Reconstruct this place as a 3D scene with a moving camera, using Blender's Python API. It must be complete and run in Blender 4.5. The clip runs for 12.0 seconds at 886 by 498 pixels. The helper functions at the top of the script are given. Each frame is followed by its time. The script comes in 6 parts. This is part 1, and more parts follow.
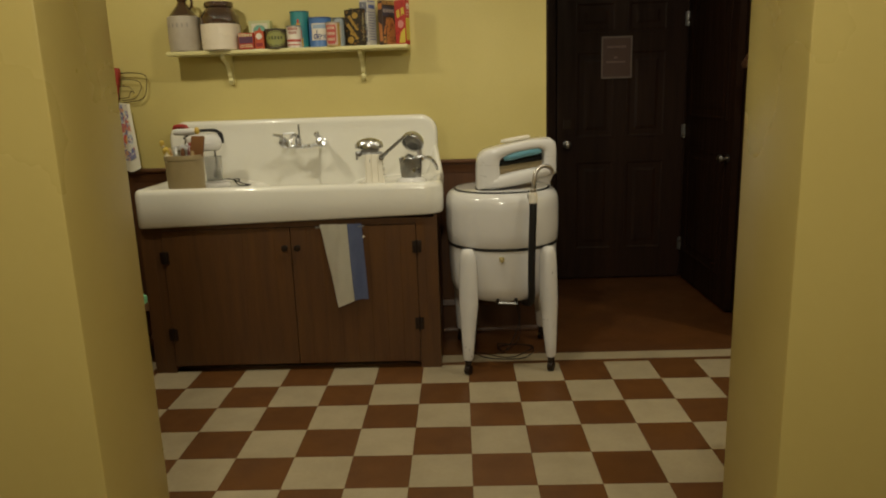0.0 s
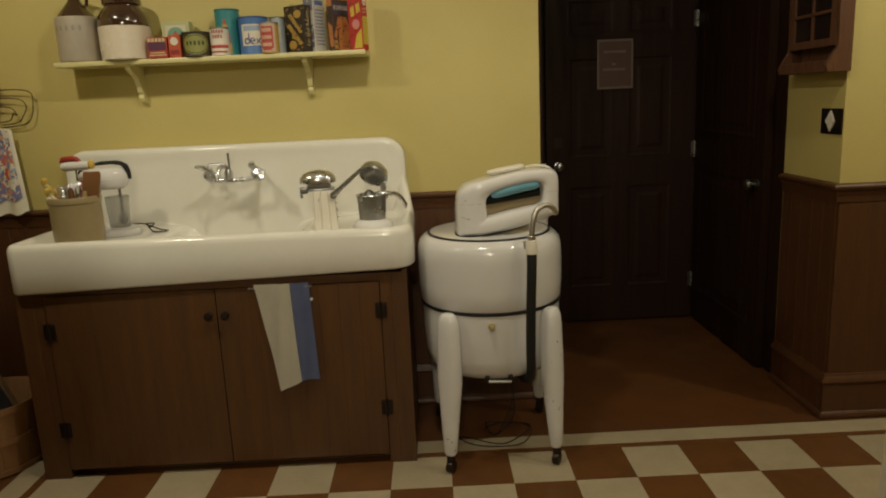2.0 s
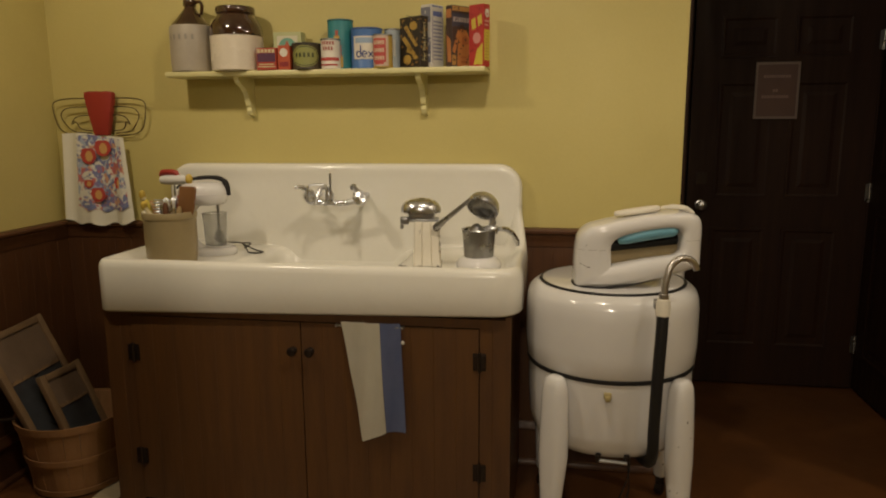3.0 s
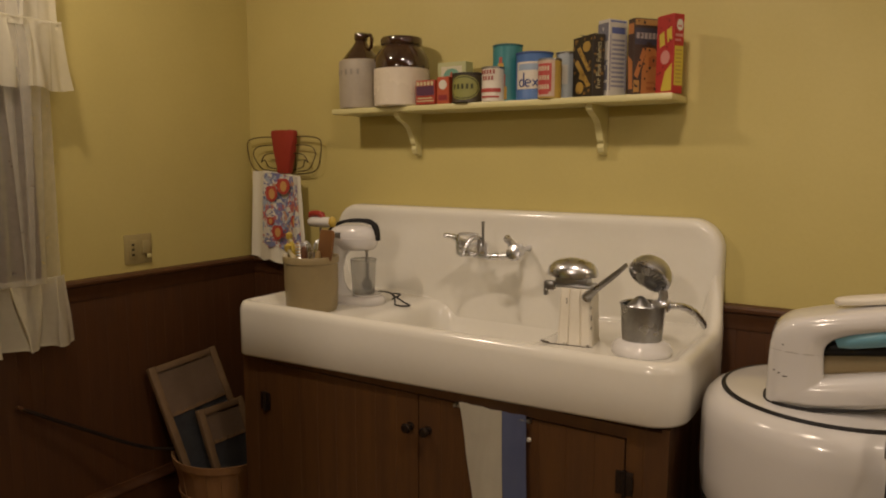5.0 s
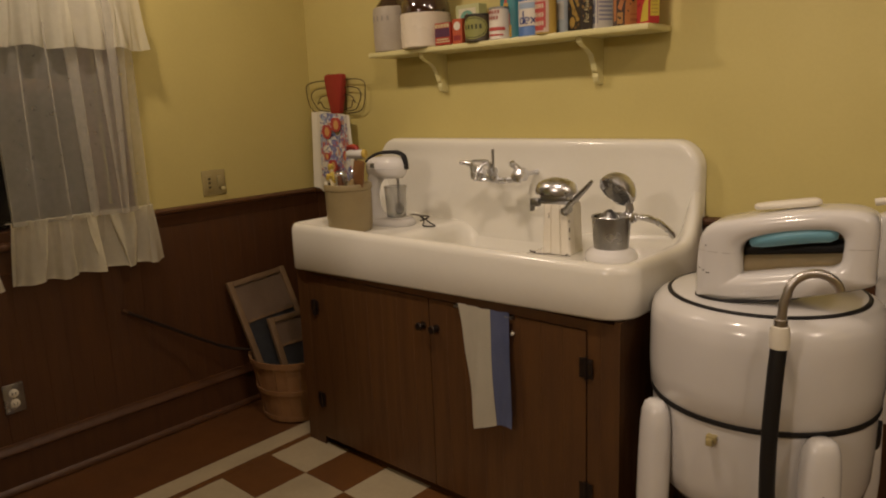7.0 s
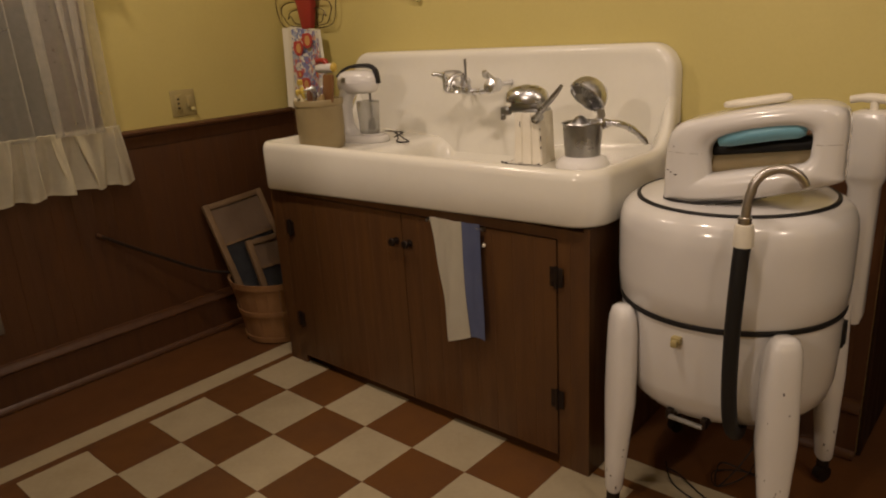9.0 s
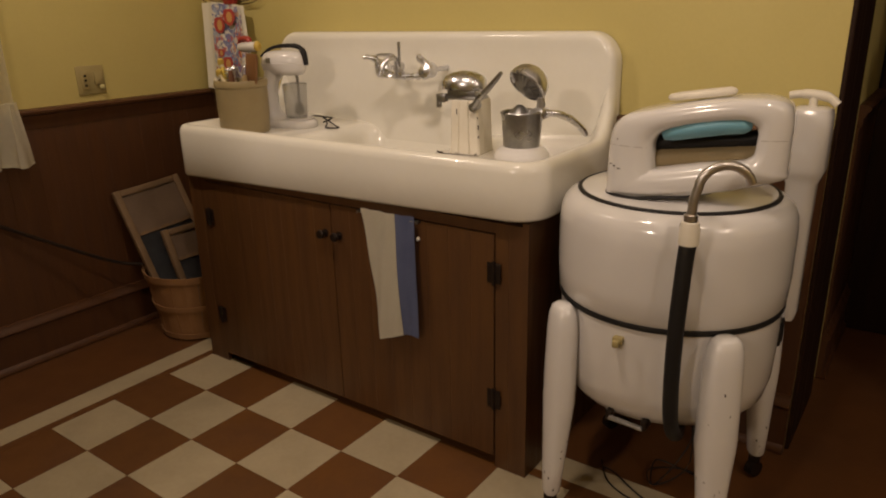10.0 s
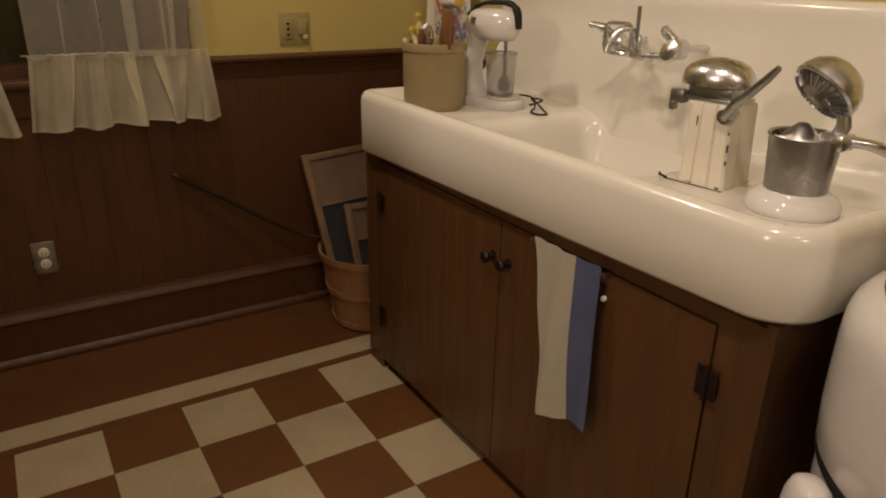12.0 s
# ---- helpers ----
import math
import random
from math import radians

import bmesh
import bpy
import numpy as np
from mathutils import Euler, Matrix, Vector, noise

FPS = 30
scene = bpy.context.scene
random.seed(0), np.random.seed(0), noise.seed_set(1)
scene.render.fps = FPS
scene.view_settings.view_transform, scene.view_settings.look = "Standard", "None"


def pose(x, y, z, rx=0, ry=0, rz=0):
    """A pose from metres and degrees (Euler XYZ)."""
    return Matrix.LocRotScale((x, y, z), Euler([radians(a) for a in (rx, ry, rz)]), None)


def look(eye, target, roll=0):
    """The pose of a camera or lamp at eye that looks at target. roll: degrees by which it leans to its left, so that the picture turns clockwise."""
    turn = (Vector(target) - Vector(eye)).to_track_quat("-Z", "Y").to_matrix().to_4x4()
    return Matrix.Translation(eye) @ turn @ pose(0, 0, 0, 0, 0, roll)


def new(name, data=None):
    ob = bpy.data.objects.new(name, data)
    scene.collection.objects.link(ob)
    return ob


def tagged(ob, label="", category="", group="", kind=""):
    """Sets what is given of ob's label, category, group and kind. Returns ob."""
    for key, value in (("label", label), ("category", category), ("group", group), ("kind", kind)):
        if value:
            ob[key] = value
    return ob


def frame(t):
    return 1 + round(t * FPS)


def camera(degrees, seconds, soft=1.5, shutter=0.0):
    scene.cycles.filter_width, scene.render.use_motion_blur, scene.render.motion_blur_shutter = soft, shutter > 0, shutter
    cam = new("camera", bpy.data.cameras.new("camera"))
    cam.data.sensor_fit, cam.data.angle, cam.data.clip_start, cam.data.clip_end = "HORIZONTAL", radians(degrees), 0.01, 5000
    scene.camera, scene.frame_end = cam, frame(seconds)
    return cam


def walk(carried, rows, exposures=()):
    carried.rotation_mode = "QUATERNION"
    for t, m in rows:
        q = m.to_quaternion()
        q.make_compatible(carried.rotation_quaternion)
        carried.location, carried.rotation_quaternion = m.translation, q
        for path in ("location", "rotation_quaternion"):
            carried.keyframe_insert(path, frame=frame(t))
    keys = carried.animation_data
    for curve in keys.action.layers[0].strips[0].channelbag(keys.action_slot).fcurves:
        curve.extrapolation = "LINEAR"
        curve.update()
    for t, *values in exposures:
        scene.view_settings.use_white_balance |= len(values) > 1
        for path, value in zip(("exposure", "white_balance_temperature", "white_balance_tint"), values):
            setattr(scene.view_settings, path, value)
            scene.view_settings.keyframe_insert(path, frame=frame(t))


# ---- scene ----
cam = camera(64.4, 12.0, soft=2.0)
PATH = [
    (0, (1.585, -3.16, 1.353), (1.53, -1.207, 0.924), -1.9),
    (0.5, (1.641, -2.896, 1.37), (1.628, -0.95, 0.909), -2.0),
    (1, (1.667, -2.744, 1.415), (1.619, -0.797, 0.958), -1.8),
    (1.5, (1.629, -2.533, 1.392), (1.637, -0.577, 0.975), -2.6),
    (2, (1.576, -2.363, 1.389), (1.599, -0.405, 0.981), -2.6),
    (2.5, (1.569, -2.169, 1.387), (1.407, -0.22, 0.967), -0.3),
    (2.7, (1.583, -2.107, 1.396), (1.303, -0.166, 1.005), -0.2),
    (4.3, (1.7, -1.628, 1.424), (1.298, 0.309, 1.125), -0.6),
    (4.5, (1.712, -1.583, 1.416), (1.112, 0.303, 1.129), -1.4),
    (5, (1.872, -1.438, 1.419), (0.806, 0.236, 1.173), 0.1),
    (5.5, (1.996, -1.444, 1.409), (0.828, 0.169, 1.227), -2.4),
    (6, (2.128, -1.475, 1.451), (0.978, 0.149, 1.253), -1.2),
    (6.5, (2.24, -1.484, 1.422), (0.986, 0.051, 1.154), -1.5),
    (7, (2.349, -1.492, 1.4), (1.037, -0.038, 0.992), -2.3),
    (7.5, (2.389, -1.487, 1.358), (1.071, -0.069, 0.854), -3.5),
    (7.7, (2.404, -1.427, 1.379), (1.093, -0.031, 0.804), -4.2),
    (9.3, (2.388, -1.428, 1.329), (1.117, -0.009, 0.723), -3.5),
    (9.5, (2.369, -1.417, 1.334), (1.11, 0.009, 0.715), -3.5),
    (10, (2.315, -1.353, 1.32), (1.203, 0.18, 0.679), -1.3),
    (10.5, (2.164, -1.278, 1.334), (1.078, 0.257, 0.653), -1.0),
    (11, (2.072, -1.204, 1.326), (0.818, 0.19, 0.628), -2.2),
    (11.5, (2.072, -0.979, 1.319), (0.694, 0.285, 0.61), 0.1),
    (12, (2.013, -0.764, 1.299), (0.441, 0.227, 0.558), 1.1),
]
LIGHT = [(0.0, -0.18, 6050, 3), (1.0, -0.26, 6050, 4), (2.0, -0.26, 6050, 5), (2.7, -0.30, 6250, 10), (4.3, -0.40, 6500, 20), (5.5, -0.51, 6500, 22), (6.5, -0.47, 6500, 22), (7.5, -0.25, 6500, 23), (9.5, -0.22, 6500, 24), (12.0, -0.20, 6500, 24)]
walk(cam, [(t, look(eye, target, roll)) for t, eye, target, roll in PATH], LIGHT)

# ---- light ----
world = bpy.data.worlds.new("night_world")
world.use_nodes = True
world.node_tree.nodes["Background"].inputs[0].default_value = (0.02, 0.025, 0.04, 1)
world.node_tree.nodes["Background"].inputs[1].default_value = 0.3
scene.world = world
scene.view_settings.exposure = 0.0


def lamp(name, place, aim, energy, size, color):
    data = bpy.data.lights.new(name, "AREA")
    data.shape, data.size, data.energy, data.color = "DISK", size, energy, color
    ob = new(name, data)
    ob.matrix_world = look(place, aim)
    return ob


WARM = (1.0, 0.85, 0.62)
# The last, at x = 4.15, is an added fill for pier and chair.
for lamp_x, watts in ((0.05, 12.2), (1.45, 11.5), (2.75, 7.2), (4.15, 18)):
    lamp("ceiling_and_fill_light", (lamp_x, -0.56, 2.50), (lamp_x, 0.25, 0.9), watts, 0.12, WARM)
lamp("hall_lamp_light", (1.5, -3.7, 2.45), (1.5, -1.9, 0.7), 32, 0.30, WARM)


# ---- materials ----
def material(name, color, rough=0.6, other=None, scale=6.0, mix=0.5, fine=120.0, bump=0.02, metal=0.0, coat=0.0, stretch=(1, 1, 1),
             island=0.0, alpha=1.0, trans=0.0, rough_var=0.1, spec=0.5):
    m = bpy.data.materials.new(name)
    m.use_nodes = True
    nt = m.node_tree
    n, l = nt.nodes, nt.links
    b = n["Principled BSDF"]
    co = n.new("ShaderNodeTexCoord")
    mp = n.new("ShaderNodeMapping")
    mp.inputs["Scale"].default_value = stretch
    geo = n.new("ShaderNodeNewGeometry")
    l.new(geo.outputs["Position"], mp.inputs[0])
    big = n.new("ShaderNodeTexNoise")
    big.inputs["Scale"].default_value, big.inputs["Detail"].default_value = scale, 5
    small = n.new("ShaderNodeTexNoise")
    small.inputs["Scale"].default_value, small.inputs["Detail"].default_value = fine, 3
    for t in (big, small):
        l.new(mp.outputs[0], t.inputs["Vector"])
    add = n.new("ShaderNodeMath")
    add.operation = "MULTIPLY_ADD"
    l.new(small.outputs[0], add.inputs[0])
    add.inputs[1].default_value = 0.35
    l.new(big.outputs[0], add.inputs[2])
    rng = n.new("ShaderNodeMapRange")
    rng.inputs["From Min"].default_value, rng.inputs["From Max"].default_value = 0.45, 0.9
    rng.inputs["To Max"].default_value = mix
    l.new(add.outputs[0], rng.inputs["Value"])
    mx = n.new("ShaderNodeMix")
    mx.data_type = "RGBA"
    mx.inputs["A"].default_value = (*color, 1)
    mx.inputs["B"].default_value = (*(other or [c * 0.7 for c in color]), 1)
    l.new(rng.outputs[0], mx.inputs["Factor"])
    out = mx.outputs["Result"]
    if island:
        hs = n.new("ShaderNodeHueSaturation")
        info = n.new("ShaderNodeObjectInfo")
        vr = n.new("ShaderNodeMapRange")
        vr.inputs["To Min"].default_value, vr.inputs["To Max"].default_value = 1 - island, 1 + island
        l.new(info.outputs["Random"], vr.inputs["Value"])
        l.new(vr.outputs[0], hs.inputs["Value"])
        l.new(out, hs.inputs["Color"])
        out = hs.outputs[0]
    l.new(out, b.inputs["Base Color"])
    rr = n.new("ShaderNodeMapRange")
    rr.inputs["From Min"].default_value, rr.inputs["From Max"].default_value = 0.3, 0.7
    rr.inputs["To Min"].default_value, rr.inputs["To Max"].default_value = max(0.02, rough - rough_var), min(1, rough + rough_var)
    l.new(big.outputs[0], rr.inputs["Value"])
    l.new(rr.outputs[0], b.inputs["Roughness"])
    b.inputs["Metallic"].default_value = metal
    b.inputs["Coat Weight"].default_value = coat
    b.inputs["Coat Roughness"].default_value = 0.06
    b.inputs["Specular IOR Level"].default_value = spec
    b.inputs["Alpha"].default_value = alpha
    b.inputs["Transmission Weight"].default_value = trans
    if bump:
        bp = n.new("ShaderNodeBump")
        bp.inputs["Strength"].default_value, bp.inputs["Distance"].default_value = 0.6, bump * 0.05
        l.new(add.outputs[0], bp.inputs["Height"])
        l.new(bp.outputs[0], b.inputs["Normal"])
    return m


M_WALL = material("yellow_wall_paint", (0.56, 0.47, 0.17), 0.55, (0.50, 0.415, 0.14), 2.5, 0.7, 90, 0.02)
M_JAMB = material("gloss_yellow_paint", (0.56, 0.45, 0.15), 0.32, (0.52, 0.41, 0.125), 2.0, 0.6, 30, 0.03)
M_TRIM = material("yellow_shelf_paint", (0.66, 0.60, 0.30), 0.4, (0.56, 0.50, 0.22), 8, 0.5, 150, 0.01)
M_CEIL = material("ceiling_paint", (0.84, 0.82, 0.76), 0.8, None, 3, 0.2)
M_WOOD = material("dark_brown_painted_wood", (0.092, 0.036, 0.0122), 0.46, (0.064, 0.0245, 0.0085), 5, 0.7, 70, 0.02, stretch=(6, 6, 0.6))
M_CAB = material("cabinet_brown_wood", (0.108, 0.048, 0.0150), 0.42, (0.066, 0.0275, 0.0090), 5, 0.9, 60, 0.03, stretch=(6, 6, 0.5))
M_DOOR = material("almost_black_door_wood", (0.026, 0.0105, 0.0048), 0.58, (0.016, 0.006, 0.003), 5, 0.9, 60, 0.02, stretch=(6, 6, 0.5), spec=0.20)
M_LIGHT_TILE = material("cream_linoleum", (0.42, 0.35, 0.232), 0.42, (0.33, 0.27, 0.17), 5, 0.8, 60, 0.015, island=0.05)
M_DARK_TILE = material("red_brown_linoleum", (0.142, 0.059, 0.0165), 0.40, (0.100, 0.040, 0.012), 5, 0.8, 60, 0.015, island=0.08)
M_BORDER = material("brown_border_linoleum", (0.120, 0.047, 0.0138), 0.40, (0.084, 0.033, 0.010), 4, 0.8, 60, 0.015)
M_ENAMEL = material("white_porcelain_enamel", (0.80, 0.78, 0.715), 0.19, (0.745, 0.72, 0.64), 3, 0.6, 60, 0.012, coat=0.45, rough_var=0.05)
M_WASHER = material("white_washer_enamel", (0.70, 0.685, 0.675), 0.17, (0.65, 0.63, 0.61), 4, 0.5, 20, 0.004, coat=0.5, rough_var=0.05)
M_WHITE = material("worn_white_paint", (0.76, 0.72, 0.62), 0.45, (0.62, 0.56, 0.45), 8, 0.6, 90, 0.02)
M_CHROME = material("chrome", (0.70, 0.71, 0.75), 0.29, (0.56, 0.57, 0.61), 20, 0.4, 200, 0.0, metal=1.0, rough_var=0.06)
M_STEEL = material("dull_steel", (0.42, 0.42, 0.42), 0.32, (0.27, 0.27, 0.27), 25, 0.7, 200, 0.0, metal=1.0)
M_PIPE = material("brushed_pipe_steel", (0.60, 0.57, 0.54), 0.36, (0.45, 0.42, 0.40), 25, 0.6, 200, 0.0, metal=1.0)
M_BLACK = material("black_rubber", (0.011, 0.010, 0.010), 0.55, (0.018, 0.016, 0.015), 10, 0.5, spec=0.3)
M_IRON = material("dark_iron", (0.03, 0.022, 0.018), 0.4, (0.05, 0.03, 0.02), 30, 0.5, metal=0.7)
M_TEAL = material("turquoise_plastic", (0.17, 0.40, 0.52), 0.35, (0.13, 0.33, 0.44), 10, 0.4)
M_ROLL = material("tan_wringer_roller", (0.40, 0.31, 0.17), 0.6, (0.32, 0.24, 0.12), 10, 0.5)
M_STONE = material("tan_stoneware", (0.33, 0.26, 0.135), 0.38, (0.27, 0.205, 0.105), 12, 0.6, 90, 0.01)
M_GREY_STONE = material("grey_stoneware", (0.40, 0.345, 0.27), 0.5, (0.31, 0.265, 0.205), 14, 0.6, 120, 0.02)
M_CREAM_STONE = material("cream_stoneware", (0.68, 0.60, 0.48), 0.3, (0.60, 0.52, 0.40), 10, 0.4)
M_GLAZE = material("dark_brown_glaze", (0.035, 0.015, 0.008), 0.10, (0.06, 0.025, 0.01), 10, 0.5, coat=1.0, bump=0, rough_var=0.03)
M_GREEN = material("mint_green_table_top", (0.20, 0.56, 0.34), 0.35, (0.17, 0.50, 0.30), 6, 0.4)
M_BASKET = material("pale_bushel_wood", (0.34, 0.18, 0.075), 0.7, (0.25, 0.125, 0.05), 8, 0.8, 90, 0.04, stretch=(3, 3, 0.7))
M_BOARD = material("weathered_board_wood", (0.185, 0.112, 0.054), 0.7, (0.12, 0.072, 0.034), 9, 0.8, 90, 0.04)
M_SOAP = material("tan_soap_panel", (0.145, 0.095, 0.060), 0.7, (0.105, 0.068, 0.042), 9, 0.8, 90, 0.04)
M_ZINC = material("blue_grey_zinc", (0.115, 0.118, 0.128), 0.5, (0.075, 0.078, 0.086), 14, 0.6, metal=0.5)
M_TOWEL = material("white_cotton", (0.76, 0.72, 0.60), 0.9, (0.68, 0.64, 0.52), 14, 0.5, 400, 0.05)
M_BLUE = material("blue_cotton", (0.18, 0.215, 0.38), 0.9, (0.145, 0.175, 0.32), 14, 0.5, 400, 0.05)
M_RED = material("red_painted_wood", (0.33, 0.030, 0.020), 0.45, (0.26, 0.022, 0.016), 10, 0.5)
M_WIRE = material("tarnished_wire", (0.16, 0.12, 0.06), 0.45, (0.1, 0.07, 0.04), 40, 0.5, metal=0.8)
M_SPICE = material("varnished_walnut", (0.13, 0.06, 0.03), 0.35, (0.08, 0.035, 0.018), 8, 0.8, 80, 0.02, stretch=(5, 5, 0.7))
M_IVORY = material("ivory_plastic", (0.37, 0.30, 0.13), 0.4, (0.30, 0.24, 0.10), 10, 0.3)
M_GLASS = material("night_window_glass", (0.9, 0.9, 0.9), 0.03, None, 2, 0.0, trans=1.0, bump=0, rough_var=0.01)
M_CLEAR = material("clear_pressed_glass", (0.78, 0.78, 0.77), 0.05, None, 2, 0.0, trans=0.9, bump=0, rough_var=0.01)
M_NIGHT = material("night_outside", (0.004, 0.004, 0.006), 0.9, None, 2, 0.2, bump=0)


def flat(name, color, rough=0.5):
    return material(name, color, rough, None, 12, 0.25, 90, 0.004)


INK = {}


def ink(key, color):
    if key not in INK:
        INK[key] = flat("printed_" + key, color)
    return INK[key]


def sheer(name, color, opacity):
    m = bpy.data.materials.new(name)
    m.use_nodes = True
    n, l = m.node_tree.nodes, m.node_tree.links
    out = n["Material Output"]
    n.remove(n["Principled BSDF"])
    dif, tl, tr, a, b2 = (n.new("ShaderNode" + k) for k in ("BsdfDiffuse", "BsdfTranslucent", "BsdfTransparent", "MixShader", "MixShader"))
    dif.inputs[0].default_value = tl.inputs[0].default_value = (*color, 1)
    geo, wv, no = n.new("ShaderNodeNewGeometry"), n.new("ShaderNodeTexNoise"), n.new("ShaderNodeMapRange")
    wv.inputs["Scale"].default_value = 40
    l.new(geo.outputs["Position"], wv.inputs["Vector"])
    l.new(wv.outputs[0], no.inputs["Value"])
    no.inputs["To Min"].default_value, no.inputs["To Max"].default_value = opacity - 0.05, opacity + 0.05
    a.inputs[0].default_value = 0.3
    l.new(dif.outputs[0], a.inputs[1])
    l.new(tl.outputs[0], a.inputs[2])
    l.new(no.outputs[0], b2.inputs[0])
    l.new(tr.outputs[0], b2.inputs[1])
    l.new(a.outputs[0], b2.inputs[2])
    l.new(b2.outputs[0], out.inputs[0])
    return m


M_SHEER = sheer("sheer_voile", (0.70, 0.67, 0.59), 0.36)
M_RUFFLE = sheer("ruffled_voile", (0.84, 0.80, 0.64), 0.60)


# ---- mesh tools ----
def mesh_object(name, bm, mat, smooth=False, angle=40):
    bmesh.ops.recalc_face_normals(bm, faces=bm.faces)
    me = bpy.data.meshes.new(name)
    bm.to_mesh(me)
    bm.free()
    for m in (mat if isinstance(mat, (list, tuple)) else [mat]):
        me.materials.append(m)
    if smooth:
        me.polygons.foreach_set("use_smooth", [True] * len(me.polygons))
        me.set_sharp_from_angle(angle=radians(angle))
    return new(name, me)


def part(name, bm, mat, parent, label="", smooth=True, angle=40):
    ob = mesh_object(name, bm, mat, smooth, angle)
    ob.parent = parent
    if label:
        ob["label"] = label
    return ob


def thing(name, label, category, at=(0, 0, 0), turn=0, group=""):
    ob = new(name)
    ob.empty_display_size = 0.05
    ob.matrix_world = pose(*at, 0, 0, turn)
    return tagged(ob, label, category, group)


def structure(name, bm, mat, label="", smooth=False):
    return tagged(mesh_object(name, bm, mat, smooth), label, "", "", "structure")


def box(bm, x0, x1, y0, y1, z0, z1, bevel=0.0, seg=2, m=None, mi=0):
    vs = [bm.verts.new((x, y, z)) for x in (x0, x1) for y in (y0, y1) for z in (z0, z1)]
    fs = [bm.faces.new([vs[i] for i in q]) for q in ((0, 1, 3, 2), (4, 6, 7, 5), (0, 4, 5, 1), (2, 3, 7, 6), (0, 2, 6, 4), (1, 5, 7, 3))]
    for f in fs:
        f.material_index = mi
    if bevel:
        es = {e for f in fs for e in f.edges}
        r = bmesh.ops.bevel(bm, geom=list(es), offset=bevel, segments=seg, affect="EDGES", profile=0.5)
        vs = list({v for f in r["faces"] for v in f.verts} | {v for v in vs if v.is_valid})
    if m is not None:
        bmesh.ops.transform(bm, matrix=m, verts=[v for v in vs if v.is_valid])
    return vs


def boxed(*a, **k):
    bm = bmesh.new()
    box(bm, *a, **k)
    return bm


def loft(bm, rings, close=True, cap0=False, cap1=False, mi=0):
    rows = [[bm.verts.new(p) for p in r] for r in rings]
    n = len(rows[0])
    for a, b in zip(rows, rows[1:]):
        for i in range(n if close else n - 1):
            f = bm.faces.new((a[i], a[(i + 1) % n], b[(i + 1) % n], b[i]))
            f.material_index = mi
    for flag, r in ((cap0, rows[0]), (cap1, rows[-1])):
        if flag:
            f = bm.faces.new(r)
            f.material_index = mi
    return rows


def lathe(bm, profile, n=32, at=(0, 0, 0), m=None, mi=0):
    """profile: (radius, z) from bottom to top; zero radius closes the end."""
    rings = []
    for r, z in profile:
        ring = [Vector((at[0] + max(r, 1e-4) * math.cos(2 * math.pi * i / n), at[1] + max(r, 1e-4) * math.sin(2 * math.pi * i / n), at[2] + z)) for i in range(n)]
        if m is not None:
            ring = [m @ v for v in ring]
        rings.append(ring)
    loft(bm, rings, cap0=True, cap1=True, mi=mi)


def tube(bm, pts, r, n=10, mi=0, closed=False):
    pts = [Vector(p) for p in pts]
    radii = r if isinstance(r, (list, tuple)) else [r] * len(pts)
    rings, up = [], None
    k = len(pts)
    for i, p in enumerate(pts):
        a = pts[(i - 1) % k] if closed else pts[max(i - 1, 0)]
        b = pts[(i + 1) % k] if closed else pts[min(i + 1, k - 1)]
        d = (b - a).normalized()
        if up is None:
            up = d.orthogonal().normalized()
        up = (up - d * up.dot(d)).normalized()
        side = d.cross(up)
        rings.append([p + radii[i] * (math.cos(2 * math.pi * j / n) * up + math.sin(2 * math.pi * j / n) * side) for j in range(n)])
    if closed:
        rings.append(rings[0])
    loft(bm, rings, cap0=not closed, cap1=not closed, mi=mi)
    if closed:
        bmesh.ops.remove_doubles(bm, verts=bm.verts, dist=1e-6)


def curve_points(pts, n=8):
    """A smooth line through the points."""
    pts = [Vector(p) for p in pts]
    out = []
    for i in range(len(pts) - 1):
        p0, p1, p2, p3 = pts[max(i - 1, 0)], pts[i], pts[i + 1], pts[min(i + 2, len(pts) - 1)]
        for j in range(n):
            t = j / n
            out.append(0.5 * ((2 * p1) + (p2 - p0) * t + (2 * p0 - 5 * p1 + 4 * p2 - p3) * t * t + (3 * p1 - p0 - 3 * p2 + p3) * t ** 3))
    return out + [pts[-1]]


def plate(bm, outline, thick, axis="y", at=0.0, bevel=0.0, mi=0):
    """A flat piece with an outline of (u, v), standing across an axis from at to at + thick."""
    def put(u, v, w):
        return {"x": (w, u, v), "y": (u, w, v), "z": (u, v, w)}[axis]
    a = [bm.verts.new(put(u, v, at)) for u, v in outline]
    b = [bm.verts.new(put(u, v, at + thick)) for u, v in outline]
    fs = [bm.faces.new(a), bm.faces.new(b[::-1])]
    n = len(a)
    fs += [bm.faces.new((a[i], b[i], b[(i + 1) % n], a[(i + 1) % n])) for i in range(n)]
    for f in fs:
        f.material_index = mi
    if bevel:
        es = list(set(fs[0].edges) | set(fs[1].edges))
        bmesh.ops.bevel(bm, geom=es, offset=bevel, segments=2, affect="EDGES", profile=0.5)


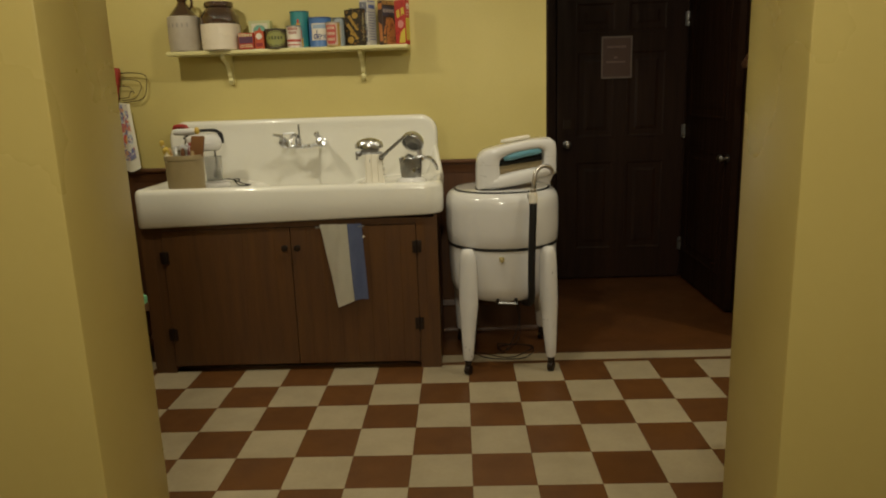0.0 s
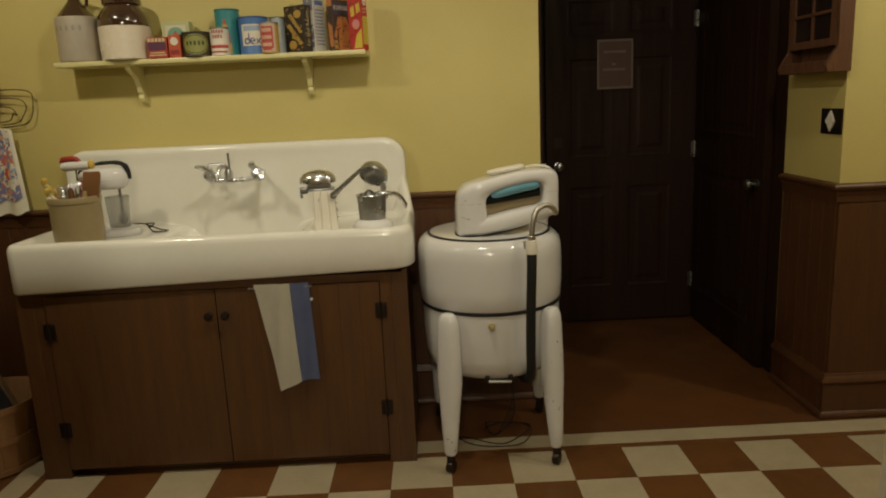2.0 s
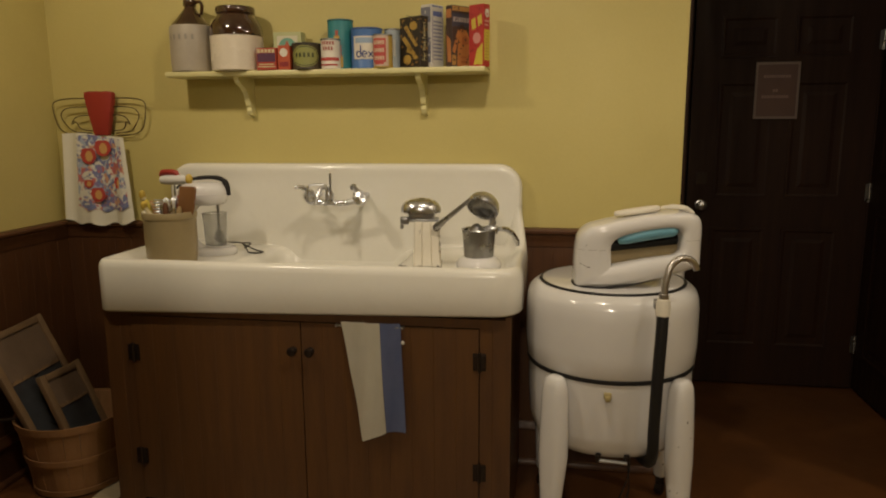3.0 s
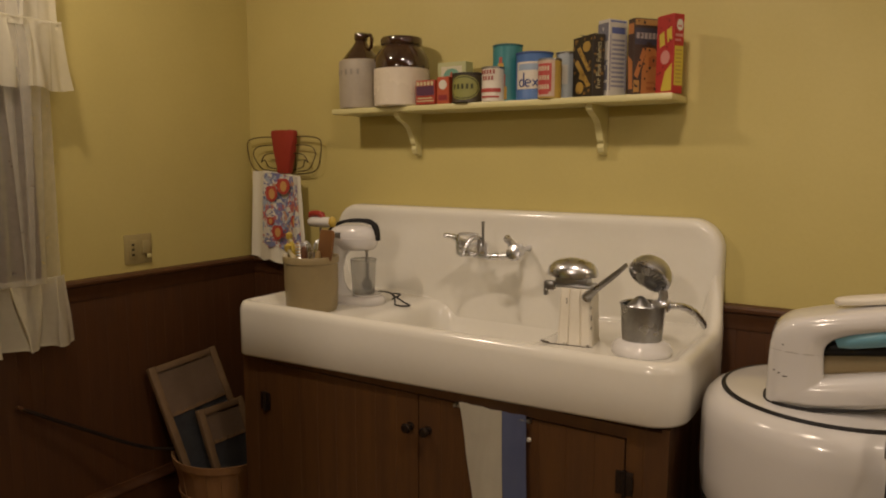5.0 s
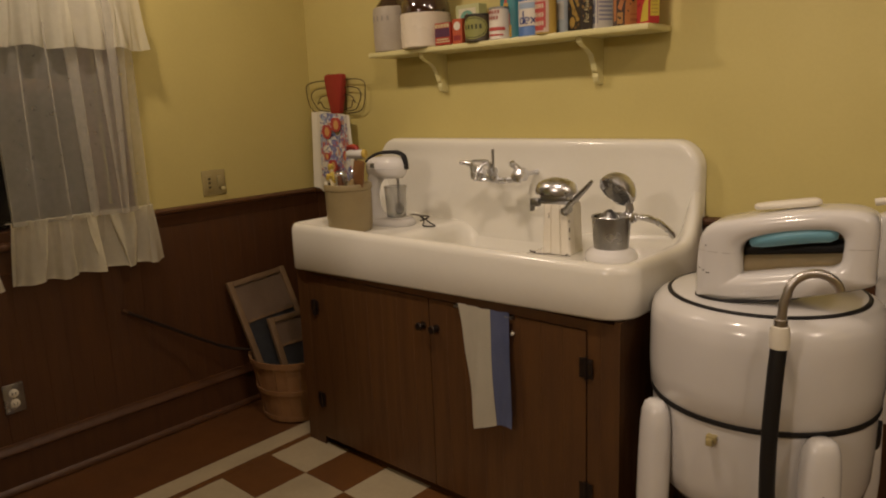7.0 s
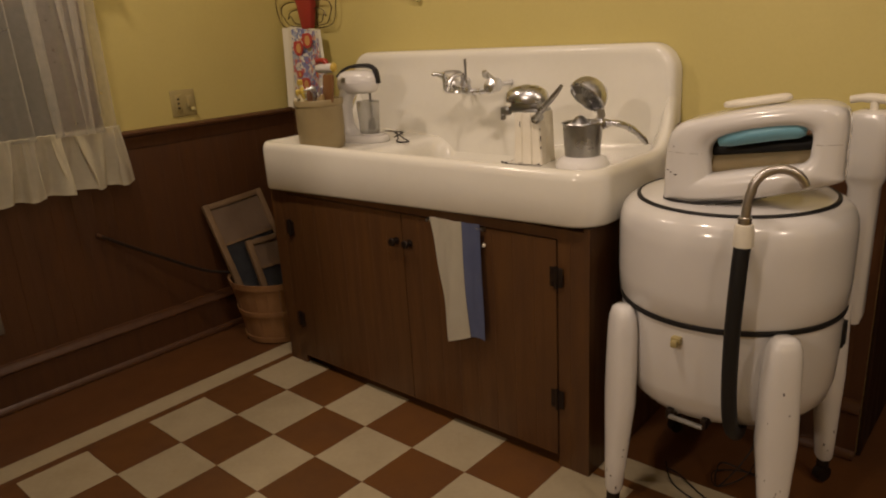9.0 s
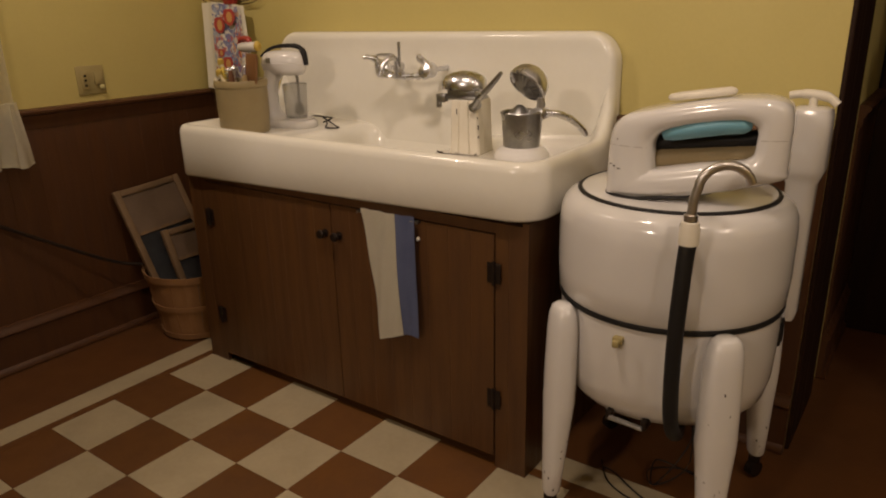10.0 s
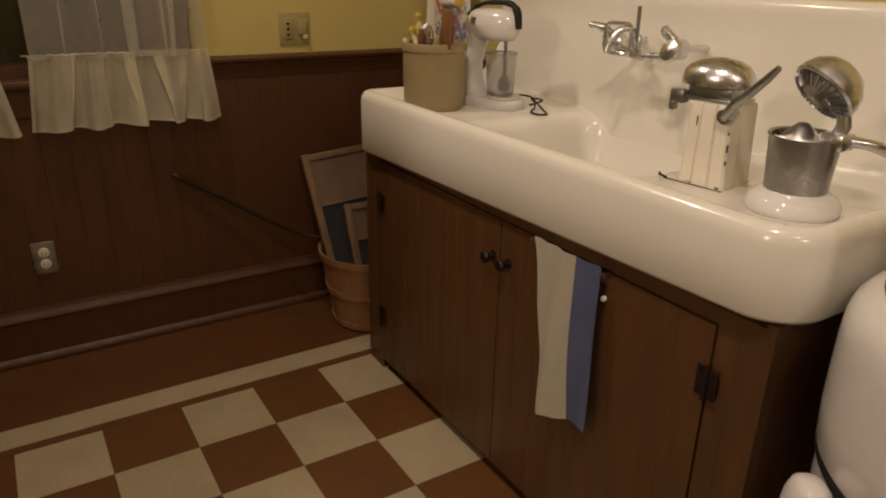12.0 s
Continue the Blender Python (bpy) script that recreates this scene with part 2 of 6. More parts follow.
def rrect(x0, x1, y0, y1, r, n=8, side=8):
    """A rounded rectangle of points, anticlockwise."""
    r = max(r, 0.001)
    pts = []
    for cx, cy, a in ((x1 - r, y0 + r, -90), (x1 - r, y1 - r, 0), (x0 + r, y1 - r, 90), (x0 + r, y0 + r, 180)):
        arc = [(cx + r * math.cos(radians(a + 90 * i / n)), cy + r * math.sin(radians(a + 90 * i / n))) for i in range(n + 1)]
        pts.append(arc)
    out = []
    for k in range(4):
        out += pts[k]
        p, q = pts[k][-1], pts[(k + 1) % 4][0]
        out += [(p[0] + (q[0] - p[0]) * i / side, p[1] + (q[1] - p[1]) * i / side) for i in range(1, side)]
    return out


T = 0.2286
LEFT, BACK, FRONT, RIGHT = -0.56, 0.78, -1.74, 5.20
CEIL = 2.60
ALC_X0, ALC_X1, ALC_Y = 2.065, 3.21, 1.90
PIER_Y = 0.42

# ---- floor ----
bm = boxed(LEFT - 0.3, RIGHT + 0.3, -5.0, ALC_Y + 0.3, -0.1, -0.004)
structure("floor", bm, M_BORDER, "worn reddish-brown linoleum floor with a checkered field")

# ---- walls ----
bm = boxed(LEFT, ALC_X0, BACK, BACK + 0.14, 0, CEIL)
structure("wall_back", bm, M_WALL, "pale yellow painted plaster wall behind the sink")
bm = bmesh.new()
W0, W1, WZ0, WZ1 = -1.28, -0.27, 0.93, 2.10
box(bm, LEFT - 0.14, LEFT, FRONT, W0, 0, CEIL)
box(bm, LEFT - 0.14, LEFT, W1, BACK + 0.14, 0, CEIL)
box(bm, LEFT - 0.14, LEFT, W0, W1, 0, WZ0)
box(bm, LEFT - 0.14, LEFT, W0, W1, WZ1, CEIL)
structure("wall_left", bm, M_WALL, "yellow painted plaster wall with a curtained window")
bm = bmesh.new()
JL, JR, JY = 0.91, 2.145, -1.99
box(bm, LEFT - 0.14, JL, JY, FRONT, 0, CEIL, 0.006)
structure("wall_doorway", bm, M_JAMB, "glossy yellow painted wall beside the kitchen opening", True)
bm = bmesh.new()
box(bm, JR, RIGHT + 0.14, JY, FRONT, 0, CEIL, 0.006)
structure("wall_doorway", bm, M_JAMB, "glossy yellow painted wall beside the kitchen opening", True)
bm = boxed(JL, JR, JY + 0.002, FRONT - 0.002, 2.15, CEIL)
structure("wall_over_opening", bm, M_JAMB)
bm = bmesh.new()
box(bm, ALC_X1, RIGHT, PIER_Y, PIER_Y + 0.45, 0, CEIL)
structure("wall_pier", bm, M_WALL, "yellow painted wall corner beside the dark passage")
bm = boxed(RIGHT, RIGHT + 0.14, FRONT, PIER_Y + 0.45, 0, CEIL)
structure("wall_right", bm, M_WALL)
bm = bmesh.new()
box(bm, ALC_X0 - 0.14, ALC_X0, BACK + 0.14, ALC_Y, 0, CEIL)
structure("wall_passage_side", bm, M_WALL, "yellow passage side wall above dark panelling")
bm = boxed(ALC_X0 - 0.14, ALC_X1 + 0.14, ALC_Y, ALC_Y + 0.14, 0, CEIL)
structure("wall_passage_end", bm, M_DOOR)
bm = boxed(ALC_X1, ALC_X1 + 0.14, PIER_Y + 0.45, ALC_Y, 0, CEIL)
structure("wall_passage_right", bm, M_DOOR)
bm = bmesh.new()
box(bm, -1.2, -1.1, -5.0, JY, 0, CEIL)
box(bm, 4.0, 4.1, -5.0, JY, 0, CEIL)
box(bm, -1.1, 4.0, -5.0, -4.9, 0, CEIL)
structure("wall_hall", bm, M_WALL)
bm = boxed(-1.2, RIGHT + 0.14, -5.0, ALC_Y + 0.14, CEIL, CEIL + 0.1)
structure("ceiling", bm, M_CEIL, "plain off-white ceiling")


def bead_run(name, p0, p1, out, z0, z1, step=0.08):
    """Beaded boards from p0 to p1 along a wall, standing out to one side."""
    p0, p1, out = Vector((*p0, 0)), Vector((*p1, 0)), Vector((*out, 0))
    d = (p1 - p0)
    n = max(1, round(d.length / step))
    u = d.normalized()
    w = d.length / n
    pts = []
    for i in range(n):
        a = p0 + u * (w * i)
        for s, o in ((0, 0.0090), (0.0020, 0.010), (w * 0.5 - 0.004, 0.010), (w * 0.5, 0.0095), (w * 0.5 + 0.004, 0.010), (w - 0.0020, 0.010)):
            pts.append(a + u * s + out * o)
    pts += [p1 + out * 0.004]
    bm = bmesh.new()
    lo = [bm.verts.new((p.x, p.y, z0)) for p in pts]
    hi = [bm.verts.new((p.x, p.y, z1)) for p in pts]
    for i in range(len(pts) - 1):
        bm.faces.new((lo[i], lo[i + 1], hi[i + 1], hi[i]))
    for e in ((p0, pts[0]), (pts[-1], p1)):
        q = [bm.verts.new((e[0].x, e[0].y, z0)), bm.verts.new((e[1].x, e[1].y, z0)), bm.verts.new((e[1].x, e[1].y, z1)), bm.verts.new((e[0].x, e[0].y, z1))]
        bm.faces.new(q)
    return structure(name, bm, M_WOOD, "dark brown painted beaded board wainscot")


def moulding(name, p0, p1, out, profile, mat=M_WOOD, label="", m0=0.0, m1=0.0):
    """A moulding with a profile of (out, z); m0, m1: how far the ends run on with the depth, for mitres."""
    p0, p1, out = Vector((*p0, 0)), Vector((*p1, 0)), Vector((*out, 0))
    u = (p1 - p0).normalized()
    bm = bmesh.new()
    rings = [[p0 + out * o - u * (o * m0) + Vector((0, 0, z)) for o, z in profile], [p1 + out * o + u * (o * m1) + Vector((0, 0, z)) for o, z in profile]]
    loft(bm, rings, cap0=True, cap1=True)
    return structure(name, bm, mat, label, True)


RAIL = [(0, 0.925), (0.014, 0.925), (0.016, 0.935), (0.016, 0.955), (0.024, 0.965), (0.024, 0.973), (0.034, 0.980), (0.036, 0.990), (0.030, 0.997), (0, 1.0)]
BASE = [(0, 0), (0.034, 0.0), (0.034, 0.012), (0.026, 0.022), (0.022, 0.026), (0.022, 0.150), (0.030, 0.158), (0.028, 0.170), (0.018, 0.180), (0.016, 0.192), (0, 0.196)]
SILLY = WZ0
for nm, a, b, o, m0, m1 in (("left", (LEFT, BACK), (LEFT, FRONT), (1, 0), -1, 0), ("back", (LEFT, BACK), (ALC_X0, BACK), (0, -1), -1, 0),
                            ("pier", (ALC_X1, PIER_Y), (RIGHT, PIER_Y), (0, -1), 1, 0), ("pier_side", (ALC_X1, PIER_Y), (ALC_X1, PIER_Y + 0.43), (-1, 0), 1, 0),
                            ("passage", (ALC_X0, BACK + 0.55), (ALC_X0, ALC_Y), (1, 0), 0, 0)):
    bead_run("wainscot_" + nm, a, b, o, 0.19, 0.93)
    moulding("baseboard_" + nm, a, b, o, BASE, label="dark brown moulded baseboard", m0=m0, m1=m1)
    if nm == "left":
        moulding("chair_rail_left", a, (LEFT, W1 + 0.08), o, RAIL, label="dark brown moulded chair rail", m0=m0)
        moulding("chair_rail_left", (LEFT, W0 - 0.08), b, o, RAIL, label="dark brown moulded chair rail")
    else:
        moulding("chair_rail_" + nm, a, b, o, RAIL, label="dark brown moulded chair rail", m0=m0, m1=m1)

# ---- passage doors ----


def panel_door(name, width, height, label, panels, mat, thick=0.04):
    """A panelled door in the plane y = 0, facing -y, its hinge side at x = width."""
    ob = thing(name, label, "")
    ob["kind"] = "structure"
    bm = bmesh.new()
    box(bm, 0, width, 0, thick, 0.01, height)
    part("door_slab", bm, mat, ob, smooth=False)
    for x0, x1, z0, z1 in panels:
        bm = bmesh.new()
        rings = []
        for ins, dep in ((0, 0.0), (0.0, -0.012), (0.012, -0.012), (0.022, -0.003), (0.055, -0.003), (0.075, -0.012)):
            dep *= 0.45
            rings.append([(x0 + ins, dep, z0 + ins), (x1 - ins, dep, z0 + ins), (x1 - ins, dep, z1 - ins), (x0 + ins, dep, z1 - ins)])
        loft(bm, rings, cap1=True)
        part("door_panel", bm, mat, ob, smooth=False)
    return ob


def hinge(parent, x, z, y=-0.004):
    bm = boxed(x - 0.018, x + 0.018, y, y + 0.003, z - 0.045, z + 0.045)
    tube(bm, [(x, y - 0.004, z - 0.048), (x, y - 0.004, z + 0.048)], 0.006, 8)
    part("hinge", bm, M_STEEL, parent, "worn steel hinge")


def door_knob(parent, x, z, y=0.0, mat=None):
    bm = bmesh.new()
    m = Matrix.Translation((x, y, z)) @ Matrix.Rotation(radians(90), 4, "X")
    lathe(bm, [(0.026, 0), (0.026, 0.004), (0.010, 0.008), (0.008, 0.03), (0.018, 0.035), (0.026, 0.045), (0.024, 0.058), (0.012, 0.064), (0, 0.065)], 20, m=m)
    part("door_knob", bm, mat or M_STEEL, parent, "round metal door knob")


pw = 0.88
six = [(a, b, c, d) for a, b in ((0.13, 0.40), (0.48, 0.75)) for c, d in ((1.73, 1.93), (1.02, 1.61), (0.22, 0.86))]
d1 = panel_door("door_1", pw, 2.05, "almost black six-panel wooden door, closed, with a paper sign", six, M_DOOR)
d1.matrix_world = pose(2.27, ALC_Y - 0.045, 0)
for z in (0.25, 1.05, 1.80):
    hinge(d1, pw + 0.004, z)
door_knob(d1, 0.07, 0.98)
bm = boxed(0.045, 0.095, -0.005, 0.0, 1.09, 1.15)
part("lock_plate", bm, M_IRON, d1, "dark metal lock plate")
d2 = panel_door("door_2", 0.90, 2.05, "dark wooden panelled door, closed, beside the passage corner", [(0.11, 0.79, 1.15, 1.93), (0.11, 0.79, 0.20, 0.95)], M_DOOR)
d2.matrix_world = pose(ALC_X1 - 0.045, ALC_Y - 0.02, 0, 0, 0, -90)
for z in (0.25, 1.05, 1.80):
    hinge(d2, 0.004, z)
door_knob(d2, 0.84, 0.93)
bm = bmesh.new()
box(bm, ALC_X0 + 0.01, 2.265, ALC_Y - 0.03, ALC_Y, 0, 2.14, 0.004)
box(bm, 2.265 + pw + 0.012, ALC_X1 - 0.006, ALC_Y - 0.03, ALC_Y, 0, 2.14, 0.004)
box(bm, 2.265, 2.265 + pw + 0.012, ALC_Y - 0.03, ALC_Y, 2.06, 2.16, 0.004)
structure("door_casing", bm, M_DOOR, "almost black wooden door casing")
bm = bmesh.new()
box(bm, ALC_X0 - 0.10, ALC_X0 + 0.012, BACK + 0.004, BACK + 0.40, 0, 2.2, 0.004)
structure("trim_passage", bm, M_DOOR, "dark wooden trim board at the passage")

# paper sign on the passage door
sign = thing("paper_sign", "faded printed paper notice taped on the dark door", "sign", (2.675, ALC_Y - 0.058, 1.562))
part("sheet", boxed(-0.105, 0.105, 0, 0.0012, -0.14, 0.14), flat("faded_notice", (0.085, 0.042, 0.032)), sign, smooth=False)
bm = bmesh.new()
for a in ((-0.105, 0.105, 0.128, 0.14), (-0.105, 0.105, -0.14, -0.128), (-0.105, -0.094, -0.128, 0.128), (0.094, 0.105, -0.128, 0.128)):
    box(bm, a[0], a[1], -0.0015, 0.0, a[2], a[3])
part("border", bm, flat("notice_border", (0.16, 0.12, 0.10)), sign, "pale tape border", smooth=False)
bm = bmesh.new()
for z, w in ((0.07, 0.13), (0.0, 0.035), (-0.03, 0.14)):
    for k in range(int(w / 0.013)):
        box(bm, -w / 2 + k * 0.013, -w / 2 + k * 0.013 + 0.009, -0.0015, 0.0, z - 0.007, z + 0.007)
tagged(part("lettering", bm, flat("notice_print", (0.20, 0.13, 0.11)), sign, "unreadable pale lettering", smooth=False), kind="stuff")

# ---- window and curtains ----
win = thing("window_1", "dark wooden sash window at night behind sheer curtains", "", (LEFT, 0, 0))
win["kind"] = "structure"
bm = bmesh.new()
box(bm, -0.14, -0.02, W0, W0 + 0.05, WZ0, WZ1)
box(bm, -0.14, -0.02, W1 - 0.05, W1, WZ0, WZ1)
box(bm, -0.14, -0.02, W0 + 0.05, W1 - 0.05, WZ1 - 0.05, WZ1)
box(bm, -0.14, -0.02, W0 + 0.05, W1 - 0.05, WZ0, WZ0 + 0.06)
box(bm, -0.10, -0.05, W0 + 0.05, W1 - 0.05, 1.50, 1.545)
part("window_frame", bm, M_WOOD, win, "dark brown painted sash frame", smooth=False)
bm = bmesh.new()
box(bm, 0, 0.022, W0 - 0.09, W0, WZ0 + 0.03, WZ1 + 0.09, 0.004)
box(bm, 0, 0.022, W1, W1 + 0.09, WZ0 + 0.03, WZ1 + 0.09, 0.004)
box(bm, 0, 0.022, W0, W1, WZ1, WZ1 + 0.09, 0.004)
box(bm, 0, 0.020, W0 - 0.06, W1 + 0.06, WZ0 - 0.09, WZ0, 0.004)
part("window_casing", bm, M_WOOD, win, "dark brown window casing", smooth=False)
part("window_sill", boxed(0, 0.05, W0 - 0.10, W1 + 0.10, WZ0, WZ0 + 0.028, 0.008), M_WOOD, win, "glossy dark window sill")
part("pane", boxed(-0.078, -0.074, W0 + 0.05, W1 - 0.05, WZ0 + 0.06, 1.50), M_GLASS, win, smooth=False)
part("pane", boxed(-0.078, -0.074, W0 + 0.05, W1 - 0.05, 1.545, WZ1 - 0.05), M_GLASS, win, smooth=False)
tagged(mesh_object("backdrop", boxed(LEFT - 0.9, LEFT - 0.88, -3.0, 1.6, -0.1, CEIL + 0.2), M_NIGHT), "black night outside the window", "", "", "structure")


def cloth(name, mat, parent, y_of, z_of, x_of, nu=160, nv=24, label="", hem=None):
    bm = bmesh.new()
    rows = []
    for j in range(nv + 1):
        v = j / nv
        rows.append([bm.verts.new((x_of(i / nu, v), y_of(i / nu, v), z_of(i / nu, v))) for i in range(nu + 1)])
    for a, b in zip(rows, rows[1:]):
        for i in range(nu):
            bm.faces.new((a[i], a[i + 1], b[i + 1], b[i]))
    return part(name, bm, mat, parent, label, angle=180)


def curtain(y0, y1, label, seed, slant, pleats=None):
    """A two-tier ruffled curtain between y0 and y1 (its hem spread by slant)."""
    rnd = random.Random(seed)
    ph = [rnd.uniform(0, 6.28) for _ in range(8)]
    ob = thing("curtain", label, "curtain", (LEFT, 0, 0), 0, "window curtains")
    X = 0.085

    def fold(u, v, amp, f):
        return amp * (math.sin(f * u * 6.28 + ph[0] + 0.8 * math.sin(v * 2.5 + ph[1]) + 0.9 * math.sin(u * 5 + ph[7])) + 0.35 * math.sin(2.1 * f * u * 6.28 + ph[2] + 0.5 * v) + 0.12 * math.sin(4.3 * f * u * 6.28 + ph[3] + v))

    def yy(u, v, z):
        k = (2.25 - z) / 1.45
        return y0 + (y1 - y0) * u + slant * k * (u if slant > 0 else 1 - u)
    pleats = pleats or [(rnd.uniform(0.05, 0.11) + 0.165 * i, rnd.uniform(0.036, 0.055), rnd.uniform(0.75, 1.25)) for i in range(6)]

    def pleat(u, v, k):
        """Narrow upright pleats; k picks the depth or the sideways lean."""
        out_ = 0.0
        for pu, pw_, ph_ in pleats:
            d = (u - pu - 0.02 * math.sin(2.2 * v + pu * 9)) / (pw_ * (1 + 0.5 * v))
            out_ += ph_ * (math.exp(-d * d) if k else d * math.exp(-d * d))
        return out_
    # lower long panel from rod to lower ruffle
    zt, zb = 2.20, 1.02
    cloth("panel", M_SHEER, ob, lambda u, v: yy(u, v, zt + (zb - zt) * v) - 0.070 * pleat(u, v, 0), lambda u, v: zt + (zb - zt) * v,
          lambda u, v: X + fold(u, v, 0.008 + 0.004 * v, 2.6) + 0.020 * pleat(u, v, 1), label="sheer greyish voile panel")
    # lower ruffle
    zt2, zb2 = 1.035, 0.805
    cloth("ruffle", M_RUFFLE, ob, lambda u, v: yy(u, v, zt2 + (zb2 - zt2) * v) + (u - 0.5) * 0.05 * v - 0.060 * pleat(u, v, 0), lambda u, v: zt2 + (zb2 - zt2) * v + 0.006 * math.sin(5 * u * 6.28 + ph[5]) * v,
          lambda u, v: X + 0.006 + (0.3 + 0.9 * v) * fold(u, v, 0.014, 5.5) + 0.0025 * math.sin(34 * u * 6.28 + 2 * math.sin(u * 20)) * (1 - v) ** 2, 220, 14, label="gathered cream ruffle along the hem")
    bm = bmesh.new()
    tube(bm, [(X + 0.010 + 0.3 * fold(i / 60, 0, 0.014, 5.5), yy(i / 60, 0, zt2) + (0), zt2 + 0.0015 * math.sin(i * 1.7)) for i in range(61)], 0.002, 6)
    part("gathering", bm, M_RUFFLE, ob, "gathered heading band")
    cloth("hem", M_RUFFLE, ob, lambda u, v: yy(u, 1, zb2) + (u - 0.5) * 0.05 - 0.060 * pleat(u, 1, 0), lambda u, v: zb2 + 0.009 - 0.0095 * v + 0.006 * math.sin(5 * u * 6.28 + ph[5]),
          lambda u, v: X + 0.0072 + 1.2 * fold(u, 1, 0.014, 5.5), 220, 1, label="stitched double hem")
    # upper tier
    cloth("valance", M_RUFFLE, ob, lambda u, v: yy(u, v, 2.22 - 0.38 * v) + (u - 0.5) * 0.03 - 0.03 * pleat(u, v, 0), lambda u, v: 2.22 - 0.38 * v, lambda u, v: X + 0.03 + fold(u, v, 0.010, 5), 160, 10, label="upper sheer tier")
    cloth("valance_ruffle", M_RUFFLE, ob, lambda u, v: yy(u, v, 1.86 - 0.2 * v) + (u - 0.5) * (0.05 + 0.05 * v) - 0.035 * pleat(u, v, 0), lambda u, v: 1.865 - 0.215 * v + 0.006 * math.sin(4 * u * 6.28 + ph[6]) * v,
          lambda u, v: X + 0.036 + (0.3 + v) * fold(u, v, 0.016, 6), 220, 12, label="gathered ruffle of the upper tier")
    bm = bmesh.new()
    tube(bm, [(X + 0.042 + 0.3 * fold(i / 60, 0, 0.016, 6), yy(i / 60, 0, 1.86) + (i / 60 - 0.5) * 0.05, 1.862 + 0.0015 * math.sin(i * 1.9)) for i in range(61)], 0.002, 6)
    part("gathering", bm, M_RUFFLE, ob, "gathered heading band")
    return ob


curtain(-0.69, -0.145, "cream sheer two-tier ruffled curtain hanging at the window", 3, -0.002,
        [(0.03, 0.050, 0.7), (0.24, 0.030, 0.5), (0.42, 0.022, 0.4), (0.56, 0.042, 1.3), (0.70, 0.035, 1.2), (0.81, 0.045, 1.3), (0.93, 0.020, 0.5)])
curtain(-1.36, -0.84, "cream sheer ruffled curtain, drawn apart at the middle", 5, 0.09)
rod = thing("curtain_rod", "slim metal curtain rod above the window", "curtain rod", (LEFT, 0, 0))
bm = bmesh.new()
tube(bm, curve_points([(0.0, W0 - 0.03, 2.21), (0.085, W0 - 0.03, 2.21), (0.085, -0.7, 2.21), (0.085, W1 + 0.05, 2.21), (0.0, W1 + 0.05, 2.21)], 1), 0.006, 8)
part("rod", bm, M_STEEL, rod)


def outlet(name, label, at, turn, style):
    ob = thing(name, label, "electrical outlet", at, turn)
    w = 0.058 if style == "double" else 0.036
    part("cover_plate", boxed(-w, w, -0.006, 0, -0.057, 0.057, 0.003), M_IVORY if style == "double" else M_STEEL, ob)
    xs = (-0.026, 0.026) if style == "double" else (0,)
    if style == "double":
        bm = boxed(-0.042, -0.010, -0.012, -0.006, -0.036, 0.036, 0.003)
        part("socket", bm, M_IVORY, ob)
        bm = bmesh.new()
        for z in (-0.02, 0.0, 0.018):
            box(bm, -0.032, -0.022, -0.0135, -0.012, z - 0.004, z + 0.004)
        part("slot", bm, M_IRON, ob, "dark socket slots", smooth=False)
        part("blank_plate", boxed(0.012, 0.044, -0.016, -0.006, -0.020, 0.030, 0.003), M_IVORY, ob)
        part("screw_cap", boxed(0.026, 0.046, -0.020, -0.016, -0.036, -0.020, 0.003), M_TRIM, ob)
    else:
        for z in (-0.02, 0.02):
            bm = bmesh.new()
            lathe(bm, [(0.017, 0), (0.017, 0.004), (0.015, 0.005), (0, 0.005)], 16, m=Matrix.Translation((0, -0.006, z)) @ Matrix.Rotation(radians(90), 4, "X"))
            part("socket", bm, M_WHITE, ob, "round white socket face")
            bm = bmesh.new()
            for dx in (-0.006, 0.006):
                box(bm, dx - 0.001, dx + 0.001, -0.0125, -0.011, z - 0.004, z + 0.005)
            part("slot", bm, M_IRON, ob, smooth=False)
    return ob


outlet("wall_outlet", "ivory double outlet plate on the yellow wall", (LEFT, 0.195, 1.085), 90, "double")
outlet("floor_outlet", "steel outlet plate on the dark wainscot", (LEFT + 0.0115, -0.735, 0.37), 90, "single")

# ---- sink and cabinet ----
cab = thing("sink_cabinet", "dark brown beaded wooden cabinet with two closed doors under the sink", "cabinet", (0, 0, 0))
CY = 0.205
for nm, q in (("side_panel", (0.0, 0.018, CY, 0.745, 0, 0.775)), ("side_panel", (1.447, 1.465, CY, 0.745, 0, 0.785)), ("back_panel", (0.018, 1.447, 0.725, 0.745, 0.05, 0.775)), ("bottom_panel", (0.018, 1.447, CY + 0.02, 0.725, 0.075, 0.09))):
    part(nm, boxed(*q), M_CAB, cab, smooth=False)


def bead_panel(bm, x0, x1, z0, z1, y, step=0.042, th=0.02):
    """An upright beaded panel facing -y."""
    n = max(1, round((x1 - x0) / step))
    w = (x1 - x0) / n
    pts = []
    for i in range(n):
        a = x0 + w * i
        pts += [(a, y + (0.0011 if i else 0)), (a + 0.002, y), (a + w - 0.002, y)]
    pts += [(x1, y), (x1, y + th), (x0, y + th)]
    loft(bm, [[(px, py, z0) for px, py in pts], [(px, py, z1) for px, py in pts]], cap0=True, cap1=True)


